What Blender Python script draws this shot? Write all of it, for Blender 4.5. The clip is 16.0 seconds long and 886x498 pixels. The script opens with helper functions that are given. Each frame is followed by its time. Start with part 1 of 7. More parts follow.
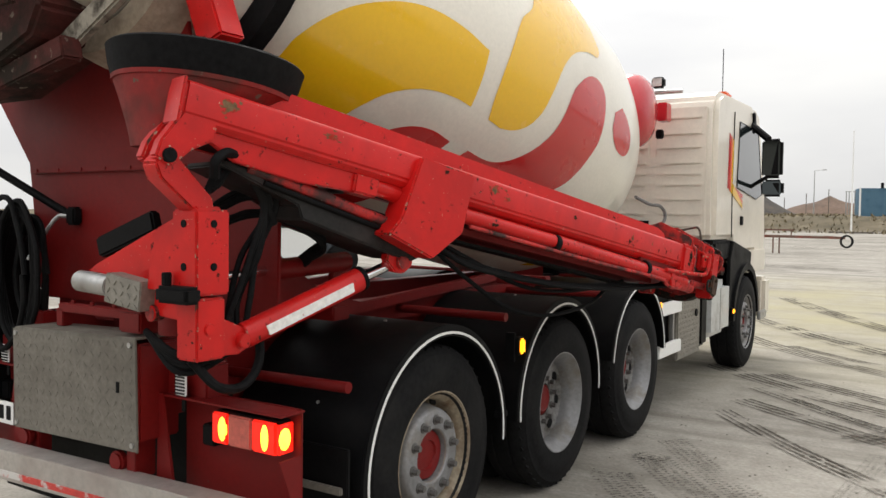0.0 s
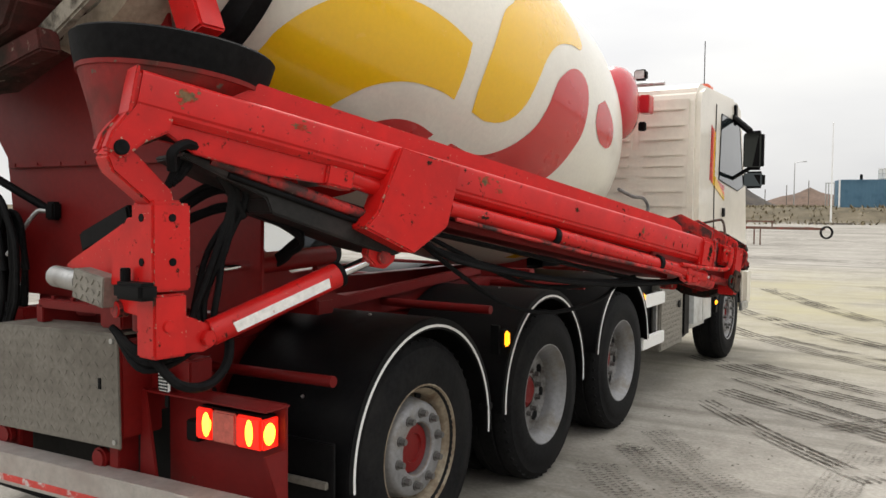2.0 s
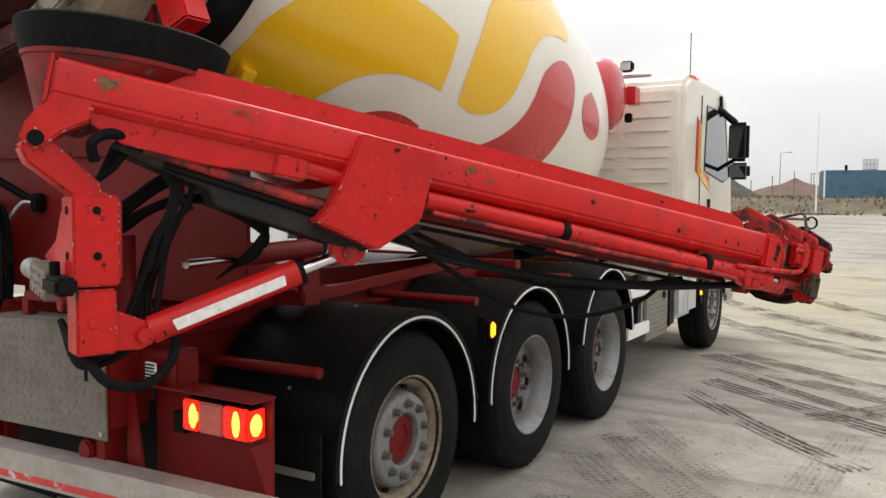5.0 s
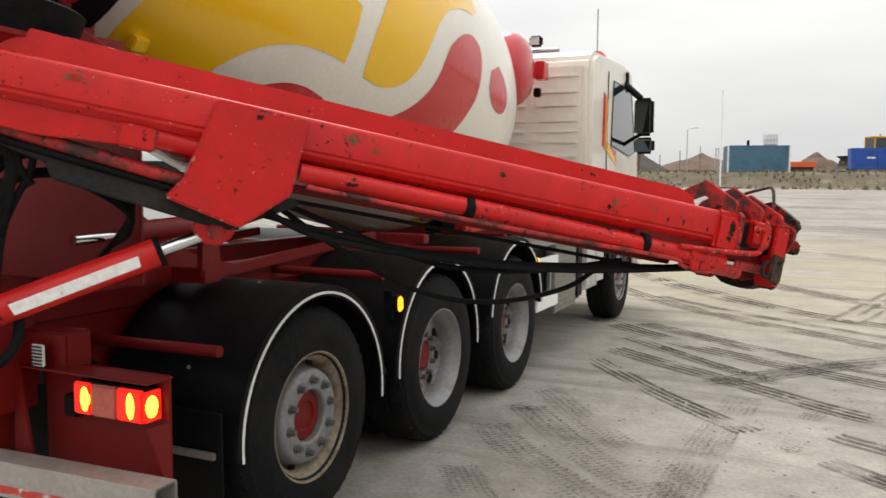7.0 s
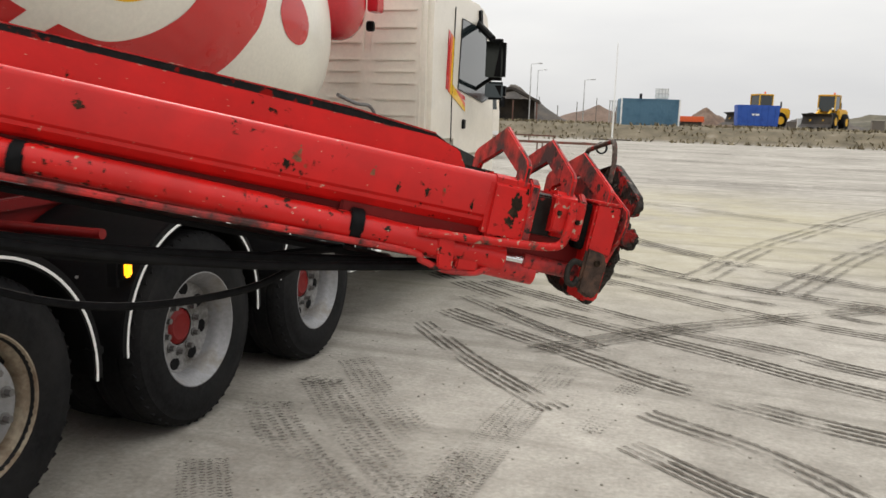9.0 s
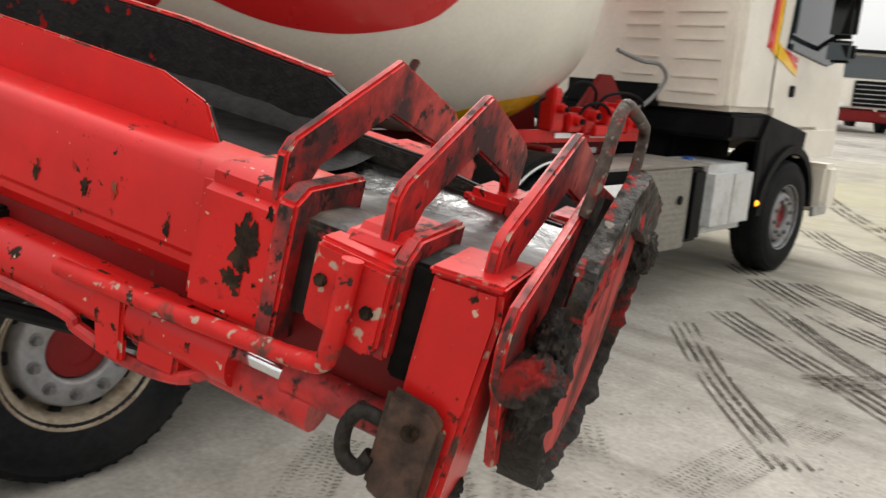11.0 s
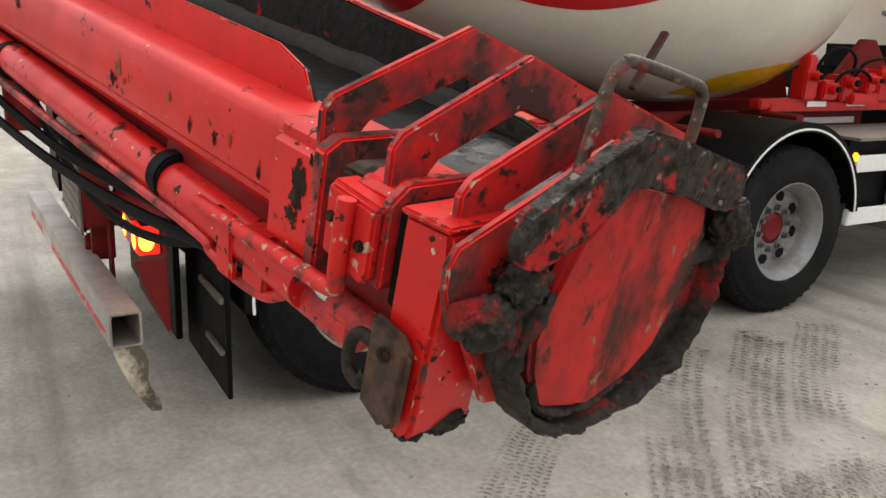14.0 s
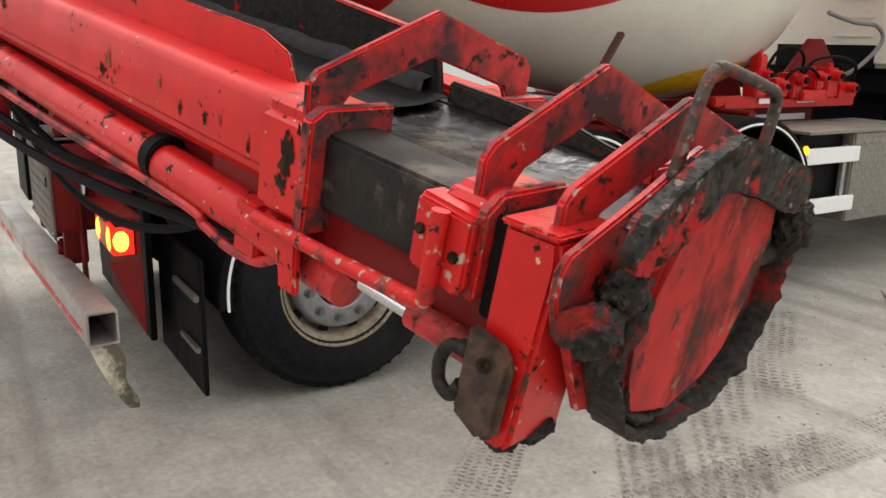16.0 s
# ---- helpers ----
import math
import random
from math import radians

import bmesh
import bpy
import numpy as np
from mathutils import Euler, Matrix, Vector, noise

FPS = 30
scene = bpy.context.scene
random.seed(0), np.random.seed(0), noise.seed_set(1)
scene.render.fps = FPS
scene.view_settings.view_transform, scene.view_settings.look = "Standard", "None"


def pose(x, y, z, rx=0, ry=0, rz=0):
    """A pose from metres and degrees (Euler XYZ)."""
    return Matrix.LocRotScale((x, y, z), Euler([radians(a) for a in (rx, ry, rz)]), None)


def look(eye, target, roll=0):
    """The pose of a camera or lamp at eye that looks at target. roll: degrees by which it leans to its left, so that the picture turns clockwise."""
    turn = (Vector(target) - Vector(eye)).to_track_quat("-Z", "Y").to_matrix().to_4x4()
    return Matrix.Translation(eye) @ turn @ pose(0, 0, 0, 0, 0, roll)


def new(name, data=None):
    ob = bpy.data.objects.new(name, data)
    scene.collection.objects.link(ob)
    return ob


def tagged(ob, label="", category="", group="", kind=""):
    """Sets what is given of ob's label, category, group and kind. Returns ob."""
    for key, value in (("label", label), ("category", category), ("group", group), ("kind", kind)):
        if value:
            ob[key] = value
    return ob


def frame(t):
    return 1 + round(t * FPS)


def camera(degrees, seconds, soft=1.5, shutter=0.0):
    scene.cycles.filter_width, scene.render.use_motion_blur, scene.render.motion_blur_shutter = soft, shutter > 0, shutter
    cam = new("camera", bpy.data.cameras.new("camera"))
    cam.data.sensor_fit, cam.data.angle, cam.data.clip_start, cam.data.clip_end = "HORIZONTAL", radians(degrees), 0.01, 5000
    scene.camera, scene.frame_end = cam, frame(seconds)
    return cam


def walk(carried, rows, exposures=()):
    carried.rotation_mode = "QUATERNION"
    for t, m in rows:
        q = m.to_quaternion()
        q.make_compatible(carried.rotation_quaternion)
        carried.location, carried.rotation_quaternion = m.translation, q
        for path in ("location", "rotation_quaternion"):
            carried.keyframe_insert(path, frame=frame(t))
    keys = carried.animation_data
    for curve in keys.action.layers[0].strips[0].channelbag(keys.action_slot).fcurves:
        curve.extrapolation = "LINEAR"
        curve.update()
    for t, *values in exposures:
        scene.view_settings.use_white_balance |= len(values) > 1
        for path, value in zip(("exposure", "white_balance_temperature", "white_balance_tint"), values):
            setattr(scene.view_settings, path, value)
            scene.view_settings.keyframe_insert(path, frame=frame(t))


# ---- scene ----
cam = camera(57.4, 16.0, soft=1.5, shutter=0.25)
PATH = [
    (0, (3.280, -3.139, 1.625), (2.199, -1.458, 1.553), 0.77),
    (0.5, (3.279, -3.144, 1.626), (2.200, -1.462, 1.555), 0.72),
    (1, (3.281, -3.141, 1.625), (2.204, -1.458, 1.549), 0.59),
    (1.5, (3.272, -3.134, 1.626), (2.209, -1.442, 1.542), 0.59),
    (2, (3.273, -3.134, 1.623), (2.227, -1.432, 1.535), 0.47),
    (2.5, (3.270, -3.134, 1.623), (2.231, -1.427, 1.533), 0.39),
    (3, (3.281, -3.136, 1.624), (2.250, -1.424, 1.528), 0.40),
    (3.5, (3.281, -3.138, 1.624), (2.255, -1.424, 1.521), 0.55),
    (6, (3.299, -3.149, 1.638), (2.296, -1.423, 1.513), 0.24),
    (6.5, (3.309, -3.130, 1.633), (2.363, -1.374, 1.487), 0.40),
    (7, (3.337, -3.102, 1.627), (2.499, -1.294, 1.455), 0.34),
    (7.5, (3.387, -3.028, 1.624), (2.712, -1.157, 1.413), 0.26),
    (8, (3.510, -2.847, 1.630), (2.942, -0.945, 1.379), 0.79),
    (8.2, (3.564, -2.761, 1.624), (3.018, -0.855, 1.358), 0.84),
    (10.3, (3.939, -1.349, 1.623), (2.998, 0.370, 1.225), 3.49),
    (10.5, (3.985, -1.330, 1.623), (2.942, 0.327, 1.218), 2.61),
    (10.8, (4.078, -1.224, 1.612), (2.852, 0.299, 1.195), 3.55),
    (11, (4.101, -1.138, 1.622), (2.755, 0.278, 1.191), 4.26),
    (11.2, (4.133, -1.127, 1.629), (2.668, 0.165, 1.197), 3.58),
    (11.5, (4.111, -1.100, 1.636), (2.514, 0.024, 1.204), 2.52),
    (12, (4.126, -1.153, 1.639), (2.430, -0.181, 1.220), 1.43),
    (12.5, (4.118, -1.194, 1.638), (2.407, -0.254, 1.204), 1.91),
    (13, (4.137, -1.285, 1.621), (2.422, -0.381, 1.130), 2.78),
    (13.5, (4.244, -1.356, 1.624), (2.532, -0.458, 1.111), 2.72),
    (14, (4.351, -1.436, 1.622), (2.677, -0.474, 1.102), 2.23),
    (14.5, (4.435, -1.464, 1.584), (2.767, -0.485, 1.078), 1.62),
    (15, (4.457, -1.496, 1.595), (2.777, -0.516, 1.128), 1.49),
    (15.5, (4.455, -1.505, 1.600), (2.785, -0.506, 1.140), 1.56),
    (16, (4.457, -1.497, 1.582), (2.816, -0.466, 1.089), 1.33),
]
walk(cam, [(t, look(eye, target, roll)) for t, eye, target, roll in PATH],
     exposures=((0.0, -0.14), (6.0, -0.10), (8.2, -0.26), (10.3, -0.06), (11.5, -0.06), (12.5, -0.06), (14.5, -0.03), (16.0, 0.02)))

# ---- light: bright overcast sky ----
SUN_EL, SUN_AZ = 45.0, -28.0
world = bpy.data.worlds.new("overcast_sky")
scene.world = world
world.use_nodes = True
wn, wl = world.node_tree.nodes, world.node_tree.links
sky = wn.new("ShaderNodeTexSky")
sky.sky_type, sky.sun_disc = "NISHITA", False
sky.sun_elevation, sky.sun_rotation = radians(SUN_EL), radians(SUN_AZ)
hsv = wn.new("ShaderNodeHueSaturation")
hsv.inputs["Saturation"].default_value = 0.12
hsv.inputs["Value"].default_value = 0.55
wl.new(sky.outputs[0], hsv.inputs["Color"])
tc = wn.new("ShaderNodeTexCoord")
mp = wn.new("ShaderNodeMapping")
mp.inputs["Scale"].default_value = (1.0, 1.0, 4.0)
wl.new(tc.outputs["Generated"], mp.inputs[0])
cloud = wn.new("ShaderNodeTexNoise")
cloud.inputs["Scale"].default_value, cloud.inputs["Detail"].default_value = 2.2, 5.0
wl.new(mp.outputs[0], cloud.inputs["Vector"])
cr = wn.new("ShaderNodeValToRGB")
cr.color_ramp.elements[0].position, cr.color_ramp.elements[0].color = 0.3, (7.8, 7.8, 7.9, 1)
cr.color_ramp.elements[1].position, cr.color_ramp.elements[1].color = 0.7, (9.9, 9.8, 9.5, 1)
wl.new(cloud.outputs["Fac"], cr.inputs[0])
mixw = wn.new("ShaderNodeMix")
mixw.data_type = "RGBA"
mixw.inputs[0].default_value = 0.8
wl.new(hsv.outputs[0], mixw.inputs[6])
wl.new(cr.outputs[0], mixw.inputs[7])
bg = wn["Background"]
up = wn.new("ShaderNodeSeparateXYZ")
wl.new(tc.outputs["Generated"], up.inputs[0])
rise = wn.new("ShaderNodeMapRange")          # an overcast sky is brighter overhead than at the horizon
rise.inputs["From Min"].default_value, rise.inputs["From Max"].default_value = 0.0, 1.0
rise.inputs["To Min"].default_value, rise.inputs["To Max"].default_value = 0.90, 2.45
wl.new(up.outputs["Z"], rise.inputs["Value"])
glow = wn.new("ShaderNodeVectorMath")
glow.operation = "SCALE"
wl.new(mixw.outputs[2], glow.inputs[0])
wl.new(rise.outputs[0], glow.inputs["Scale"])
wl.new(glow.outputs[0], bg.inputs["Color"])
bg.inputs["Strength"].default_value = 0.112
sun = new("sun", bpy.data.lights.new("sun", "SUN"))
sun.data.energy, sun.data.angle, sun.data.color = 2.0, radians(18), (1.0, 0.97, 0.92)
az, el = radians(SUN_AZ), radians(SUN_EL)
sun.matrix_world = look((0, 0, 30), (-math.sin(az) * math.cos(el), -math.cos(az) * math.cos(el), 30 - math.sin(el)))


# ---- materials ----
def material(name, base, rough=0.5, metal=0.0, grain=0.08, grain_scale=40.0, stain=None, stain_scale=3.0, stain_at=(0.5, 0.7),
             chip=None, chip_scale=18.0, chip_at=(0.66, 0.7), bump=0.15, bump_scale=60.0, coat=0.0, emission=0.0, coord="Object", spec=0.5, stretch=None,
             cluster=0.0, fleck=None, fleck_scale=70.0, fleck_at=(0.70, 0.72)):
    m = bpy.data.materials.new(name)
    m.use_nodes = True
    n, l = m.node_tree.nodes, m.node_tree.links
    b = n["Principled BSDF"]
    b.inputs["Roughness"].default_value, b.inputs["Metallic"].default_value = rough, metal
    b.inputs["Coat Weight"].default_value = coat
    b.inputs["Specular IOR Level"].default_value = spec
    t = n.new("ShaderNodeTexCoord")
    vec = t.outputs[coord]
    if stretch:
        sm = n.new("ShaderNodeMapping")
        sm.inputs["Scale"].default_value = stretch
        l.new(vec, sm.inputs[0])
        vec = sm.outputs[0]

    def noise_tex(scale, detail=6.0, roughness=0.6):
        x = n.new("ShaderNodeTexNoise")
        x.inputs["Scale"].default_value, x.inputs["Detail"].default_value, x.inputs["Roughness"].default_value = scale, detail, roughness
        l.new(vec, x.inputs["Vector"])
        return x.outputs["Fac"]

    def ramp(fac, a, c, ca=(0, 0, 0, 1), cb=(1, 1, 1, 1)):
        r = n.new("ShaderNodeValToRGB")
        r.color_ramp.elements[0].position, r.color_ramp.elements[1].position = a, c
        r.color_ramp.elements[0].color, r.color_ramp.elements[1].color = ca, cb
        l.new(fac, r.inputs[0])
        return r.outputs[0]

    def mix(fac, a, c):
        x = n.new("ShaderNodeMix")
        x.data_type = "RGBA"
        for sock, v in ((x.inputs[0], fac), (x.inputs[6], a), (x.inputs[7], c)):
            if hasattr(v, "is_linked"):
                l.new(v, sock)
            elif sock is x.inputs[0]:
                sock.default_value = v
            else:
                sock.default_value = (*v, 1)
        return x.outputs[2]

    fine = noise_tex(grain_scale)
    lo = tuple(c * (1 - grain * 2) for c in base)
    hi = tuple(min(1, c * (1 + grain * 2)) for c in base)
    col = mix(ramp(fine, 0.3, 0.7), lo, hi)
    rough_sock = None
    if stain:
        f = ramp(noise_tex(stain_scale, 8.0, 0.65), *stain_at)
        col = mix(f, col, stain)
        rough_sock = ramp(f, 0, 1, (rough,) * 3 + (1,), (min(1, rough + 0.3),) * 3 + (1,))
    if chip:
        f = ramp(noise_tex(chip_scale, 6.0, 0.62), *chip_at)
        if cluster:
            both = n.new("ShaderNodeMath")
            both.operation = "MULTIPLY"
            l.new(f, both.inputs[0])
            l.new(ramp(noise_tex(chip_scale * 0.16, 3.0), cluster, cluster + 0.06), both.inputs[1])
            f = both.outputs[0]
        col = mix(f, col, chip)
        dull = n.new("ShaderNodeMapRange")
        dull.inputs["To Min"].default_value, dull.inputs["To Max"].default_value = spec, spec * 0.2
        l.new(f, dull.inputs["Value"])
        l.new(dull.outputs[0], b.inputs["Specular IOR Level"])
    if fleck:
        col = mix(ramp(noise_tex(fleck_scale, 2.0, 0.5), *fleck_at), col, fleck)
    l.new(col, b.inputs["Base Color"])
    if rough_sock:
        l.new(rough_sock, b.inputs["Roughness"])
    if bump:
        bp = n.new("ShaderNodeBump")
        bp.inputs["Strength"].default_value, bp.inputs["Distance"].default_value = bump, 0.004
        l.new(noise_tex(bump_scale, 4.0), bp.inputs["Height"])
        l.new(bp.outputs[0], b.inputs["Normal"])
    if emission:
        b.inputs["Emission Strength"].default_value = emission
        l.new(col, b.inputs["Emission Color"])
    return m


# dark red paint; the shade round the hopper is partly put into it
RED = material("shaded_red_paint", (0.168, 0.0062, 0.006), 0.45, spec=0.25, grain=0.05, stain=(0.13, 0.009, 0.008), stain_scale=1.6, stain_at=(0.45, 0.8),
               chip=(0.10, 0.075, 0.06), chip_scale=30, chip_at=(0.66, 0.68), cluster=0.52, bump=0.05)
BOOM = material("bright_red_paint", (0.56, 0.0105, 0.0095), 0.30, spec=0.34, grain=0.06, grain_scale=9, stain=(0.36, 0.010, 0.009), stain_scale=2.4, stain_at=(0.46, 0.82),
                chip=(0.028, 0.016, 0.011), chip_scale=40, chip_at=(0.60, 0.625), cluster=0.545, fleck=(0.50, 0.36, 0.26), fleck_scale=85, fleck_at=(0.73, 0.75), bump=0.10, bump_scale=18)
CHIPPED = material("chipped_red_paint", (0.56, 0.0105, 0.0095), 0.30, spec=0.34, grain=0.06, grain_scale=9, stain=(0.36, 0.010, 0.009), stain_scale=2.4, stain_at=(0.46, 0.82),
                   chip=(0.028, 0.016, 0.011), chip_scale=38, chip_at=(0.575, 0.605), cluster=0.47, fleck=(0.50, 0.36, 0.26), fleck_scale=70, fleck_at=(0.70, 0.72), bump=0.10, bump_scale=18)
EDGE = material("worn_red_edge", (0.52, 0.012, 0.010), 0.5, spec=0.3, grain=0.08, stain=(0.09, 0.045, 0.032), stain_scale=13, stain_at=(0.57, 0.64),
                chip=(0.03, 0.025, 0.02), chip_scale=45, chip_at=(0.62, 0.66), fleck=(0.42, 0.30, 0.22), fleck_scale=55, fleck_at=(0.62, 0.68), bump=0.3, bump_scale=60)
WORN = material("worn_red_paint", (0.50, 0.020, 0.018), 0.42, spec=0.42, stain=(0.055, 0.022, 0.020), stain_scale=7.0, stain_at=(0.44, 0.60),
                chip=(0.03, 0.025, 0.022), chip_scale=34, chip_at=(0.56, 0.62), cluster=0.45, fleck=(0.35, 0.28, 0.22), fleck_scale=60, fleck_at=(0.72, 0.74), bump=0.3, bump_scale=35)
CRUST = material("crusted_concrete_on_paint", (0.017, 0.0132, 0.0098), 0.7, grain=0.5, grain_scale=90, stain=(0.22, 0.012, 0.010), stain_scale=10, stain_at=(0.57, 0.64),
                 chip=(0.10, 0.085, 0.07), chip_scale=80, chip_at=(0.64, 0.74), spec=0.3, bump=1.0, bump_scale=70)
BOARD = material("dirty_black_board", (0.009, 0.008, 0.0075), 0.6, spec=0.2, grain=0.3, grain_scale=60, stain=(0.022, 0.019, 0.017), stain_scale=7, stain_at=(0.45, 0.7),
                 chip=(0.30, 0.012, 0.010), chip_scale=20, chip_at=(0.60, 0.64), cluster=0.42, bump=0.8, bump_scale=45)
RUBBER = material("black_rubber", (0.007, 0.007, 0.0075), 0.6, spec=0.07, grain=0.2, stain=(0.018, 0.0175, 0.017), stain_scale=4, stain_at=(0.5, 0.8), bump=0.2)
TYRE = material("tyre_rubber", (0.009, 0.009, 0.0095), 0.75, spec=0.1, grain=0.2, stain=(0.027, 0.026, 0.025), stain_scale=3.2, stain_at=(0.45, 0.85), bump=0.3, bump_scale=50)
BELT = material("wet_dirty_belt", (0.006, 0.0055, 0.005), 0.6, spec=0.06, grain=0.3, stain=(0.013, 0.012, 0.011), stain_scale=9, stain_at=(0.5, 0.75), bump=0.6, bump_scale=45)
PLASTIC = material("black_plastic", (0.005, 0.005, 0.0055), 0.5, spec=0.09, grain=0.15, stain=(0.012, 0.0115, 0.011), stain_scale=3, stain_at=(0.5, 0.8), bump=0.08)
STEEL = material("galvanised_steel", (0.48, 0.48, 0.47), 0.42, 0.85, grain=0.12, stain=(0.25, 0.22, 0.19), stain_scale=5, stain_at=(0.5, 0.75), bump=0.1)
CHROME = material("chromed_rod", (0.75, 0.75, 0.76), 0.16, 1.0, grain=0.03, bump=0.02)
ALU = material("aluminium_plate", (0.255, 0.237, 0.205), 0.5, 0.45, grain=0.1, stain=(0.19, 0.175, 0.155), stain_scale=3, stain_at=(0.45, 0.8), bump=0.1)
DULLALU = material("dull_worn_aluminium", (0.175, 0.160, 0.135), 0.6, 0.2, grain=0.12, stain=(0.13, 0.115, 0.095), stain_scale=4, stain_at=(0.45, 0.75), bump=0.1)
RIM = material("grey_rim_paint", (0.25, 0.25, 0.255), 0.5, 0.35, grain=0.08, stain=(0.2, 0.17, 0.13), stain_scale=6, stain_at=(0.5, 0.75), bump=0.1)
RUSTRIM = material("rusty_rim", (0.30, 0.25, 0.18), 0.65, 0.2, grain=0.12, stain=(0.14, 0.08, 0.045), stain_scale=8, stain_at=(0.45, 0.7), bump=0.2)
CREAM = material("white_cab_paint", (0.78, 0.72, 0.62), 0.3, grain=0.02, stain=(0.60, 0.56, 0.49), stain_scale=1.6, stain_at=(0.45, 0.85), bump=0.02, coat=0.3)
DRUM = material("white_drum_paint", (0.82, 0.775, 0.675), 0.33, grain=0.025, stain=(0.66, 0.62, 0.54), stain_scale=1.3, stain_at=(0.48, 0.85), bump=0.015, coat=0.5)
YELLOW = material("yellow_drum_paint", (0.90, 0.53, 0.010), 0.24, grain=0.015, stain=(0.82, 0.46, 0.012), stain_scale=1.5, stain_at=(0.5, 0.9), bump=0.012, coat=0.5)
LOGORED = material("red_drum_paint", (0.56, 0.018, 0.018), 0.26, grain=0.015, stain=(0.50, 0.02, 0.02), stain_scale=1.5, stain_at=(0.5, 0.9), bump=0.012, coat=0.5, spec=0.4)
GRIMY = material("grimy_red_steel", (0.20, 0.012, 0.010), 0.55, spec=0.25, stain=(0.06, 0.028, 0.022), stain_scale=5, stain_at=(0.45, 0.66), chip=(0.12, 0.09, 0.07), chip_scale=24, chip_at=(0.64, 0.68), bump=0.2)
MUCK = material("mucky_chute_steel", (0.07, 0.016, 0.013), 0.7, spec=0.2, stain=(0.025, 0.018, 0.014), stain_scale=4, stain_at=(0.42, 0.6), chip=(0.20, 0.17, 0.14), chip_scale=14, chip_at=(0.62, 0.68), bump=0.5)
TANKRED = material("red_tank_plastic", (0.52, 0.02, 0.03), 0.25, grain=0.03, bump=0.02, coat=0.4)
TANK = material("grey_white_tank", (0.55, 0.56, 0.55), 0.4, 0.2, grain=0.05, stain=(0.38, 0.36, 0.33), stain_scale=3, bump=0.05)
WHITE = material("white_reflective_strip", (0.82, 0.82, 0.80), 0.4, grain=0.03, bump=0.02)
DIRTYWHITE = material("chipped_white_sticker", (0.78, 0.77, 0.74), 0.45, stain=(0.4, 0.12, 0.09), stain_scale=9, stain_at=(0.68, 0.72), bump=0.02)
# low base colour stands in for dark surroundings in the mirrors' reflection
MIRROR = material("darkened_mirror_glass", (0.055, 0.062, 0.062), 0.05, 1.0, grain=0.0, bump=0)
DARKGLASS = material("dark_window_glass", (0.02, 0.028, 0.03), 0.06, 0.0, grain=0.1, bump=0, coat=0.5)
AMBER = material("amber_lamp_lit", (1.0, 0.36, 0.01), 0.3, grain=0.1, emission=2.6, bump=0)
TAILRED = material("red_lamp_lit", (1.0, 0.016, 0.006), 0.3, grain=0.1, emission=0.85, bump=0)
TAILHOT = material("lit_lamp_bulb", (1.0, 0.42, 0.03), 0.3, grain=0.1, emission=6.0, bump=0)
TAILDIM = material("red_lens", (0.55, 0.12, 0.09), 0.3, grain=0.1, bump=0)
ORANGE = material("orange_plastic", (0.75, 0.12, 0.03), 0.35, grain=0.05, bump=0)
GROUND = None


# ---- mesh helpers ----
def finish(bm, name, mat, bevel=0.0, sharp=35):
    bmesh.ops.recalc_face_normals(bm, faces=bm.faces)
    bm.normal_update()
    if bevel:
        es = [e for e in bm.edges if len(e.link_faces) == 2 and e.calc_face_angle(0) > radians(40)]
        bmesh.ops.bevel(bm, geom=es, offset=bevel, segments=2 if bevel < 0.0095 else 4, affect="EDGES", clamp_overlap=True,
                         material=1 if mat in (BOOM, CHIPPED, WORN) and bevel < 0.0095 else -1)
    bmesh.ops.recalc_face_normals(bm, faces=bm.faces)
    me = bpy.data.meshes.new(name)
    for f in bm.faces:
        f.smooth = True
    bm.to_mesh(me)
    bm.free()
    me.set_sharp_from_angle(angle=radians(sharp))
    me.materials.append(mat)
    if bevel and mat in (BOOM, CHIPPED, WORN):
        me.materials.append(EDGE)      # paint worn off along the edges
    return me


def part(name, bm, mat, parent=None, label="", bevel=0.0, sharp=35, at=None, kind=""):
    """One mesh object, under parent if there is one."""
    ob = new(name, finish(bm, name, mat, bevel, sharp))
    if parent:
        ob.parent = parent
    if at is not None:
        ob.matrix_basis = at
    return tagged(ob, label, kind=kind)


def thing(name, label, category, group="", at=None, kind=""):
    ob = new(name)
    ob.empty_display_size = 0.1
    if at is not None:
        ob.matrix_basis = at
    return tagged(ob, label, category, group, kind)


def box(c, s, rot=None, bm=None):
    bm = bm or bmesh.new()
    m = Matrix.Translation(c) @ (rot or Matrix()) @ Matrix.Diagonal((*s, 1))
    bmesh.ops.create_cube(bm, size=1.0, matrix=m)
    return bm


def frame_z(p0, p1):
    d = Vector(p1) - Vector(p0)
    return Matrix.Translation((Vector(p0) + Vector(p1)) / 2) @ d.to_track_quat("Z", "Y").to_matrix().to_4x4(), d.length


def rod(p0, p1, r, seg=16, r2=None, bm=None):
    bm = bm or bmesh.new()
    m, length = frame_z(p0, p1)
    bmesh.ops.create_cone(bm, cap_ends=True, segments=seg, radius1=r, radius2=r if r2 is None else r2, depth=length, matrix=m)
    return bm


def beam(p0, p1, w, h, bm=None):
    """A square bar from p0 to p1; w across, h upright."""
    bm = bm or bmesh.new()
    d = (Vector(p1) - Vector(p0)).normalized()
    side = d.cross(Vector((0, 0, 1)))
    side = side.normalized() if side.length > 1e-4 else Vector((1, 0, 0))
    up = side.cross(d)
    m = Matrix((side, d, up)).transposed().to_4x4()
    m.translation = (Vector(p0) + Vector(p1)) / 2
    bmesh.ops.create_cube(bm, size=1.0, matrix=m @ Matrix.Diagonal((w, (Vector(p1) - Vector(p0)).length, h, 1)))
    return bm


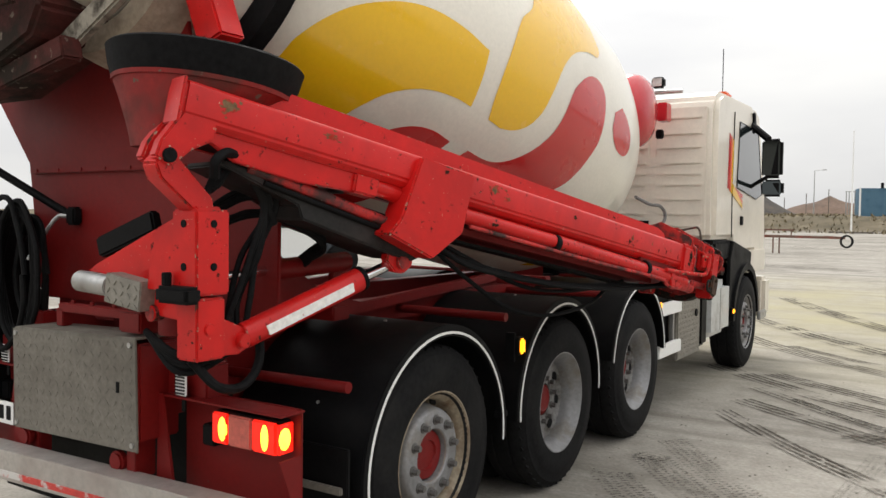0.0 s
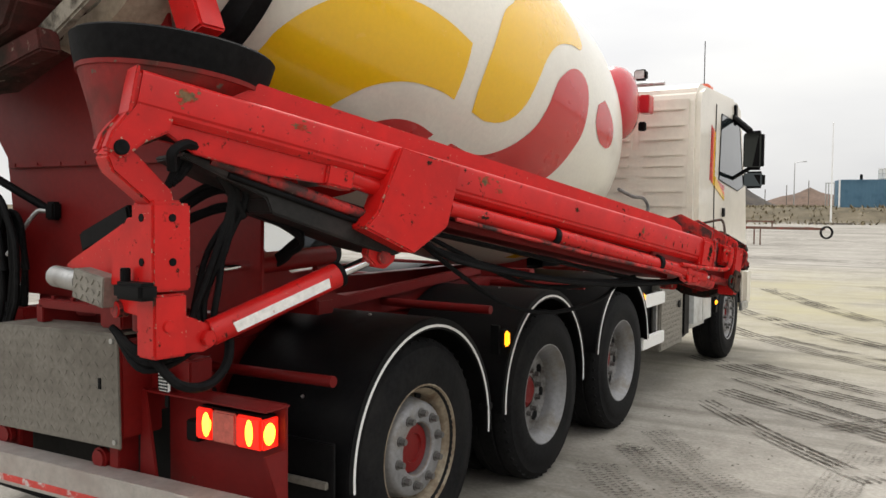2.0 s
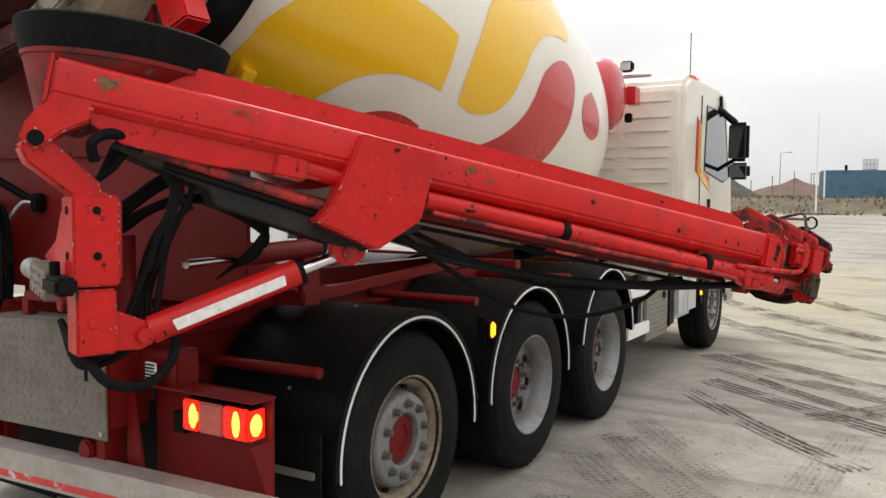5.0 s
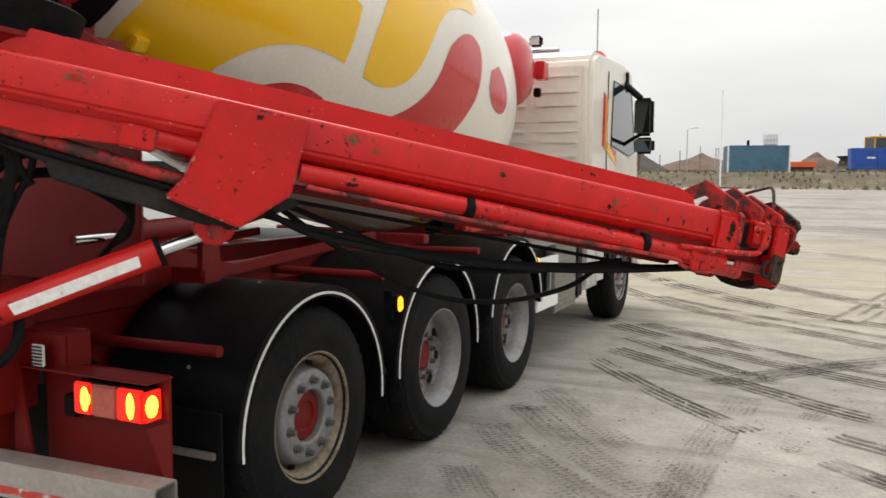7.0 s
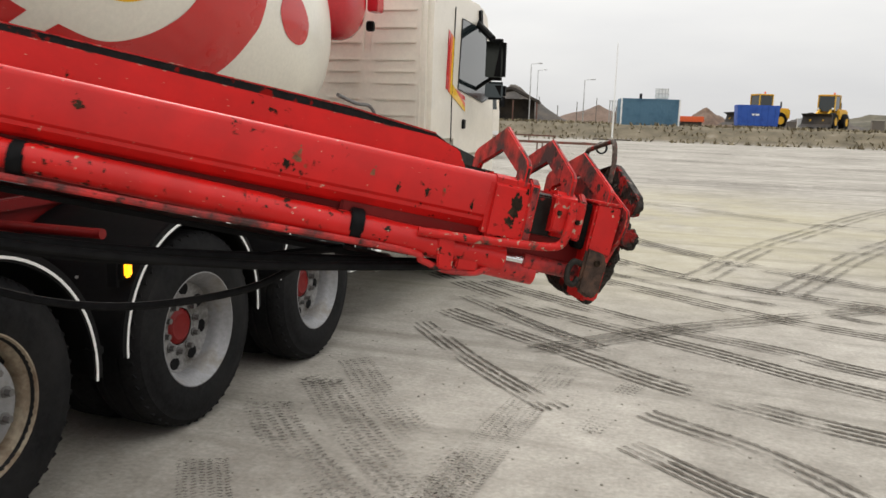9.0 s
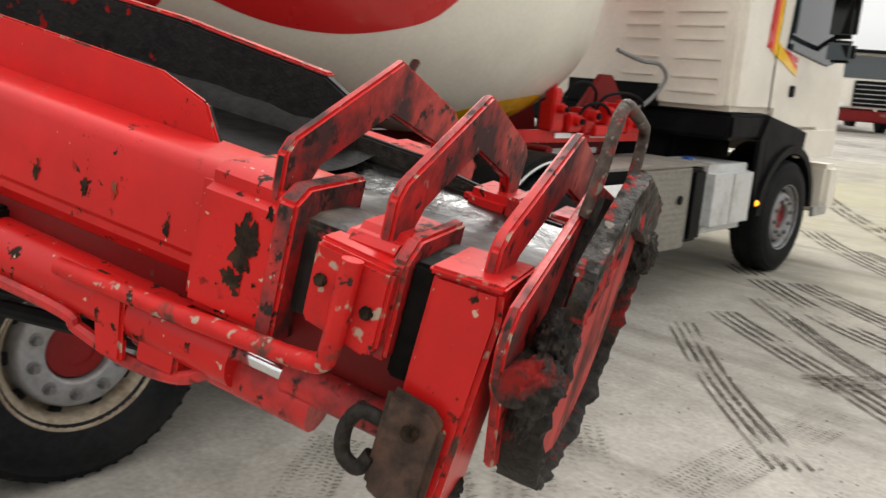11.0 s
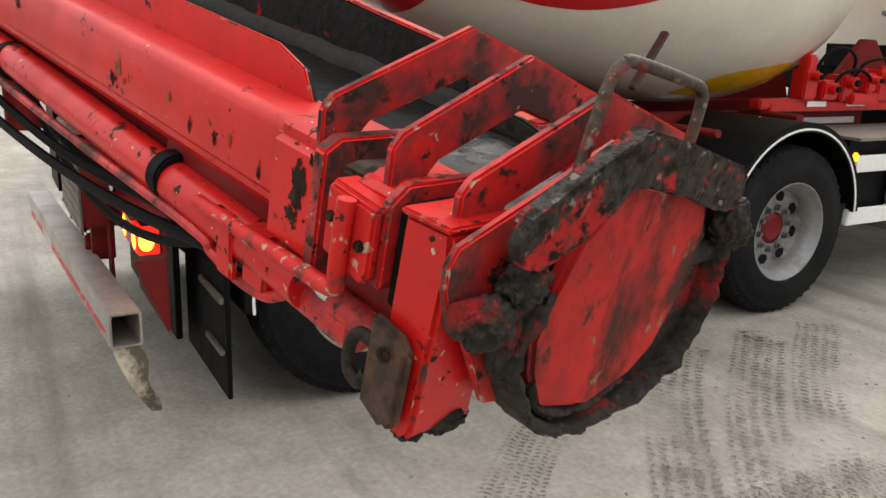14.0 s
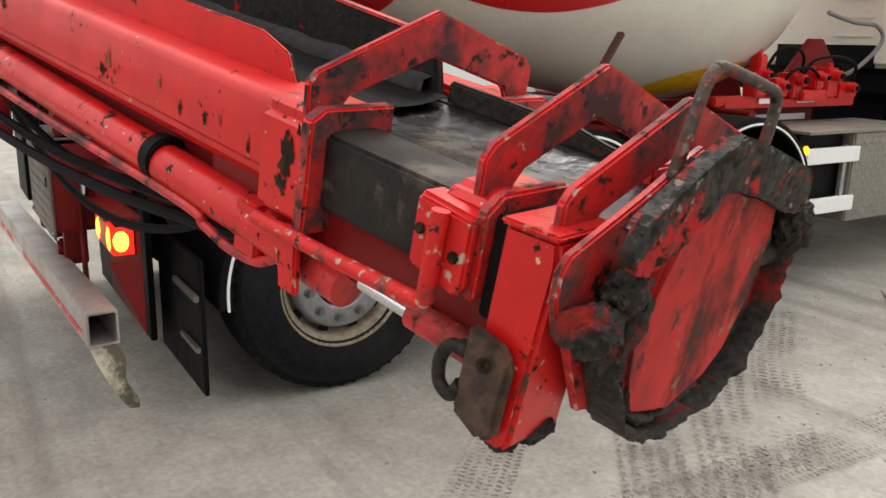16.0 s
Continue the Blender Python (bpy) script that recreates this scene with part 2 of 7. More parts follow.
def smooth_path(pts, n=8):
    """A Catmull-Rom line through the points."""
    p = [Vector(q) for q in pts]
    p = [2 * p[0] - p[1]] + p + [2 * p[-1] - p[-2]]
    out = []
    for i in range(1, len(p) - 2):
        for k in range(n):
            t = k / n
            a, b, c, d = p[i - 1], p[i], p[i + 1], p[i + 2]
            out.append(0.5 * (2 * b + (c - a) * t + (2 * a - 5 * b + 4 * c - d) * t * t + (3 * b - a - 3 * c + d) * t ** 3))
    return out + [p[-2]]


def tube(pts, r, seg=8, bm=None, curved=True):
    bm = bm or bmesh.new()
    line = smooth_path(pts) if curved else [Vector(q) for q in pts]
    rings, ref = [], Vector((0.31, 0.17, 0.93))
    for i, p in enumerate(line):
        d = (line[min(i + 1, len(line) - 1)] - line[max(i - 1, 0)]).normalized()
        a = (ref - d * ref.dot(d)).normalized()
        ref = a
        b = d.cross(a)
        rings.append([bm.verts.new(p + r * (math.cos(k * math.tau / seg) * a + math.sin(k * math.tau / seg) * b)) for k in range(seg)])
    for u, v in zip(rings, rings[1:]):
        for k in range(seg):
            bm.faces.new((u[k], u[(k + 1) % seg], v[(k + 1) % seg], v[k]))
    bm.faces.new(rings[0][::-1])
    bm.faces.new(rings[-1])
    return bm


def prism(poly, depth, m=None, bm=None):
    """A flat plate: the polygon (x, y) of a local plane, thick along the local z, centred."""
    bm = bm or bmesh.new()
    m = m or Matrix()
    lo = [bm.verts.new(m @ Vector((x, y, -depth / 2))) for x, y in poly]
    hi = [bm.verts.new(m @ Vector((x, y, depth / 2))) for x, y in poly]
    bm.faces.new(lo[::-1])
    bm.faces.new(hi)
    for i in range(len(poly)):
        j = (i + 1) % len(poly)
        bm.faces.new((lo[i], lo[j], hi[j], hi[i]))
    return bm


def lathe(profile, m=None, seg=48, bm=None, close=False, caps=True):
    """Turns (radius, height) pairs round the local z."""
    bm = bm or bmesh.new()
    m = m or Matrix()
    rings = []
    for r, h in profile:
        rings.append([bm.verts.new(m @ Vector((r * math.cos(k * math.tau / seg), r * math.sin(k * math.tau / seg), h))) for k in range(seg)])
    pairs = list(zip(rings, rings[1:])) + ([(rings[-1], rings[0])] if close else [])
    for u, v in pairs:
        for k in range(seg):
            bm.faces.new((u[k], u[(k + 1) % seg], v[(k + 1) % seg], v[k]))
    if not close and caps:
        for ring, rev in ((rings[0], True), (rings[-1], False)):
            bm.faces.new(ring[::-1] if rev else ring)
    return bm


X_OUT = pose(0, 0, 0, 0, 90, 0)      # turns local z to world +x
SIDE = Matrix(((0, 0, 1, 0), (1, 0, 0, 0), (0, 1, 0, 0), (0, 0, 0, 1)))   # plane (x, y) -> (y, z), thick along x
BACK = Matrix(((1, 0, 0, 0), (0, 0, -1, 0), (0, 1, 0, 0), (0, 0, 0, 1)))  # plane (x, y) -> (x, z), thick along y


# ---- ground and distance ----
def ground_height(x, y):
    d = math.hypot(x - 1, y - 1)
    z = 0.018 * min(60.0, max(0.0, d - 7))
    k = min(1.0, max(0.0, (y - 65) / 6))
    return z + 1.3 * k * k * (3 - 2 * k) + 0.014 * max(0.0, min(y, 140.0) - 74.0)


def ground_material():
    m = bpy.data.materials.new("dusty_concrete_yard")
    m.use_nodes = True
    n, l = m.node_tree.nodes, m.node_tree.links
    b = n["Principled BSDF"]
    b.inputs["Roughness"].default_value = 0.9
    geo = n.new("ShaderNodeNewGeometry")

    def tex(scale, detail=8.0, vec=None, rough=0.6):
        x = n.new("ShaderNodeTexNoise")
        x.inputs["Scale"].default_value, x.inputs["Detail"].default_value, x.inputs["Roughness"].default_value = scale, detail, rough
        l.new(vec or geo.outputs["Position"], x.inputs["Vector"])
        return x.outputs["Fac"]

    def ramp(fac, stops):
        r = n.new("ShaderNodeValToRGB")
        while len(r.color_ramp.elements) < len(stops):
            r.color_ramp.elements.new(0.5)
        for e, (p, c) in zip(r.color_ramp.elements, stops):
            e.position, e.color = p, (*c, 1)
        l.new(fac, r.inputs[0])
        return r.outputs[0]

    def mix(fac, a, c):
        x = n.new("ShaderNodeMix")
        x.data_type = "RGBA"
        for sock, v in ((x.inputs[0], fac), (x.inputs[6], a), (x.inputs[7], c)):
            l.new(v, sock) if hasattr(v, "is_linked") else setattr(sock, "default_value", v if isinstance(v, float) else (*v, 1))
        return x.outputs[2]

    base = ramp(tex(0.35), [(0.3, (0.245, 0.227, 0.197)), (0.5, (0.325, 0.303, 0.266)), (0.72, (0.41, 0.386, 0.342))])
    speck = ramp(tex(35, 5.0), [(0.35, (0.82, 0.82, 0.82)), (0.65, (1.12, 1.12, 1.12))])
    mul = n.new("ShaderNodeMix")
    mul.data_type, mul.blend_type = "RGBA", "MULTIPLY"
    mul.inputs[0].default_value = 0.8
    l.new(base, mul.inputs[6])
    l.new(speck, mul.inputs[7])
    mid = n.new("ShaderNodeMix")
    mid.data_type, mid.blend_type = "RGBA", "MULTIPLY"
    mid.inputs[0].default_value = 1.0
    l.new(mul.outputs[2], mid.inputs[6])
    l.new(ramp(tex(3.2, 10.0, None, 0.7), [(0.32, (0.78, 0.77, 0.76)), (0.66, (1.14, 1.14, 1.14))]), mid.inputs[7])
    # long faint wheel streaks across the yard
    mp = n.new("ShaderNodeMapping")
    mp.inputs["Rotation"].default_value = (0, 0, radians(24))
    mp.inputs["Scale"].default_value = (0.12, 2.2, 1.0)
    l.new(geo.outputs["Position"], mp.inputs[0])
    streak = ramp(tex(1.0, 6.0, mp.outputs[0]), [(0.52, (0, 0, 0)), (0.70, (0.75, 0.75, 0.75))])
    col = mix(streak, mid.outputs[2], (0.15, 0.137, 0.115))
    # sandy yellow patch and dry grass beyond the yard's edge
    sep = n.new("ShaderNodeSeparateXYZ")
    l.new(geo.outputs["Position"], sep.inputs[0])
    far = n.new("ShaderNodeMapRange")
    far.inputs["From Min"].default_value, far.inputs["From Max"].default_value = 64.5, 66.5
    l.new(sep.outputs["Y"], far.inputs["Value"])
    grass = ramp(tex(0.6), [(0.35, (0.09, 0.075, 0.048)), (0.6, (0.16, 0.132, 0.088)), (0.75, (0.24, 0.21, 0.16))])
    col = mix(far.outputs[0], col, grass)
    # spilled yellow sand round the truck's front
    dist = n.new("ShaderNodeVectorMath")
    dist.operation = "DISTANCE"
    dist.inputs[1].default_value = (1.2, 13.0, 0.1)
    l.new(geo.outputs["Position"], dist.inputs[0])
    near = n.new("ShaderNodeMapRange")
    near.inputs["From Min"].default_value, near.inputs["From Max"].default_value = 9.0, 2.0
    l.new(dist.outputs["Value"], near.inputs["Value"])
    sandf = n.new("ShaderNodeMath")
    sandf.operation = "MULTIPLY"
    l.new(near.outputs[0], sandf.inputs[0])
    l.new(ramp(tex(0.5, 6.0), [(0.3, (0.1, 0.1, 0.1)), (0.65, (0.9, 0.9, 0.9))]), sandf.inputs[1])
    col = mix(sandf.outputs[0], col, (0.37, 0.335, 0.215))
    l.new(col, b.inputs["Base Color"])
    b.inputs["Specular IOR Level"].default_value = 0.2
    bp = n.new("ShaderNodeBump")
    bp.inputs["Strength"].default_value, bp.inputs["Distance"].default_value = 0.7, 0.010
    l.new(tex(22, 8.0), bp.inputs["Height"])
    l.new(bp.outputs[0], b.inputs["Normal"])
    return m


def build_ground():
    bm = bmesh.new()
    xs = sorted({*range(-400, 401, 25), *range(-60, 91, 5), *range(-6, 22)})
    ys = sorted({*range(-400, 601, 25), *range(-10, 130, 4), *range(-4, 34), *range(58, 76)})
    grid = [[bm.verts.new((x, y, ground_height(x, y))) for x in xs] for y in ys]
    for r0, r1 in zip(grid, grid[1:]):
        for i in range(len(xs) - 1):
            bm.faces.new((r0[i], r0[i + 1], r1[i + 1], r1[i]))
    part("ground", bm, ground_material(), kind="structure", label="dusty grey concrete yard with muddy tyre marks")


build_ground()


# ---- the mixer truck ----
truck = thing("concrete_mixer_truck", "red and white concrete mixer truck standing on the yard", "truck")

AX = (0.0, 1.40, 2.77, 6.42)
DISC = material("dirty_wheel_disc", (0.22, 0.215, 0.21), 0.7, 0.2, grain=0.15, stain=(0.06, 0.05, 0.04), stain_scale=7, stain_at=(0.45, 0.7), bump=0.2)


def tyre_profile(w):
    o = w / 2
    return [(0.285, -o + 0.02), (0.30, -o), (0.36, -o - 0.012), (0.43, -o - 0.006), (0.485, -o + 0.008), (0.51, -o + 0.028), (0.52, -o + 0.05),
            (0.522, -0.06), (0.512, -0.055), (0.512, -0.045), (0.522, -0.04), (0.522, 0.04), (0.512, 0.045), (0.512, 0.055), (0.522, 0.06),
            (0.52, o - 0.05), (0.51, o - 0.028), (0.485, o - 0.008), (0.478, o - 0.001), (0.43, o + 0.006), (0.425, o + 0.009), (0.36, o + 0.012), (0.30, o), (0.285, o - 0.02)]


def tyre_bm(w=0.30):
    bm = lathe(tyre_profile(w), X_OUT, 64, close=True)
    for k in range(48):
        a = k * math.tau / 48
        for s in (-1, 1):
            m = pose(0, 0, 0, math.degrees(a)) @ pose(s * 0.105, 0, 0.508, 0, s * 8, 25 * s)
            bmesh.ops.create_cube(bm, size=1.0, matrix=m @ Matrix.Diagonal((0.05, 0.022, 0.014, 1)))
    return bm


TYRE_MESH = finish(tyre_bm(), "tyre", TYRE)
STUD_MESH = finish(rod((0, 0, -0.01), (0, 0, 0.032), 0.018, 6, 0.015, lathe([(0.025, -0.01), (0.025, 0.003), (0.015, 0.005)], None, 12)), "wheel_nut", material("dark_wheel_nut", (0.16, 0.155, 0.15), 0.5, 0.5, grain=0.15, stain=(0.05, 0.045, 0.04), stain_scale=20, bump=0.1))


def wheel(y, side, steer=False, inner=False, rusty=False):
    """side: +1 the truck's right. The wheel's outer face points to side."""
    turn = Matrix() if side > 0 else pose(0, 0, 0, 0, 0, 180)
    w = new("wheel", TYRE_MESH)
    w.parent = truck
    w.matrix_basis = Matrix.Translation((side * (1.09 - (0.34 if inner else 0)), y, 0.52)) @ turn
    if inner:
        return
    rim_mat = RUSTRIM if rusty else RIM
    if steer:
        prof = [(0.262, -0.12), (0.268, 0.06), (0.278, 0.10), (0.297, 0.125), (0.306, 0.143), (0.306, 0.152), (0.300, 0.152), (0.290, 0.135), (0.268, 0.112), (0.256, 0.08), (0.252, 0.045), (0.245, 0.03), (0.232, 0.04), (0.220, 0.105), (0.212, 0.122),
                (0.205, 0.126), (0.128, 0.126), (0.122, 0.12)]
        part("rim", lathe(prof, X_OUT, 56, caps=False), rim_mat, w, "rust-stained steel wheel rim")
        part("wheel_disc", lathe([(0.236, 0.04), (0.223, 0.108), (0.215, 0.125), (0.205, 0.131), (0.130, 0.131), (0.124, 0.126), (0.120, 0.07)], X_OUT, 56, caps=False), RIM, w, "grey wheel disc with hand holes")
        for k in range(10):
            a = k * math.tau / 10
            part("hand_hole", box((0.075, 0, 0), (0.012, 0.05, 0.03)), RUBBER, w, at=pose(0, 0, 0, math.degrees(a + 0.31)) @ pose(0, 0, 0.229, 0, 0, 0) @ pose(0, 0, 0, 0, -14, 0), bevel=0.004)
        part("hub", lathe([(0.119, 0.04), (0.119, 0.085), (0.112, 0.10), (0.07, 0.103), (0.065, 0.092), (0.02, 0.092)], X_OUT, 40), RED, w, "red wheel hub")
        nut_x, nut_r = 0.132, 0.168
    else:
        prof = [(0.262, -0.13), (0.262, -0.05), (0.266, 0.05), (0.272, 0.09), (0.285, 0.11), (0.298, 0.13), (0.306, 0.146), (0.306, 0.153), (0.300, 0.153), (0.288, 0.135), (0.262, 0.10), (0.252, 0.08), (0.246, 0.03), (0.243, -0.02)]
        part("rim", lathe(prof, X_OUT, 56, caps=False), RIM, w, "grey dished steel wheel rim")
        part("wheel_disc", lathe([(0.246, 0.033), (0.234, 0.021), (0.205, 0.015), (0.14, 0.027), (0.10, 0.023)], X_OUT, 56, caps=False), DISC, w, "dirty dark wheel disc with hand holes")
        for k in range(8):
            a = k * math.tau / 8 + 0.2
            part("hand_hole", rod((-0.02, 0, 0), (0.012, 0, 0), 0.037, 14), RUBBER, w, at=pose(0.009, 0.200 * math.sin(a), 0.200 * math.cos(a)))
        part("hub", lathe([(0.10, -0.005), (0.096, 0.019), (0.085, 0.027), (0.07, 0.033), (0.06, 0.029), (0.02, 0.029)], X_OUT, 40), RED, w, "red wheel hub")
        nut_x, nut_r = 0.027, 0.132
    for k in range(10):
        a = k * math.tau / 10 + 0.12
        o = new("wheel_nut", STUD_MESH)
        o.parent = w
        o.matrix_basis = Matrix.Translation((nut_x, nut_r * math.sin(a), nut_r * math.cos(a))) @ X_OUT


for s in (1, -1):
    wheel(AX[0], s, steer=True, rusty=True)
    wheel(AX[1], s)
    wheel(AX[2], s)
    wheel(AX[1], s, inner=True)
    wheel(AX[2], s, inner=True)
    wheel(AX[3], s, steer=True)

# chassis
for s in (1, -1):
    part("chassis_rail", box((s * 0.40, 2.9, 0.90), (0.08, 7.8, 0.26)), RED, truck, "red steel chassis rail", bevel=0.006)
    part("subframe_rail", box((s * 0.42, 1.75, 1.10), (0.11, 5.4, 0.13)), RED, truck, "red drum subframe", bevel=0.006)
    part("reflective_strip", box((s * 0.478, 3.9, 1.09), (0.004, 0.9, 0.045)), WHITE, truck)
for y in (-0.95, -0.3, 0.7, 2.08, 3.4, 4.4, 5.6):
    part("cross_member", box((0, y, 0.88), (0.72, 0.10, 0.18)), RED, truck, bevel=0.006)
for y in AX:
    part("axle", rod((-0.95, y, 0.52), (0.95, y, 0.52), 0.07), PLASTIC, truck)
    part("brake_drum", rod((0.62 if y else 0.75, y, 0.52), (0.93, y, 0.52), 0.21, 32), PLASTIC, truck)
for y in AX[:3]:
    part("air_spring", lathe([(0.10, 0.6), (0.13, 0.64), (0.13, 0.74), (0.10, 0.78)], Matrix.Translation((0.5, y + 0.3, 0)), 24), RUBBER, truck)

# plain dark masses added to stop light reaching the ground below the truck
for y in AX[:3]:
    part("axle_light_block", prism([(-0.34, 0.40), (0.34, 0.40), (0.40, 0.60), (0.30, 0.80), (-0.30, 0.80), (-0.40, 0.60)], 1.1, Matrix.Translation((0, y, 0)) @ SIDE), PLASTIC, truck, "dark block added round the axle to keep light out", bevel=0.03)
part("frame_light_block", box((0, 4.3, 0.66), (0.7, 1.6, 0.42)), PLASTIC, truck, "dark block added under the frame to keep light out", bevel=0.05)

# mudguards
FENDERS = ((0.035, 0.49, 0.52, -4, 184, 1.10), (1.375, 0.49, 0.56, -3, 183, 1.13), (2.775, 0.49, 0.58, 3, 172, 1.15))


def fender_arc(r_in, r_out, x0, x1, cy, cz, a0, a1, n=36, bm=None, sy=1.0):
    bm = bm or bmesh.new()
    rows = []
    for k in range(n + 1):
        a = radians(a0 + (a1 - a0) * k / n)
        c, s = math.cos(a) * sy, math.sin(a)
        rows.append([bm.verts.new((x, cy + r * c, cz + r * s)) for x, r in ((x0, r_in), (x1, r_in), (x1, r_out), (x0, r_out))])
    for u, v in zip(rows, rows[1:]):
        for i in range(4):
            j = (i + 1) % 4
            bm.faces.new((u[i], u[j], v[j], v[i]))
    bm.faces.new(rows[0])
    bm.faces.new(rows[-1][::-1])
    return bm


for s in (1, -1):
    for cy, _, cz, a0, a1, top in FENDERS:
        r = top + 0.035 - cz
        xs = (0.50, 1.255) if s > 0 else (-1.255, -0.50)
        f = part("mudguard", fender_arc(r - 0.016, r, *xs, cy, cz, a0, a1), PLASTIC, truck, "black plastic mudguard with a white edge line", sharp=40)
        xo = (1.235, 1.262) if s > 0 else (-1.262, -1.235)
        part("mudguard_lip", fender_arc(r - 0.055, r - 0.004, *xo, cy, cz, a0, a1), PLASTIC, f)
        xw = (1.2625, 1.266) if s > 0 else (-1.266, -1.2625)
        part("edge_line", fender_arc(r - 0.044, r - 0.032, *xw, cy, cz, a0 - 1, a1 + 1), WHITE, f, "white edge line")
        for k, a in enumerate((30, 95, 150)):
            b = radians(a)
            part("rivet", rod((s * 0.95, cy + r * math.cos(b), cz + r * math.sin(b)), (s * 0.95, cy + (r + 0.006) * math.cos(b), cz + (r + 0.006) * math.sin(b)), 0.008, 8), STEEL, f)
    # hanging flap behind the rear wheel and flat panels between the guards
    part("mud_flap", box((s * 0.87, -0.64, 0.40), (0.74, 0.02, 0.60)), PLASTIC, truck, "black mud flap", bevel=0.004)
    part("flap_bar", box((s * 1.04, -0.66, 0.53), (0.36, 0.02, 0.03)), ALU, truck, "aluminium bar on the mud flap", bevel=0.004)
    part("flap_bar", box((s * 1.08, -0.66, 0.30), (0.26, 0.02, 0.025)), ALU, truck, bevel=0.004)
    part("mudguard_arm", rod((s * 0.42, -0.55, 0.915), (s * 1.16, -0.55, 0.925), 0.024), RED, truck, "red mudguard support tube")
    part("mudguard_arm", rod((s * 0.42, 0.74, 1.10), (s * 1.2, 0.74, 1.10), 0.024), RED, truck, "red mudguard support tube")
    part("mudguard_arm", rod((s * 0.42, 2.1, 1.12), (s * 1.2, 2.1, 1.13), 0.024), RED, truck, "red mudguard support tube")
    part("mudguard_arm", rod((s * 0.42, 3.15, 1.16), (s * 1.1, 2.9, 1.19), 0.024), RED, truck, "red mudguard support tube")


def marker(x, y, z, h=0.085, w=0.05):
    b = part("side_marker", box((x, y, z), (0.03, w + 0.012, h + 0.015)), PLASTIC, truck, "side marker lamp", bevel=0.006)
    part("amber_lens", box((x + 0.02, y, z), (0.024, w, h)), AMBER, b, "lit amber lens", bevel=0.011)


marker(1.232, 0.835, 0.935)
marker(1.215, 3.30, 0.955, 0.06, 0.06)
marker(1.235, 5.72, 0.70, 0.05, 0.06)
part("lamp_bracket", box((1.20, 0.80, 0.93), (0.05, 0.02, 0.16)), PLASTIC, truck)
part("mudguard_bracket", box((1.24, 0.62, 0.60), (0.05, 0.07, 0.035)), PLASTIC, truck, bevel=0.004)

# side protection bars, checker box, fuel tank on the right
for z in (0.905, 0.56):
    part("side_guard", box((1.205, 3.64, z), (0.04, 0.60, 0.105)), WHITE, truck, "white side guard plank", bevel=0.006)
for y in (3.38, 3.84):
    part("guard_post", box((1.17, y, 0.74), (0.03, 0.04, 0.44)), STEEL, truck, "steel guard post")
part("battery_box", box((0.88, 3.62, 0.78), (0.5, 0.50, 0.56)), PLASTIC, truck, "dark equipment box behind the guard", bevel=0.01)
part("tool_box", box((0.90, 4.23, 0.735), (0.62, 0.70, 0.63)), ALU, truck, "aluminium checker plate tool box", bevel=0.012)


def checker(x, y0, y1, z0, z1, parent, step=0.045):
    """Raised tread bars on a plate that faces +x."""
    bm = bmesh.new()
    n = 0
    y = y0 + step / 2
    while y < y1:
        z = z0 + step / 2
        k = 0
        while z < z1:
            m = pose(x, y, z, 45 if (n + k) % 2 else -45, 0, 0)
            bmesh.ops.create_cube(bm, size=1.0, matrix=m @ Matrix.Diagonal((0.003, 0.009, 0.032, 1)))
            z += step
            k += 1
        y += step
        n += 1
    return part("tread_pattern", bm, ALU, parent, kind="stuff", label="raised tread bars of the checker plate")


checker(1.211, 3.90, 4.56, 0.45, 1.03, truck)
part("box_handle", rod((1.215, 4.42, 0.80), (1.228, 4.42, 0.80), 0.035, 20), PLASTIC, truck, "round box lock", bevel=0.003)
part("box_lid", box((0.90, 4.1, 1.06), (0.64, 1.5, 0.02)), ALU, truck, "aluminium deck plate", bevel=0.004)
part("dark_tank", box((0.93, 4.73, 0.74), (0.56, 0.22, 0.58)), PLASTIC, truck, "dark air tank box", bevel=0.03)
tank_bm = box((0.90, 5.30, 0.76), (0.64, 0.84, 0.56))
part("fuel_tank", tank_bm, TANK, truck, "grey-white fuel tank with rounded edges", bevel=0.07)
part("tank_strap", box((1.222, 5.30, 0.76), (0.006, 0.03, 0.42)), STEEL, truck)
part("filler_cap", rod((0.95, 4.98, 1.04), (0.95, 4.98, 1.08), 0.045, 20), material("blue_cap", (0.02, 0.08, 0.3), 0.4), truck, "blue filler cap")
for z in (0.905, 0.56):
    part("side_guard", box((-1.205, 4.3, z), (0.04, 2.0, 0.105)), WHITE, truck, "white side guard plank", bevel=0.006)
part("left_box", box((-0.88, 4.4, 0.76), (0.6, 1.6, 0.56)), PLASTIC, truck, "dark boxes on the far side", bevel=0.02)

# hydraulic units ahead of the drum
for x, y, z, sx, sy, sz in ((0.66, 3.30, 1.235, 0.10, 0.60, 0.07), (0.70, 3.42, 1.37, 0.12, 0.14, 0.20), (0.72, 3.40, 1.51, 0.09, 0.09, 0.10), (0.70, 3.62, 1.33, 0.14, 0.16, 0.13), (0.66, 3.84, 1.34, 0.16, 0.12, 0.18),
                            (0.68, 4.02, 1.27, 0.18, 0.30, 0.08), (0.72, 4.05, 1.38, 0.12, 0.10, 0.13), (0.66, 4.26, 1.36, 0.16, 0.14, 0.22), (0.64, 4.48, 1.30, 0.18, 0.24, 0.12)):
    part("valve_block", box((x, y, z), (sx, sy, sz)), BOOM, truck, "red painted hydraulic valve block", bevel=0.012)
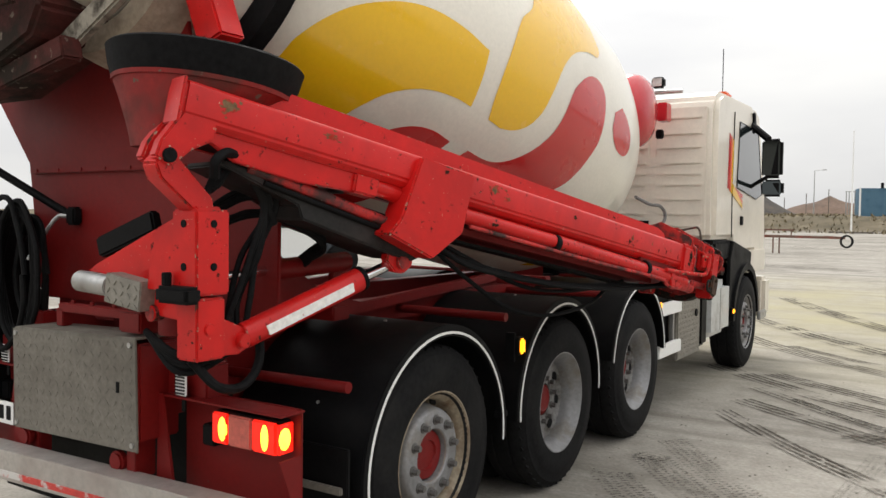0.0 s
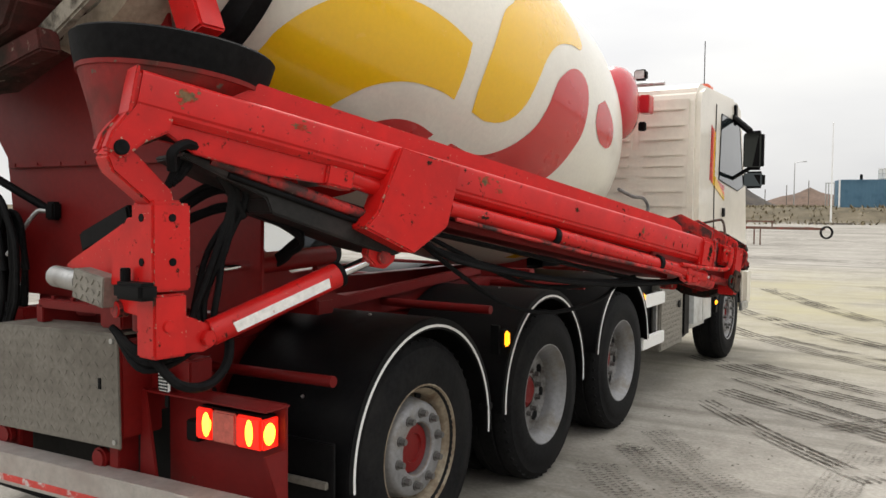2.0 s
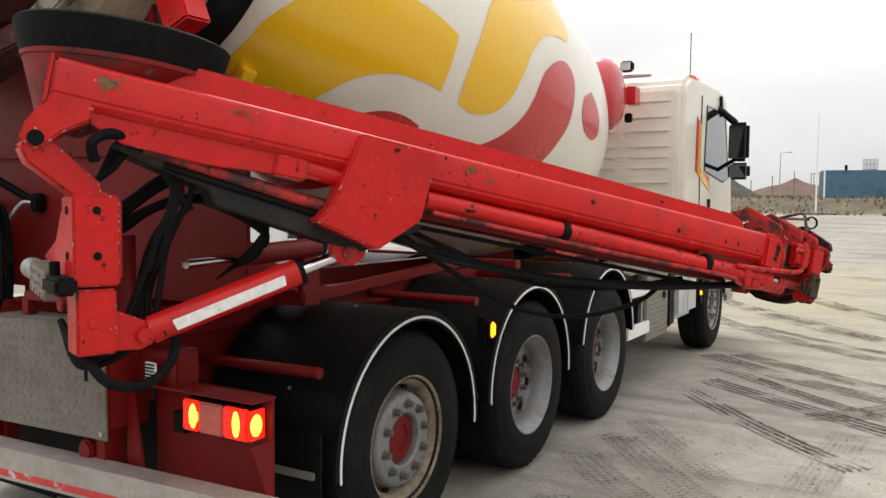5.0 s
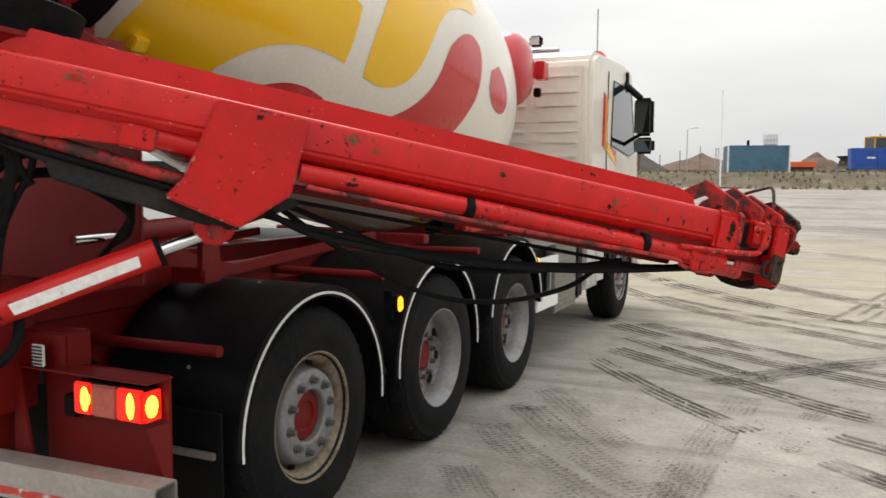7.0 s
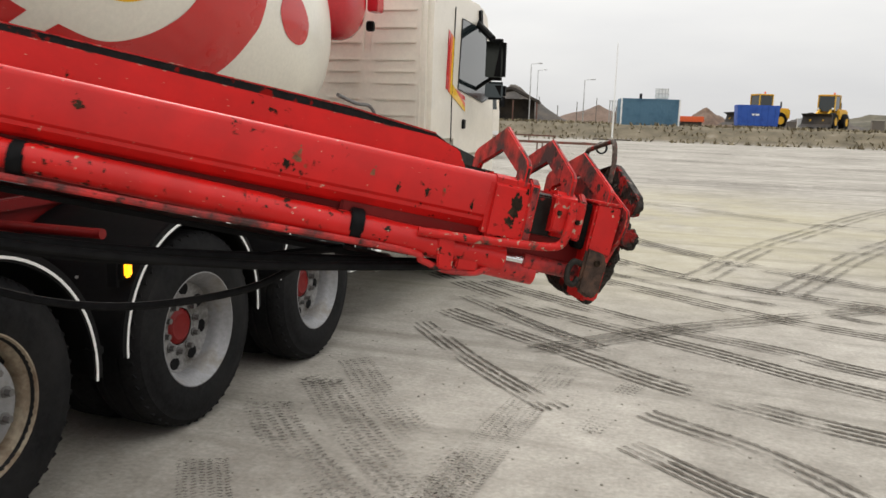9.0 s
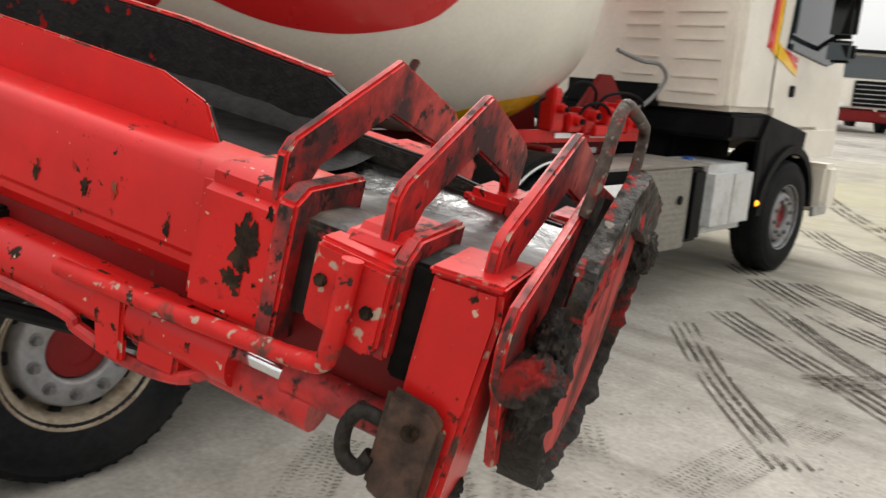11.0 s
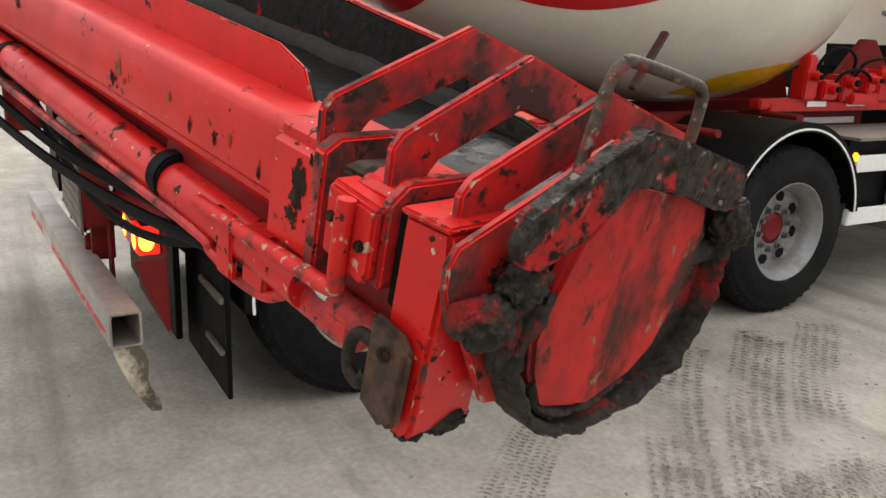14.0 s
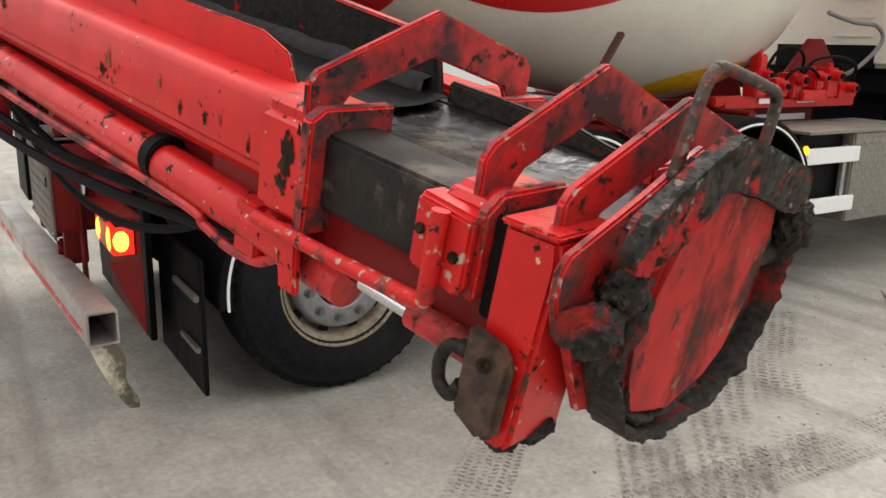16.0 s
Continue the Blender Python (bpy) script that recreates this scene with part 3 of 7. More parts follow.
for x, y, z, r, h in ((0.78, 3.42, 1.42, 0.030, 0.08), (0.78, 3.62, 1.34, 0.036, 0.07), (0.76, 3.84, 1.38, 0.042, 0.08), (0.80, 4.05, 1.40, 0.028, 0.07), (0.76, 4.26, 1.41, 0.040, 0.09), (0.76, 4.48, 1.32, 0.034, 0.08)):
    v = part("valve", rod((x - h, y, z), (x + h * 0.5, y, z), r, 20), BOOM, truck, "red valve", bevel=0.004)
    part("valve_cap", rod((x + h * 0.5, y, z), (x + h * 0.5 + 0.02, y, z), r * 0.6, 8), RUBBER, v, bevel=0.002)
for y, z in ((3.42, 1.60), (3.84, 1.46), (4.05, 1.48), (4.26, 1.50)):
    part("valve_stem", rod((0.70, y, z - 0.06), (0.70, y, z), 0.022, 12), BOOM, truck, "red valve stem", bevel=0.003)
for k, (y0, y1, z0) in enumerate(((3.46, 3.86, 1.58), (3.64, 4.06, 1.44), (3.88, 4.50, 1.52))):
    part("valve_hose", tube([(0.74, y0, z0 - 0.12), (0.78, y0 + 0.06, z0), (0.80, (y0 + y1) / 2, z0 + 0.03), (0.78, y1 - 0.05, z0 - 0.03), (0.74, y1, z0 - 0.14)], 0.012), RUBBER, truck, "black hydraulic hose")
for y in (3.55, 3.98):
    part("reflector_strip", box((0.722, y, 1.235), (0.006, 0.20, 0.035)), WHITE, truck, "white reflector on the red rail")
part("valve_rail", box((0.66, 3.85, 1.215), (0.11, 1.5, 0.06)), BOOM, truck, "red rail under the valves", bevel=0.006)
part("drum_motor", rod((0.0, 4.05, 2.04), (0.0, 4.6, 1.92), 0.10, 28), PLASTIC, truck, "dark drum gearbox")
part("oil_cooler", box((0.30, 4.72, 1.36), (0.5, 0.2, 0.26)), PLASTIC, truck, "dark oil cooler", bevel=0.02)
part("breather_hose", tube([(0.72, 4.12, 1.86), (0.76, 4.40, 1.80), (0.80, 4.62, 1.78), (0.82, 4.68, 1.66), (0.74, 4.5, 1.45), (0.64, 4.3, 1.38)], 0.016), material("grey_hose", (0.16, 0.155, 0.15), 0.55), truck, "grey bent hose")
for x in (0.52, -0.52):
    part("front_pedestal", prism([(3.5, 1.16), (4.75, 1.16), (4.62, 1.5), (4.45, 1.68), (4.30, 1.68), (3.95, 1.32)], 0.05, Matrix.Translation((x * 0.9, 0, 0)) @ SIDE), RED, truck, "red drum front pedestal", bevel=0.006)
part("drum_rest_lever", beam((1.0, 1.62, 1.36), (0.98, 1.84, 1.66), 0.045, 0.03), material("rusty_bar", (0.055, 0.022, 0.016), 0.7, stain=(0.09, 0.02, 0.015), stain_scale=8), truck, "rusty red lever bar", bevel=0.004)
part("lever_mount", box((0.86, 1.60, 1.24), (0.36, 0.08, 0.06)), RED, truck, bevel=0.006)
part("subframe_brace", beam((0.50, 0.15, 1.13), (0.50, 1.85, 1.23), 0.05, 0.06), RED, truck, "red diagonal subframe brace", bevel=0.005)
part("subframe_brace", beam((-0.50, 0.15, 1.13), (-0.50, 1.85, 1.23), 0.05, 0.06), RED, truck, bevel=0.005)

# ---- drum ----
DRUM_A, DRUM_TILT = Vector((0, 2.3, 2.42)), 11.3
DRUM_M = Matrix.Translation(DRUM_A) @ pose(0, 0, 0, -90 - DRUM_TILT, 0, 0)   # local z runs forward along the drum
DRUM_PROFILE = [(0.42, -3.45), (0.50, -3.40), (0.56, -3.0), (0.73, -2.55), (0.90, -2.05), (1.03, -1.5), (1.11, -0.9), (1.15, -0.35), (1.15, 0.35),
                (1.117, 0.67), (1.02, 1.05), (0.885, 1.35), (0.72, 1.60), (0.54, 1.77), (0.35, 1.86), (0.2, 1.88)]


def drum_radius(h):
    for (r0, h0), (r1, h1) in zip(DRUM_PROFILE, DRUM_PROFILE[1:]):
        if h0 <= h <= h1:
            t = (h - h0) / (h1 - h0)
            return r0 + (r1 - r0) * t
    return 0.4


def smooth_profile():
    pts = smooth_path([(r, h, 0) for r, h in DRUM_PROFILE], 4)
    return [(p.x, p.y) for p in pts]


DRUM_LINE = smooth_profile()


def drum_point(h, a, lift=0.0):
    """A place on the drum: h along it, a its angle in degrees, from the right side (0) up (90) and over."""
    r = np.interp(h, [q[1] for q in DRUM_LINE], [q[0] for q in DRUM_LINE]) + lift
    return DRUM_M @ Vector((r * math.cos(radians(a)), r * -math.sin(radians(a)), h))


drum = part("drum", lathe(DRUM_LINE, DRUM_M, 96), DRUM, truck, "white mixer drum with yellow and red shapes", sharp=60)


def drum_patch(name, outline, mat, lift=0.003):
    """A painted shape on the drum: its outline as (h, a) pairs, curved onto the drum in small facets."""
    bm = bmesh.new()
    vs = [bm.verts.new((h, a / 50.0, 0)) for h, a in outline]
    f = bm.faces.new(vs)
    bmesh.ops.triangulate(bm, faces=[f])
    h0, h1 = min(p[0] for p in outline), max(p[0] for p in outline)
    a0, a1 = min(p[1] for p in outline) / 50, max(p[1] for p in outline) / 50
    for k in range(1, int((h1 - h0) / 0.05) + 1):
        bmesh.ops.bisect_plane(bm, geom=bm.verts[:] + bm.edges[:] + bm.faces[:], plane_co=(h0 + k * 0.05, 0, 0), plane_no=(1, 0, 0))
    for k in range(1, int((a1 - a0) / 0.07) + 1):
        bmesh.ops.bisect_plane(bm, geom=bm.verts[:] + bm.edges[:] + bm.faces[:], plane_co=(0, a0 + k * 0.07, 0), plane_no=(0, 1, 0))
    for v in bm.verts:
        v.co = drum_point(v.co.x, v.co.y * 50, lift)
    return part(name, bm, mat, drum, sharp=60)


def curve2(pts, n=5):
    return [(p.x, p.y) for p in smooth_path([(h, a / 50, 0) for h, a in pts], n)]


def deg(pts):
    return [(h, a * 50) for h, a in pts]


Y1 = deg(curve2([(-2.47, -75), (-2.54, -60), (-2.54, -44.6), (-2.53, -36.6), (-2.47, -26.6), (-2.37, -17.7), (-2.24, -11.5), (-2.09, -7.1), (-1.91, -5), (-1.7, -5.5), (-1.48, -7.9)])) + \
    deg(curve2([(-1.46, -26), (-1.58, -26), (-1.74, -27.5), (-1.87, -30.7), (-1.98, -36), (-2.05, -43), (-2.09, -51), (-2.08, -62)]))
drum_patch("yellow_shape", Y1, YELLOW)
Y2 = deg(curve2([(-1.05, 50), (-1.02, 30), (-1.08, 16), (-1.23, 7.3), (-1.31, -7.9), (-1.32, -19), (-1.29, -26.5)])) + \
    deg(curve2([(-1.16, -26.9), (-1.04, -25.1), (-0.94, -21.7), (-0.86, -15.9), (-0.81, -8.3), (-0.73, 1.9), (-0.58, 9.5), (-0.36, 14), (-0.17, 16), (-0.15, 24), (-0.35, 45), (-0.7, 55)]))
drum_patch("yellow_shape", Y2, YELLOW)
R1 = deg(curve2([(-1.29, -38), (-1.11, -37.7), (-0.98, -35.6), (-0.85, -30.7), (-0.75, -25.3), (-0.67, -19.3), (-0.62, -12.5), (-0.58, -5), (-0.53, -0.8), (-0.39, 4.7), (-0.24, 6.7), (-0.11, 4.5),
                 (-0.06, -2.2), (-0.06, -12), (-0.11, -18.5), (-0.18, -26), (-0.27, -32.5), (-0.45, -39), (-0.68, -45.5), (-0.93, -50), (-1.14, -51.8), (-1.33, -52)])) + [(-1.355, -45)]
drum_patch("red_shape", R1, LOGORED)
R2 = deg(curve2([(-1.45, -38.5), (-1.58, -38.2), (-1.69, -39.5), (-1.78, -42.6), (-1.85, -47.5), (-1.92, -58), (-2.02, -75), (-2.02, -95), (-1.8, -106), (-1.58, -98), (-1.50, -82), (-1.48, -67), (-1.49, -56), (-1.51, -49)]))
drum_patch("red_shape", R2, LOGORED)
R3 = deg(curve2([(0.26, 4.6), (0.39, 1.8), (0.5, -3.1), (0.5, -8.7), (0.4, -11.5), (0.24, -10.6), (0.12, -5.7), (0.12, 0.6)]))
drum_patch("red_shape", R3, LOGORED)
Y3 = deg(curve2([(0.38, -70), (0.45, -58.7), (0.66, -50.1), (1.1, -45), (1.22, -51.7), (1.14, -60), (0.76, -66)]))
drum_patch("yellow_shape", Y3, YELLOW)
part("hatch_lug", box((0, 0, 0), (0.05, 0.09, 0.07)), YELLOW, drum, "small yellow lug", bevel=0.006, at=Matrix.Translation(drum_point(-2.44, -57, 0.02)) @ pose(0, 0, 0, 0, 35, 0))


part("drum_roller_ring", lathe([(0.66, -0.045), (0.80, -0.045), (0.80, 0.045), (0.66, 0.045)], DRUM_M @ Matrix.Translation((0, 0, -2.74)), 72, close=True), RUBBER, drum, "black steel roller ring")

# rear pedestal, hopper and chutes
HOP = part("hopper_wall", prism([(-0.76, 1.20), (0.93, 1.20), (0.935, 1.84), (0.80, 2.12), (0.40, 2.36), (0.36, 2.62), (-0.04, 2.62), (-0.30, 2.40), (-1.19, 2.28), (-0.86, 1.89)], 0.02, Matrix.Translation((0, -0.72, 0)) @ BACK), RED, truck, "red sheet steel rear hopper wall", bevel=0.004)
part("wall_flange", box((0.045, -0.745, 1.85), (1.70, 0.03, 0.03)), RED, truck, "bolted flange", bevel=0.004)
for k in range(9):
    part("bolt", rod((-0.74 + k * 0.19, -0.758, 1.85), (-0.74 + k * 0.19, -0.766, 1.85), 0.008, 6), RED, truck)
for s in (1, -1):
    part("rear_pedestal", beam((s * 0.30, -0.62, 1.1), (s * 0.36, -0.45, 2.95), 0.12, 0.16), RED, truck, "red rear drum pedestal", bevel=0.01)
    part("rear_pedestal", prism([(-0.71, 1.15), (0.35, 1.15), (-0.1, 1.26), (-0.48, 1.5), (-0.5, 2.2), (-0.71, 2.2)], 0.02, Matrix.Translation((s * 0.62, 0, 0)) @ SIDE), RED, truck, "red pedestal side plate", bevel=0.004)
part("discharge_chute", prism([(-0.60, 2.20), (-0.06, 2.38), (0.02, 2.50), (-0.10, 2.80), (-0.90, 2.80), (-1.0, 2.2)], 0.4, Matrix.Translation((0, -1.0, 0)) @ BACK), MUCK, truck, "concrete crusted discharge chute", bevel=0.02)
part("chute_arm", beam((-0.95, -1.1, 2.12), (0.10, -1.1, 2.33), 0.10, 0.10), MUCK, truck, "dirty chute arm", bevel=0.01)
# the mouth ring's beige holds both its dirt and the shadow on it
part("drum_mouth", lathe([(0.40, -0.02), (0.50, 0.0), (0.52, 0.22), (0.42, 0.24)], Matrix.Translation((-0.02, -0.85, 2.84)) @ pose(0, 0, 0, -100), 48, close=True), material("shaded_dirty_cream_steel", (0.40, 0.33, 0.25), 0.6, stain=(0.16, 0.12, 0.09), stain_scale=4, stain_at=(0.45, 0.7), bump=0.2), truck, "cream drum mouth ring")
part("dirty_chute_edge", beam((-0.02, -1.05, 2.36), (0.42, -1.05, 2.58), 0.05, 0.10), material("concrete_smeared_steel", (0.30, 0.27, 0.22), 0.8, stain=(0.05, 0.04, 0.03), stain_scale=9, stain_at=(0.45, 0.62), bump=0.6), truck, "concrete smeared chute edge", bevel=0.01)
part("pedestal_bar", beam((0.44, -0.73, 2.75), (0.60, -0.73, 2.36), 0.14, 0.15), BOOM, truck, "red pedestal bar", bevel=0.01)
part("chute_flap", box((-0.25, -1.35, 2.62), (0.5, 0.04, 0.3), pose(0, 0, 0, 25)), MUCK, truck, bevel=0.01)
part("work_lamp", box((0.22, -0.60, 2.78), (0.10, 0.06, 0.12)), STEEL, truck, "grey work lamp", bevel=0.01)
part("brace_rod", rod((-1.15, -1.10, 2.06), (-0.46, -0.75, 1.62), 0.02), PLASTIC, truck, "black support rod")
part("brace_rod", tube([(-0.46, -0.77, 1.62), (-0.52, -0.80, 1.60), (-0.62, -0.88, 1.40)], 0.011), STEEL, truck, "thin bent steel rod")
part("rod_joint", box((-0.43, -0.755, 1.62), (0.07, 0.05, 0.09)), PLASTIC, truck, bevel=0.01)
part("ladder_post", rod((-0.86, -1.0, 0.95), (-0.86, -1.0, 2.3), 0.03), PLASTIC, truck, "black ladder post")
for k in range(9):
    x, r = -0.62 + 0.03 * (k % 4), 0.17 + 0.014 * k
    part("hose_coil", tube([(x + r * 0.62 * math.cos(q / 16 * math.tau) + 0.012 * math.sin(q * 1.7 + k), -0.86 - 0.018 * k, 1.34 + 1.3 * r * math.sin(q / 16 * math.tau)) for q in range(17)], 0.014), RUBBER, truck, "coiled black hose")

part("swing_cylinder", rod((0.85, -0.70, 1.405), (0.85, -0.20, 1.425), 0.045, 24), RED, truck, "red swing cylinder on the frame", bevel=0.004)
part("swing_cylinder_rod", rod((0.85, -0.98, 1.394), (0.85, -0.70, 1.405), 0.022, 16), CHROME, truck, "chromed rod of the swing cylinder")
part("swing_cylinder_mount", prism([(-0.26, 1.17), (-0.12, 1.17), (-0.14, 1.42), (-0.20, 1.46), (-0.25, 1.42)], 0.03, Matrix.Translation((0.80, 0, 0)) @ SIDE), RED, truck, bevel=0.005)
part("mount_beam", box((0.62, -0.19, 1.18), (0.40, 0.12, 0.07)), RED, truck, bevel=0.006)

# checker plate box, bumper and rear lamps
cbox = part("rear_box", box((0.09, -0.985, 0.91), (0.86, 0.20, 0.40)), RED, truck, "red equipment box with a checker plate cover", bevel=0.008)
cover = part("cover_plate", box((0.075, -1.092, 0.889), (0.885, 0.010, 0.455), pose(0, 0, 0, 0, -1.6)), DULLALU, truck, "worn aluminium checker plate cover", bevel=0.003)
part("top_plate", box((0.075, -0.99, 1.119), (0.87, 0.21, 0.010), pose(0, 0, 0, 0, -1.6)), DULLALU, truck, "aluminium checker plate top", bevel=0.003)
part("box_rail", box((0.10, -0.97, 1.205), (0.56, 0.05, 0.04)), RED, truck, "red rail over the equipment box", bevel=0.005)
part("box_rail_block", box((0.42, -1.0, 1.19), (0.14, 0.12, 0.09)), RED, truck, bevel=0.008)
part("rail_foot", box((-0.17, -0.97, 1.16), (0.05, 0.05, 0.08)), RED, truck, bevel=0.004)
for x in (-0.10, 0.04, 0.20):
    part("rail_bolt", rod((x, -0.97, 1.222), (x, -0.97, 1.240), 0.012, 6), RED, truck)
# added black sheet: hides and shades the open space behind the rear axle
part("underbody_shade_sheet", box((0.0, -0.72, 0.52), (1.3, 0.03, 0.70)), PLASTIC, truck, "black sheet added under the rear beam to darken the underside", bevel=0.004)
part("plate_post", box((-0.34, -1.0, 0.64), (0.14, 0.06, 0.26)), RED, truck, "red bumper post", bevel=0.005)
bm = bmesh.new()
for i in range(17):
    for k in range(9):
        m = pose(-0.335 + i * 0.051, -1.0975, 0.687 + k * 0.049 + 0.0014 * i, 0, 45 if (i + k) % 2 else -45, 0)
        bmesh.ops.create_cube(bm, size=1.0, matrix=m @ Matrix.Diagonal((0.007, 0.0018, 0.024, 1)))
part("tread_pattern", bm, DULLALU, truck, kind="stuff", label="raised tread bars of the checker plate")
for x, z in ((-0.34, 0.675), (0.495, 0.70), (0.48, 1.105), (-0.345, 1.085)):
    part("cover_bolt", rod((x, -1.095, z), (x, -1.105, z), 0.011, 10), STEEL, truck)
part("key_slot", box((0.40, -1.098, 0.925), (0.018, 0.008, 0.045)), RUBBER, truck, "dark key slot", bevel=0.002)


def hollow_bar(x0, x1, yc, zc, w, h, t=0.008):
    bm = bmesh.new()
    ring = [(w / 2, h / 2), (-w / 2, h / 2), (-w / 2, -h / 2), (w / 2, -h / 2)]
    inn = [(math.copysign(abs(a) - t, a), math.copysign(abs(b) - t, b)) for a, b in ring]
    sets = [[bm.verts.new((x, yc + a, zc + b)) for a, b in q] for x in (x0, x1) for q in (ring, inn)]
    o0, i0, o1, i1 = sets
    for k in range(4):
        j = (k + 1) % 4
        bm.faces.new((o0[k], o0[j], o1[j], o1[k]))
        bm.faces.new((i0[k], i1[k], i1[j], i0[j]))
        bm.faces.new((o0[k], i0[k], i0[j], o0[j]))
        bm.faces.new((o1[k], o1[j], i1[j], i1[k]))
    return bm


bumper = part("rear_bumper", hollow_bar(-2.51, 0.0, 0.0, 0.0, 0.115, 0.135), material("scratched_aluminium", (0.50, 0.47, 0.44), 0.42, 0.6, stain=(0.33, 0.26, 0.23), stain_scale=2.5, stain_at=(0.45, 0.75)), truck, "scratched hollow aluminium rear bumper beam", bevel=0.004, at=pose(1.34, -1.045, 0.505, 0, 0, 3.0))
part("red_stripe", box((-1.29, -0.0595, -0.035), (2.4, 0.003, 0.028)), material("faded_red_tape", (0.55, 0.05, 0.04), 0.5, stain=(0.6, 0.57, 0.54), stain_scale=7, stain_at=(0.5, 0.56)), bumper, "worn red tape stripe")
flap = bmesh.new()
prev = None
for k in range(10):
    t = k / 9
    z, x = -0.066 - 0.27 * t, -0.006 + 0.03 * math.sin(2.5 * t)
    y0, y1 = -0.055 + 0.075 * t + 0.05 * t * t, 0.045 + 0.055 * t + 0.012 * math.sin(9 * t)
    row = [flap.verts.new(q) for q in ((x, y0, z), (x + 0.012, y1, z), (x + 0.004, y1, z), (x - 0.008, y0, z))]
    if prev:
        for i in range(4):
            flap.faces.new((prev[i], prev[(i + 1) % 4], row[(i + 1) % 4], row[i]))
    prev = row
part("torn_flap", flap, material("dirty_torn_tape", (0.50, 0.44, 0.33), 0.7, stain=(0.10, 0.085, 0.06), stain_scale=6, stain_at=(0.45, 0.58)), bumper, "torn dirty strip that hangs down")
for s in (1, -1):
    part("bumper_arm", box((s * 0.42, -1.0, 0.68), (0.06, 0.10, 0.28)), RED, truck, bevel=0.004)
    part("towing_eye", rod((0.0 + s * 0.34, -1.07, 0.60), (0.0 + s * 0.34, -1.03, 0.60), 0.045, 20), RED, truck, "red towing eye", bevel=0.01)
    part("lamp_bracket_plate", prism([(s * 0.50, 0.44), (s * 0.63, 0.44), (s * 0.545, 0.90), (s * 0.515, 0.90)][::s], 0.012, Matrix.Translation((0, -0.985, 0)) @ BACK), RED, truck, "red lamp bracket", bevel=0.004)
    hood = part("lamp_housing", box((s * 0.87, -0.865, 0.66), (0.65, 0.012, 0.48)), RED, truck, "red rear lamp panel", bevel=0.003)
    part("lamp_roof", box((s * 0.87, -0.92, 0.892), (0.66, 0.13, 0.008)), RED, truck, "red lamp cover plate", bevel=0.002)
    part("lamp_cheek", prism([(-0.985, 0.725), (-0.86, 0.725), (-0.86, 0.40), (-0.905, 0.52)], 0.008, Matrix.Translation((s * 1.19, 0, 0)) @ SIDE), RED, truck, "red lamp side plate", bevel=0.002)
    lamp = part("rear_lamp", box((s * 0.975, -0.905, 0.795), (0.36, 0.08, 0.13)), PLASTIC, truck, "lit red rear lamp cluster", bevel=0.012)
    for x0, wd, mt, nm in ((0.845, 0.09, TAILRED, "red_lens"), (0.955, 0.13, TAILDIM, "clear_lens"), (1.085, 0.13, TAILRED, "red_lens")):
        part(nm, box((s * x0, -0.95, 0.795), (wd - 0.003, 0.022, 0.122)), mt, lamp, bevel=0.007)
    for x0, rx, rz in ((0.862, 0.022, 0.050), (1.092, 0.020, 0.052)):
        bulb = bmesh.new()
        bmesh.ops.create_uvsphere(bulb, u_segments=20, v_segments=12, radius=1.0, matrix=Matrix.Translation((s * x0, -0.958, 0.795)) @ Matrix.Diagonal((rx, 0.012, rz, 1)))
        part("lit_bulb", bulb, TAILHOT, lamp, "glowing yellow bulb")
    part("side_lens", box((s * 1.158, -0.918, 0.795), (0.014, 0.08, 0.115)), TAILRED, lamp, bevel=0.004)
    side = bmesh.new()
    bmesh.ops.create_uvsphere(side, u_segments=20, v_segments=12, radius=1.0, matrix=Matrix.Translation((s * 1.165, -0.928, 0.795)) @ Matrix.Diagonal((0.008, 0.030, 0.042, 1)))
    part("lit_bulb", side, TAILHOT, lamp, "glowing yellow bulb")
    part("reversing_sensor", box((s * 0.745, -0.90, 0.745), (0.07, 0.06, 0.085)), PLASTIC, truck, "dark square lamp", bevel=0.006)
    refl = part("reflector", box((s * 0.645, -0.98, 0.945), (0.065, 0.012, 0.085)), WHITE, truck, "white reflector with a grid of dots", bevel=0.004)
    for a in range(5):
        for b in range(6):
            part("reflector_dot", box((s * (0.621 + 0.012 * a), -0.987, 0.912 + 0.0132 * b), (0.0075, 0.003, 0.0085)), PLASTIC, refl)
    part("reflector_stem", box((s * 0.645, -0.965, 0.885), (0.02, 0.008, 0.10)), PLASTIC, truck)
part("number_plate", box((-0.56, -1.06, 0.69), (0.26, 0.006, 0.11)), WHITE, truck, "yellowed number plate", bevel=0.004)
for k in range(4):
    part("plate_mark", box((-0.65 + 0.06 * k, -1.065, 0.69), (0.032, 0.004, 0.065)), PLASTIC, truck)
# added block, only a dark ground behind the coiled hoses
part("hose_backing", box((-1.08, -0.90, 1.12), (0.56, 0.36, 1.05)), PLASTIC, truck, "black block added as a dark backing for the hoses", bevel=0.03)
part("rear_cross_beam", box((0, -0.88, 0.95), (1.5, 0.12, 0.16)), RED, truck, bevel=0.008)

# ---- cab ----
cab_side = [(5.16, 1.46), (5.16, 2.74), (5.22, 2.90), (5.38, 2.975), (6.9, 3.0), (7.12, 2.92), (7.52, 2.05), (7.60, 1.50), (7.60, 1.05), (6.95, 1.05), (6.95, 1.30), (5.90, 1.30), (5.90, 1.46)]
cab = part("cab", prism(cab_side, 2.36, SIDE), CREAM, truck, "cream white truck cab", bevel=0.05)
part("cab_interior_shade", box((0, 5.145, 1.9), (2.1, 0.02, 0.8)), CREAM, cab)
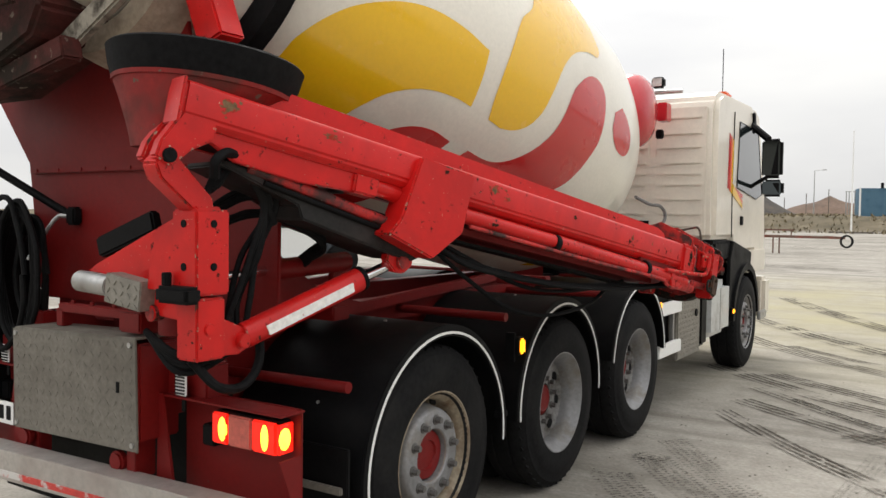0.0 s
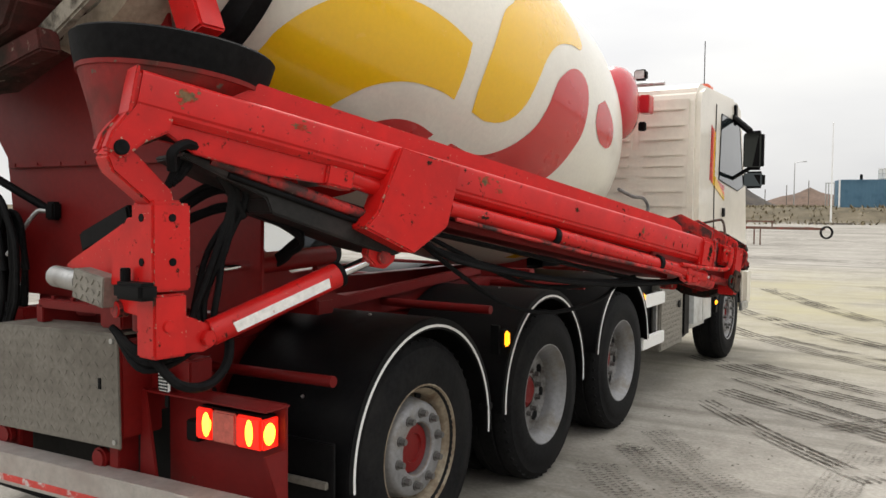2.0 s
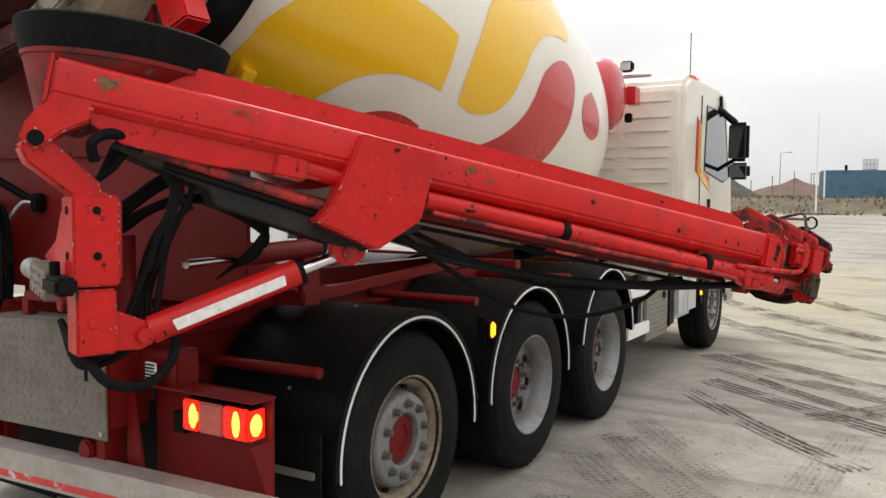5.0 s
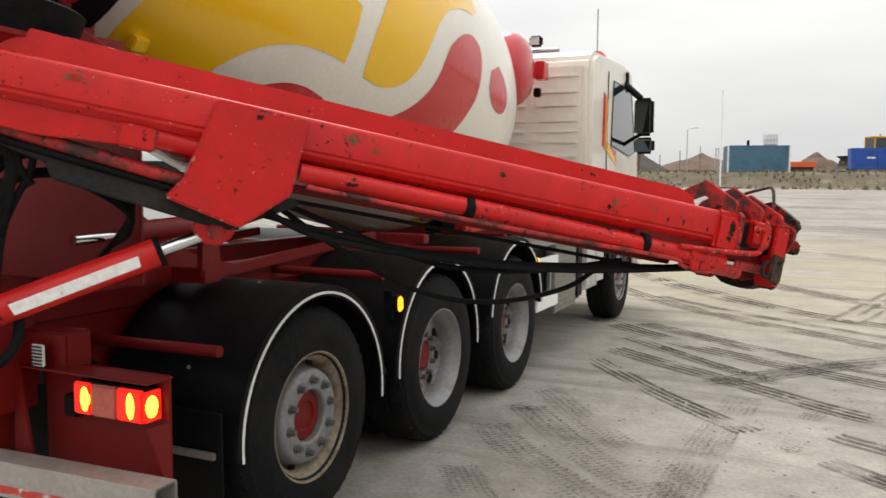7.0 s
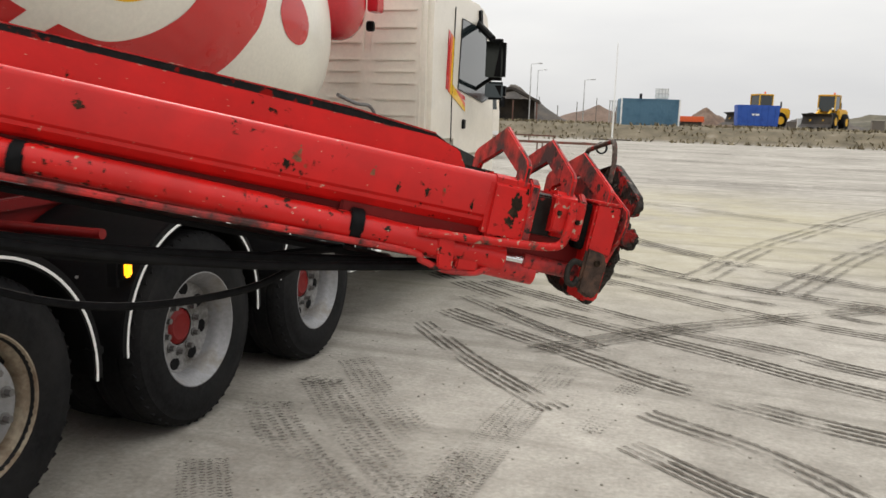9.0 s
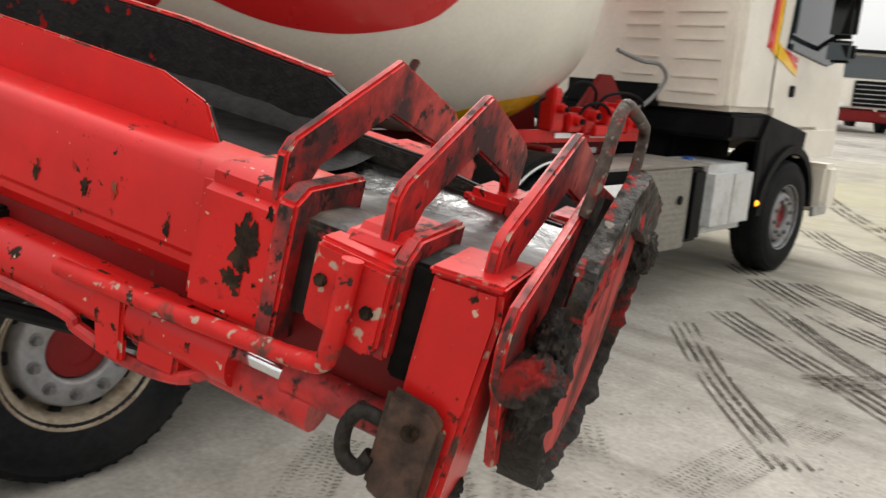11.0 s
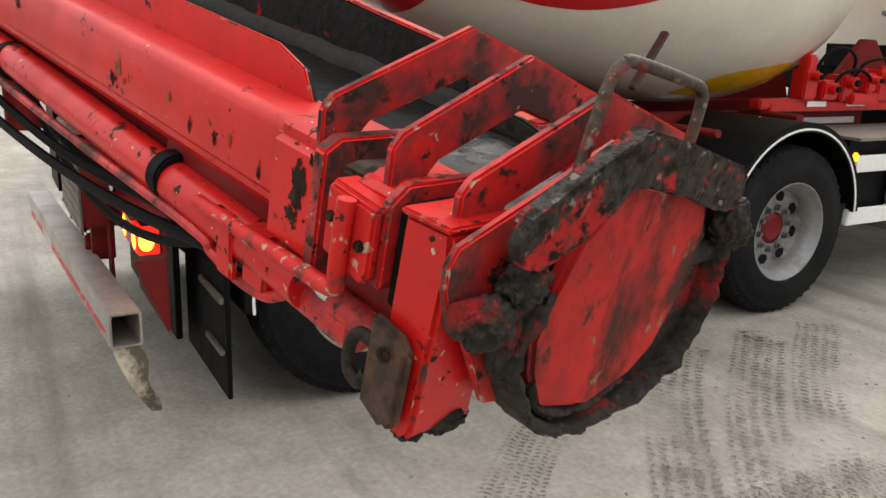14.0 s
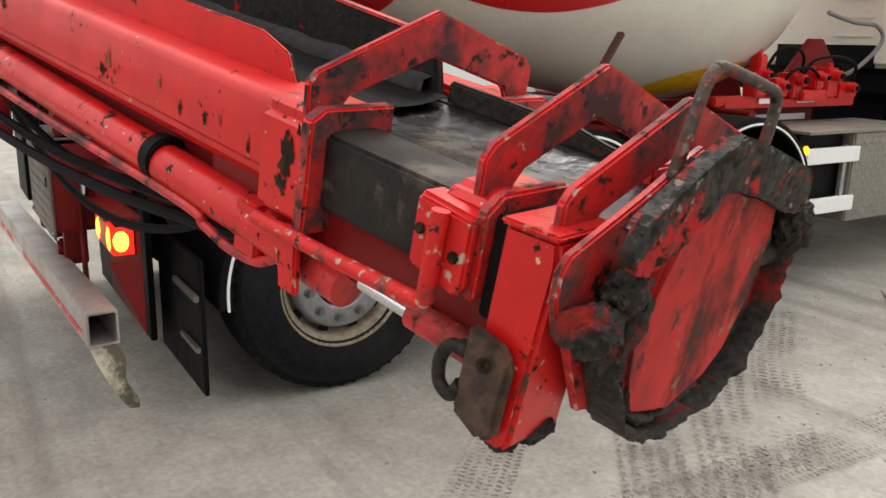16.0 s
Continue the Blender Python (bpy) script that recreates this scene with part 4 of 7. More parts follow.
part("rear_panel_edge", box((0.83, 5.148, 2.15), (0.52, 0.02, 1.30)), CREAM, cab, "pressed rear panel", bevel=0.008)
part("rear_panel_edge", box((0.30, 5.148, 2.15), (0.40, 0.02, 1.30)), CREAM, cab, bevel=0.008)
part("rear_panel_edge", box((-0.45, 5.148, 2.15), (0.90, 0.02, 1.30)), CREAM, cab, bevel=0.008)
for i, z in enumerate((2.70, 2.54, 2.40, 2.24, 2.13, 2.02, 1.87, 1.72, 1.60)):
    part("pressed_rib", box((0.83, 5.136, z), (0.42, 0.026, 0.030)), CREAM, cab, bevel=0.007)
    if z < 2.5:
        part("pressed_rib", box((0.30, 5.136, z), (0.34, 0.026, 0.028)), CREAM, cab, bevel=0.007)
part("engine_recess", box((0.05, 5.136, 1.55), (0.95, 0.03, 0.22)), PLASTIC, cab, "dark engine tunnel under the cab", bevel=0.03)
part("cab_skirt", box((0, 5.62, 1.34), (2.36, 0.86, 0.22)), PLASTIC, cab, "black plastic skirt", bevel=0.03)
part("engine", box((0, 5.9, 1.1), (1.2, 1.2, 0.7)), PLASTIC, truck, "dark engine under the cab", bevel=0.05)
for s in (1, -1):
    w = part("front_mudguard", fender_arc(0.57, 0.64, *((0.80, 1.24) if s > 0 else (-1.24, -0.80)), 6.42, 0.54, 4, 176), PLASTIC, truck, "black front mudguard", sharp=40)
    part("mudguard_panel", prism([(5.72, 1.24), (5.72, 0.80), (5.80, 0.62), (5.84, 0.62)] + [(6.42 + 0.6 * math.cos(radians(a)), 0.54 + 0.6 * math.sin(radians(a))) for a in range(176, 60, -8)] + [(6.72, 1.30), (5.85, 1.44)], 0.04, Matrix.Translation((s * 1.19, 0, 0)) @ SIDE), PLASTIC, truck, "black plastic wheel arch panel", bevel=0.006)
    part("door_lower", prism([(6.60, 1.06), (7.5, 1.06), (7.5, 1.32), (6.5, 1.32)], 0.05, Matrix.Translation((s * 1.18, 0, 0)) @ SIDE), CREAM, cab, bevel=0.006)
    win = part("side_window", prism([(6.02, 2.02), (6.98, 1.92), (7.30, 1.98), (7.02, 2.72), (6.10, 2.74)], 0.012, Matrix.Translation((s * 1.182, 0, 0)) @ SIDE), DARKGLASS, cab, "dark side window", bevel=0.002)
    part("window_seal", tube([(s * 1.188, y, z) for y, z in ((6.02, 2.02), (6.98, 1.92), (7.30, 1.98), (7.02, 2.72), (6.10, 2.74), (6.02, 2.02))], 0.005, curved=False), PLASTIC, cab, "black window seal")
    part("door_gap", tube([(s * 1.184, y, z) for y, z in ((5.86, 2.82), (5.82, 2.0), (5.84, 1.48))], 0.006, curved=False), RUBBER, cab)
    part("door_handle", box((s * 1.192, 6.26, 1.66), (0.02, 0.09, 0.10)), PLASTIC, cab, "black door handle", bevel=0.006)
    for k, (mt, d) in enumerate(((LOGORED, 0.0), (ORANGE, 0.075), (YELLOW, 0.13))):
        part("stripe", prism([(5.66 + d, 2.58 - d * 0.4), (5.72 + d, 2.56 - d * 0.4), (5.70 + d, 2.06), (6.30, 1.95 - d * 0.9), (6.30, 1.91 - d * 0.9), (5.62 + d, 2.0 - d * 0.3)], 0.004, Matrix.Translation((s * (1.184 + 0.001 * k), 0, 0)) @ SIDE), mt, cab, "painted door stripe")
    mir = part("mirror", box((s * 1.45, 6.52, 2.36), (0.22, 0.12, 0.44)), PLASTIC, cab, "black door mirror", bevel=0.04)
    part("mirror_glass", box((s * 1.45, 6.455, 2.36), (0.18, 0.008, 0.38), pose(0, 0, 0, 3, 0, s * 17)), MIRROR, mir, "mirror glass", bevel=0.003)
    mir2 = part("mirror", box((s * 1.46, 6.52, 2.03), (0.23, 0.12, 0.19)), PLASTIC, cab, "black wide-angle mirror", bevel=0.04)
    part("mirror_glass", box((s * 1.46, 6.455, 2.03), (0.19, 0.008, 0.15), pose(0, 0, 0, -8, 0, s * 14)), MIRROR, mir2, "mirror glass", bevel=0.003)
    part("mirror_arm", tube([(s * 1.16, 6.75, 2.78), (s * 1.26, 6.62, 2.70), (s * 1.40, 6.54, 2.58)], 0.04), PLASTIC, cab, "thick black mirror arm")
    part("mirror_arm", tube([(s * 1.17, 6.72, 2.05), (s * 1.28, 6.6, 2.10), (s * 1.40, 6.54, 2.16)], 0.022), PLASTIC, cab)
part("wind_deflector", box((1.19, 6.78, 2.80), (0.03, 0.10, 0.24), pose(0, 0, 0, 12)), PLASTIC, cab, bevel=0.01)
part("front_bumper", box((0, 7.62, 0.72), (2.44, 0.30, 0.5)), CREAM, truck, "white front bumper", bevel=0.05)
part("bumper_edge", box((1.225, 7.3, 0.52), (0.04, 0.36, 0.10)), STEEL, truck, bevel=0.01)
part("windscreen", box((0, 7.36, 2.45), (2.1, 0.02, 0.85), pose(0, 0, 0, 24)), DARKGLASS, cab, "dark windscreen", bevel=0.004)
beacon = part("roof_beacon", box((0.98, 5.92, 2.995), (0.26, 0.20, 0.10)), ORANGE, cab, "orange roof beacon", bevel=0.025)
part("aerial", rod((1.05, 5.85, 2.98), (1.05, 5.85, 3.50), 0.005, 6), PLASTIC, cab, "thin black aerial")
part("lamp_bar", rod((0.20, 5.24, 2.985), (0.80, 5.24, 2.985), 0.022), STEEL, cab, "steel lamp bar")
wl2 = part("work_lamp", box((0.56, 5.20, 3.08), (0.13, 0.10, 0.11)), PLASTIC, cab, "black roof work lamp", bevel=0.02)
part("lamp_glass", box((0.56, 5.147, 3.08), (0.10, 0.008, 0.085)), STEEL, wl2, bevel=0.003)
wtank = part("water_tank", lathe([(0.02, 0.02), (0.18, 0.012), (0.28, -0.03), (0.335, -0.09), (0.355, -0.16), (0.355, -1.0), (0.02, -1.02)], Matrix.Translation((0.74, 4.42, 2.69)) @ X_OUT, 48), TANKRED, truck, "glossy red water tank behind the cab")
part("tank_valve", box((0.72, 4.78, 2.50), (0.07, 0.06, 0.09)), PLASTIC, wtank, bevel=0.01)
part("tank_valve", box((0.74, 4.84, 2.72), (0.10, 0.16, 0.18)), TANKRED, wtank, bevel=0.01)

# ---- swinging belt conveyor ----
PIVOT = Vector((0.2726, -0.9795, 0))
HEAD, SLOPE = radians(14.89), radians(-10.84)
AL = Vector((math.sin(HEAD) * math.cos(SLOPE), math.cos(HEAD) * math.cos(SLOPE), math.sin(SLOPE)))
NR = Vector((math.cos(HEAD), -math.sin(HEAD), 0))
UP = NR.cross(AL)
CONV_M = Matrix((NR, AL, UP)).transposed().to_4x4()
CONV_M.translation = (1.463, 0.071, 1.780)
LEVEL = pose(0, 0, 0, -math.degrees(SLOPE))      # undoes the slope inside the conveyor
CX = -0.225                                      # the belt's middle
XZ = Matrix(((1, 0, 0, 0), (0, 0, 1, 0), (0, 1, 0, 0), (0, 0, 0, 1)))  # plane (x, y) -> (x, z), thick along y

conv = thing("belt_conveyor", "chipped red telescopic belt conveyor swinging out beside the truck", "conveyor", at=CONV_M)


def mirrored(poly, axis=-0.25):
    return [(2 * axis - x, z) for x, z in poly][::-1]


def along(poly, y0, y1):
    return prism(poly, y1 - y0, Matrix.Translation((0, (y0 + y1) / 2, 0)) @ XZ)


BEAM = [(-0.004, 0.024), (0.0, 0.014), (0.0, -0.086), (-0.012, -0.100), (-0.03, -0.120), (-0.115, -0.125), (-0.115, 0.032), (-0.024, 0.032), (-0.012, 0.030)]
part("main_beam", along(BEAM, -1.46, 1.66), BOOM, conv, "bright red main beam with chipped paint", bevel=0.010)
part("main_beam", along(mirrored(BEAM), -1.46, 1.66), BOOM, conv, bevel=0.010)
NEARB = [(-1.35, 0.02), (-1.35, 0.125), (1.20, 0.098), (1.47, 0.095), (1.54, 0.075), (1.575, 0.02)]
FARB = [(-1.35, -0.02), (-1.35, 0.145), (1.26, 0.130), (1.54, 0.112), (1.60, 0.085), (1.63, -0.02)]
part("sideboard", prism(NEARB, 0.008, Matrix.Translation((-0.088, 0, 0)) @ SIDE), BOOM, conv, "red sideboard with a chipped edge", bevel=0.003)
part("sideboard_back", prism([(y, z - 0.006) for y, z in NEARB], 0.006, Matrix.Translation((-0.096, 0, 0)) @ SIDE), BOARD, conv, "dirty inside of the sideboard")
part("sideboard", prism(FARB, 0.022, Matrix.Translation((-0.366, 0, 0)) @ SIDE), BOARD, conv, "tall dirty black sideboard", bevel=0.004)
part("sideboard_edge", prism([(-1.35, 0.142), (-1.35, 0.150), (1.26, 0.135), (1.54, 0.117), (1.54, 0.109), (1.26, 0.127)], 0.026, Matrix.Translation((-0.370, 0, 0)) @ SIDE), WORN, conv, "worn red edge of the sideboard", bevel=0.003)
ledge = bmesh.new()
prev = None
for k in range(120):
    y = -1.3 + k * 2.9 / 119
    w = 0.022 + 0.012 * noise.noise((y * 9, 0, 1)) + 0.006 * noise.noise((y * 40, 0, 2))
    h = 0.046 + 0.008 * noise.noise((y * 13, 4, 1))
    row = [ledge.verts.new(q) for q in ((-0.356, y, h), (-0.356 + w, y, h - 0.006), (-0.352 + w, y, 0.01))]
    if prev:
        for i in range(2):
            ledge.faces.new((prev[i], prev[i + 1], row[i + 1], row[i]))
    prev = row
part("concrete_ledge", ledge, material("grey_set_concrete", (0.013, 0.012, 0.011), 0.9, grain=0.3, grain_scale=50, stain=(0.03, 0.028, 0.026), stain_scale=8, stain_at=(0.55, 0.7), bump=0.8, bump_scale=50), conv, "grey set concrete along the board", sharp=80)


def chip_patch(c, ry, rz, seed, mat, x=0.0012):
    """A bare spot where the paint has flaked off the beam's outer side, with smaller flakes round it."""
    rr = random.Random(seed)
    spots = [(0, 0, 1.0)] + [(rr.gauss(0, 1.1), rr.gauss(0, 1.2), rr.uniform(0.12, 0.35)) for _ in range(6)]
    for dy, dz, k in spots:
        bm = bmesh.new()
        vs = []
        for q in range(64):
            a = q * math.tau / 64
            p = Vector((math.cos(a) + seed * 3.1 + dy, math.sin(a) + dz, seed))
            r = max(0.15, 1 + 0.7 * noise.noise(p * 1.3) + 0.5 * noise.noise(p * 3.4) + 0.35 * noise.noise(p * 8.5)) * k
            vs.append(bm.verts.new((x, c[0] + ry * (dy + r * math.cos(a)), c[1] + rz * (dz + r * math.sin(a)))))
        bm.faces.new(vs)
        part("bare_spot", bm, mat, conv, "flaked spot in the paint")
        x += 0.00012


BARE = material("bare_rusty_steel", (0.020, 0.014, 0.010), 0.85, spec=0.08, grain=0.3, stain=(0.05, 0.032, 0.020), stain_scale=30, stain_at=(0.45, 0.6), bump=0.6)
OCHRE = material("ochre_primer", (0.17, 0.11, 0.06), 0.8, spec=0.15, grain=0.2, stain=(0.40, 0.03, 0.02), stain_scale=35, stain_at=(0.45, 0.6), bump=0.3)
for q in (((1.695, -0.04), 0.016, 0.026, 1, BARE, 0.0152), ((1.685, -0.08), 0.014, 0.012, 3, BARE, 0.0152), ((1.12, -0.03), 0.013, 0.018, 4, OCHRE), ((1.10, -0.055), 0.010, 0.012, 5, BARE),
          ((1.38, -0.055), 0.005, 0.009, 7, BARE), ((1.455, -0.05), 0.004, 0.011, 8, BARE), ((1.50, -0.04), 0.004, 0.008, 9, OCHRE), ((1.31, -0.03), 0.006, 0.008, 10, OCHRE),
          ((0.03, -0.012), 0.024, 0.016, 11, OCHRE), ((0.12, -0.035), 0.014, 0.010, 12, OCHRE), ((-0.32, -0.02), 0.010, 0.012, 13, OCHRE), ((-1.30, -0.02), 0.03, 0.022, 14, OCHRE),
          ((-0.87, -0.008), 0.03, 0.010, 15, OCHRE), ((0.62, -0.02), 0.012, 0.008, 16, BARE), ((1.58, -0.06), 0.004, 0.010, 18, BARE)):
    chip_patch(*q)
belt = bmesh.new()
rows = []
for k in range(45):
    y = -1.4 + k * 3.05 / 44
    rows.append([belt.verts.new((CX + x, y, 0.01 + 0.20 * x * x * 4 + 0.004 * noise.noise((x * 9, y * 7, 0)))) for x in np.linspace(-0.125, 0.125, 13)])
for a, b in zip(rows, rows[1:]):
    for i in range(12):
        belt.faces.new((a[i], a[i + 1], b[i + 1], b[i]))
part("belt", belt, BELT, conv, "wet dirty black rubber belt")
part("underside_plate", box((CX, 0.1, -0.12), (0.26, 3.1, 0.02)), PLASTIC, conv, "dark underside", bevel=0.004)
for y in np.arange(-1.1, 1.6, 0.45):
    part("return_roller", rod((CX - 0.12, y, -0.15), (CX + 0.12, y, -0.15), 0.028, 14), STEEL, conv)
# parts below the beam take the red that has shade in its colour
part("lower_trough", along([(-0.05, -0.115), (-0.055, -0.205), (-0.40, -0.205), (-0.40, -0.115)], 0.0, 1.64), RED, conv, "trough under the beam in shade-darkened red", bevel=0.006)
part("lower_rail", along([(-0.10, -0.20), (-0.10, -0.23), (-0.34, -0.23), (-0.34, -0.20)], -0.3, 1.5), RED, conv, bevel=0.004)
part("beam_web", prism([(-1.33, -0.07), (-0.46, -0.07), (-0.46, -0.165), (-0.95, -0.205), (-1.22, -0.195), (-1.33, -0.15)], 0.03, Matrix.Translation((-0.05, 0, 0)) @ SIDE), BOOM, conv, "red web plate under the beam", bevel=0.004)
# tube along the outer side
part("outer_tube", rod((-0.02, -0.13, -0.160), (-0.02, 0.505, -0.162), 0.034, 24), BOOM, conv, "red tube along the beam")
part("outer_tube", rod((-0.02, 0.52, -0.162), (-0.02, 1.70, -0.182), 0.037, 24), CHIPPED, conv, "red tube along the beam")
for y in (0.512, 1.295):
    part("tube_clamp", rod((-0.02, y - 0.018, -0.168), (-0.02, y + 0.018, -0.168), 0.043, 24), RUBBER, conv, "black tube clamp", bevel=0.004)
part("thin_pipe", tube([(0.012, -0.1, -0.205), (0.012, 0.8, -0.212), (0.012, 1.40, -0.205), (0.006, 1.48, -0.224), (0.002, 1.55, -0.238), (0.0, 1.63, -0.230), (-0.008, 1.675, -0.202)], 0.009), WORN, conv, "thin grimy pipe")
guide = part("cylinder_barrel", rod((-0.035, 1.55, -0.20), (-0.035, 1.80, -0.208), 0.032, 20), WORN, conv, "worn red cylinder")
part("cylinder_bracket", box((-0.005, 1.60, -0.185), (0.03, 0.06, 0.09)), BOOM, conv, bevel=0.005)
# guard box on the outer side
part("guard_box", prism([(-0.44, 0.022), (-0.13, 0.014), (-0.15, -0.245), (-0.30, -0.385), (-0.55, -0.325), (-0.50, -0.25)], 0.13, Matrix.Translation((-0.032, 0, 0)) @ SIDE), BOOM, conv, "red angular guard box", bevel=0.008)
part("cylinder_lug", prism([(-0.44, -0.33), (-0.30, -0.33), (-0.30, -0.42), (-0.34, -0.46), (-0.39, -0.46), (-0.44, -0.42)], 0.05, Matrix.Translation((-0.12, 0, 0)) @ SIDE), BOOM, conv, "red lug", bevel=0.006)
part("lug_pin", rod((-0.16, -0.363, -0.415), (-0.075, -0.363, -0.415), 0.03, 20), WORN, conv, bevel=0.003)
part("cross_tube", rod((-0.06, -0.62, -0.135), (-0.06, -0.42, -0.15), 0.036, 20), BOOM, conv, bevel=0.004)
part("small_cylinder", rod((-0.08, -1.15, -0.19), (-0.08, -0.45, -0.27), 0.024, 16), WORN, conv, "worn red tube")
part("pipe", rod((-0.07, -1.08, -0.235), (-0.07, -0.4, -0.31), 0.012, 12), PLASTIC, conv, "dark pipe")
part("seat_bracket", box((-0.06, -0.66, -0.15), (0.09, 0.12, 0.08)), BOOM, conv, bevel=0.008)
# tail: end plate, hinge cheek, funnel and rubber ring
part("end_cap", box((-0.055, -1.468, -0.04), (0.12, 0.012, 0.16)), BOOM, conv, bevel=0.004)
for x in (-0.035, -0.150):
    cheek = part("hinge_cheek", prism([(-1.44, -0.05), (-1.325, -0.05), (-1.325, -0.146), (-1.40, -0.20), (-1.457, -0.27), (-1.52, -0.25), (-1.51, -0.19)], 0.06, Matrix.Translation((x, 0, 0)) @ SIDE), BOOM, conv, "red hinge cheek", bevel=0.008)
    part("hinge_pin", rod((x - 0.045, -1.472, -0.234), (x + 0.040, -1.472, -0.234), 0.025, 24), RUBBER, cheek, "dark greasy hinge pin", bevel=0.004)
RINGC = Vector((CX - 0.11, -1.255, 0.135))
RM = Matrix.Translation(RINGC) @ pose(0, 0, 0, 4.5)
part("hopper_ring", lathe([(0.318, -0.055), (0.33, -0.06), (0.352, 0.0), (0.366, 0.06), (0.358, 0.068), (0.346, 0.055), (0.33, 0.0), (0.312, -0.045)], RM, 64, close=True), RUBBER, conv, "thick black rubber hopper ring")
part("hopper_rim", lathe([(0.318, -0.062), (0.334, -0.062), (0.336, -0.046), (0.322, -0.046)], RM, 64, close=True), GRIMY, conv, "red rim under the rubber ring", sharp=40)
funnel = bmesh.new()
rings = []
for inset in (0.0, 0.006):
    for k in range(7):
        t = k / 6
        ring = []
        for q in range(48):
            a = q * math.tau / 48
            top = RM @ Vector(((0.330 - inset) * math.cos(a), (0.330 - inset) * math.sin(a), -0.052))
            low = Vector((CX - 0.03 + (0.11 - inset) * max(-1, min(1, 1.35 * math.cos(a))), -1.415 + (0.065 - inset) * max(-1, min(1, 1.35 * math.sin(a))), -0.185))
            ring.append(funnel.verts.new(top.lerp(low, t)))
        rings.append(ring)
for a, b in list(zip(rings[:7], rings[1:7])) + list(zip(rings[7:], rings[8:])) + [(rings[0], rings[7]), (rings[6], rings[13])]:
    for q in range(48):
        funnel.faces.new((a[q], a[(q + 1) % 48], b[(q + 1) % 48], b[q]))
part("receiving_funnel", funnel, GRIMY, conv, "worn red receiving funnel", sharp=50)
# pan and pipes under the tail half
# solid pan; its near-black colour stands for the shadow between beam and pan
part("belt_pan", prism([(-1.25, -0.19), (-0.1, -0.255), (-0.1, -0.275), (-0.32, -0.40), (-0.42, -0.395), (-0.89, -0.335), (-0.92, -0.285), (-1.25, -0.21)], 0.30, Matrix.Translation((CX, 0, 0)) @ SIDE), material("shadow_dark_steel", (0.014, 0.013, 0.0125), 0.55, spec=0.25, grain=0.2, stain=(0.040, 0.032, 0.03), stain_scale=5, stain_at=(0.5, 0.7), bump=0.2), conv, "belt pan under the conveyor, coloured dark with its shadow", bevel=0.006)
# first arch and collar
def arch(parent, y, dz, far=-0.45, mat=WORN, name="arch"):
    mid = far / 2 + 0.012
    poly = [(0.004, 0.02), (0.006, 0.075), (-0.008, 0.092), (mid, 0.180), (far + 0.02, 0.110), (far, 0.092), (far, 0.02), (far + 0.045, 0.02), (far + 0.07, 0.060), (mid, 0.110), (-0.07, 0.055), (-0.04, 0.02)]
    return part(name, along([(x, z + dz) for x, z in poly], y - 0.007, y + 0.007), mat, parent, "worn red plate arch over the belt", bevel=0.0035)


COLLAR = [(0.014, 0.02), (0.014, -0.135), (-0.125, -0.135), (-0.125, 0.036), (-0.01, 0.036)]
for q in (COLLAR, mirrored(COLLAR)):
    part("collar", along(q, 1.62, 1.745), CHIPPED, conv, "red end collar", bevel=0.013)
    part("collar_lip", along([(x + (0.006 if x > CX else -0.006) * (1 if abs(x) < 0.1 or abs(x) > 0.45 else -1), z + (0.006 if z > 0 else -0.004)) for x, z in q], 1.725, 1.75), WORN, conv, bevel=0.004)
arch(conv, 1.712, -0.005, -0.48)
part("hydraulic_hose", tube([(-0.05, -0.25, -0.30), (-0.05, 0.0, -0.37), (-0.05, 0.5, -0.372), (-0.05, 1.0, -0.33), (-0.05, 1.5, -0.245), (-0.05, 1.58, -0.225), (-0.045, 1.62, -0.19)], 0.012), RUBBER, conv, "black hydraulic hose")
part("hydraulic_hose", tube([(-0.09, -0.3, -0.32), (-0.09, 0.2, -0.36), (-0.09, 0.7, -0.35), (-0.09, 1.3, -0.27), (-0.09, 1.55, -0.23), (-0.08, 1.6, -0.19)], 0.012), RUBBER, conv, "black hydraulic hose")
part("slack_hose", tube([(-0.2, -0.2, -0.27), (-0.2, 0.10, -0.404), (-0.2, 0.44, -0.516), (-0.2, 0.76, -0.515), (-0.2, 1.08, -0.41), (-0.2, 1.25, -0.27)], 0.011), RUBBER, conv, "slack black hose in a loop")
part("slack_hose", tube([(-0.16, -0.25, -0.25), (-0.16, 0.1, -0.33), (-0.16, 0.5, -0.40), (-0.16, 0.9, -0.36), (-0.16, 1.3, -0.25)], 0.011), RUBBER, conv, "slack black hose")
part("cable_tray", box((-0.20, 0.5, -0.26), (0.10, 1.9, 0.015)), PLASTIC, conv, "dark cable tray", bevel=0.003)

RUSTBAR = material("rust_and_red_paint", (0.058, 0.040, 0.030), 0.6, spec=0.35, grain=0.35, grain_scale=60, stain=(0.34, 0.016, 0.012), stain_scale=6, stain_at=(0.54, 0.60), fleck=(0.20, 0.17, 0.14), fleck_scale=70, fleck_at=(0.60, 0.66), bump=0.9, bump_scale=70)

# telescopic head that slides out of the beam
OILY = material("oily_black_steel", (0.012, 0.0105, 0.009), 0.4, 0.0, spec=0.25, grain=0.25, stain=(0.13, 0.10, 0.075), stain_scale=9, stain_at=(0.56, 0.72), chip=(0.45, 0.04, 0.035), chip_scale=7, chip_at=(0.62, 0.66), bump=0.3)
head = part("telescopic_head", along([(-0.008, 0.006), (-0.008, -0.10), (-0.10, -0.10), (-0.10, 0.012), (-0.03, 0.012)], 1.2, 1.96), OILY, conv, "oily dark inner beam", bevel=0.005)
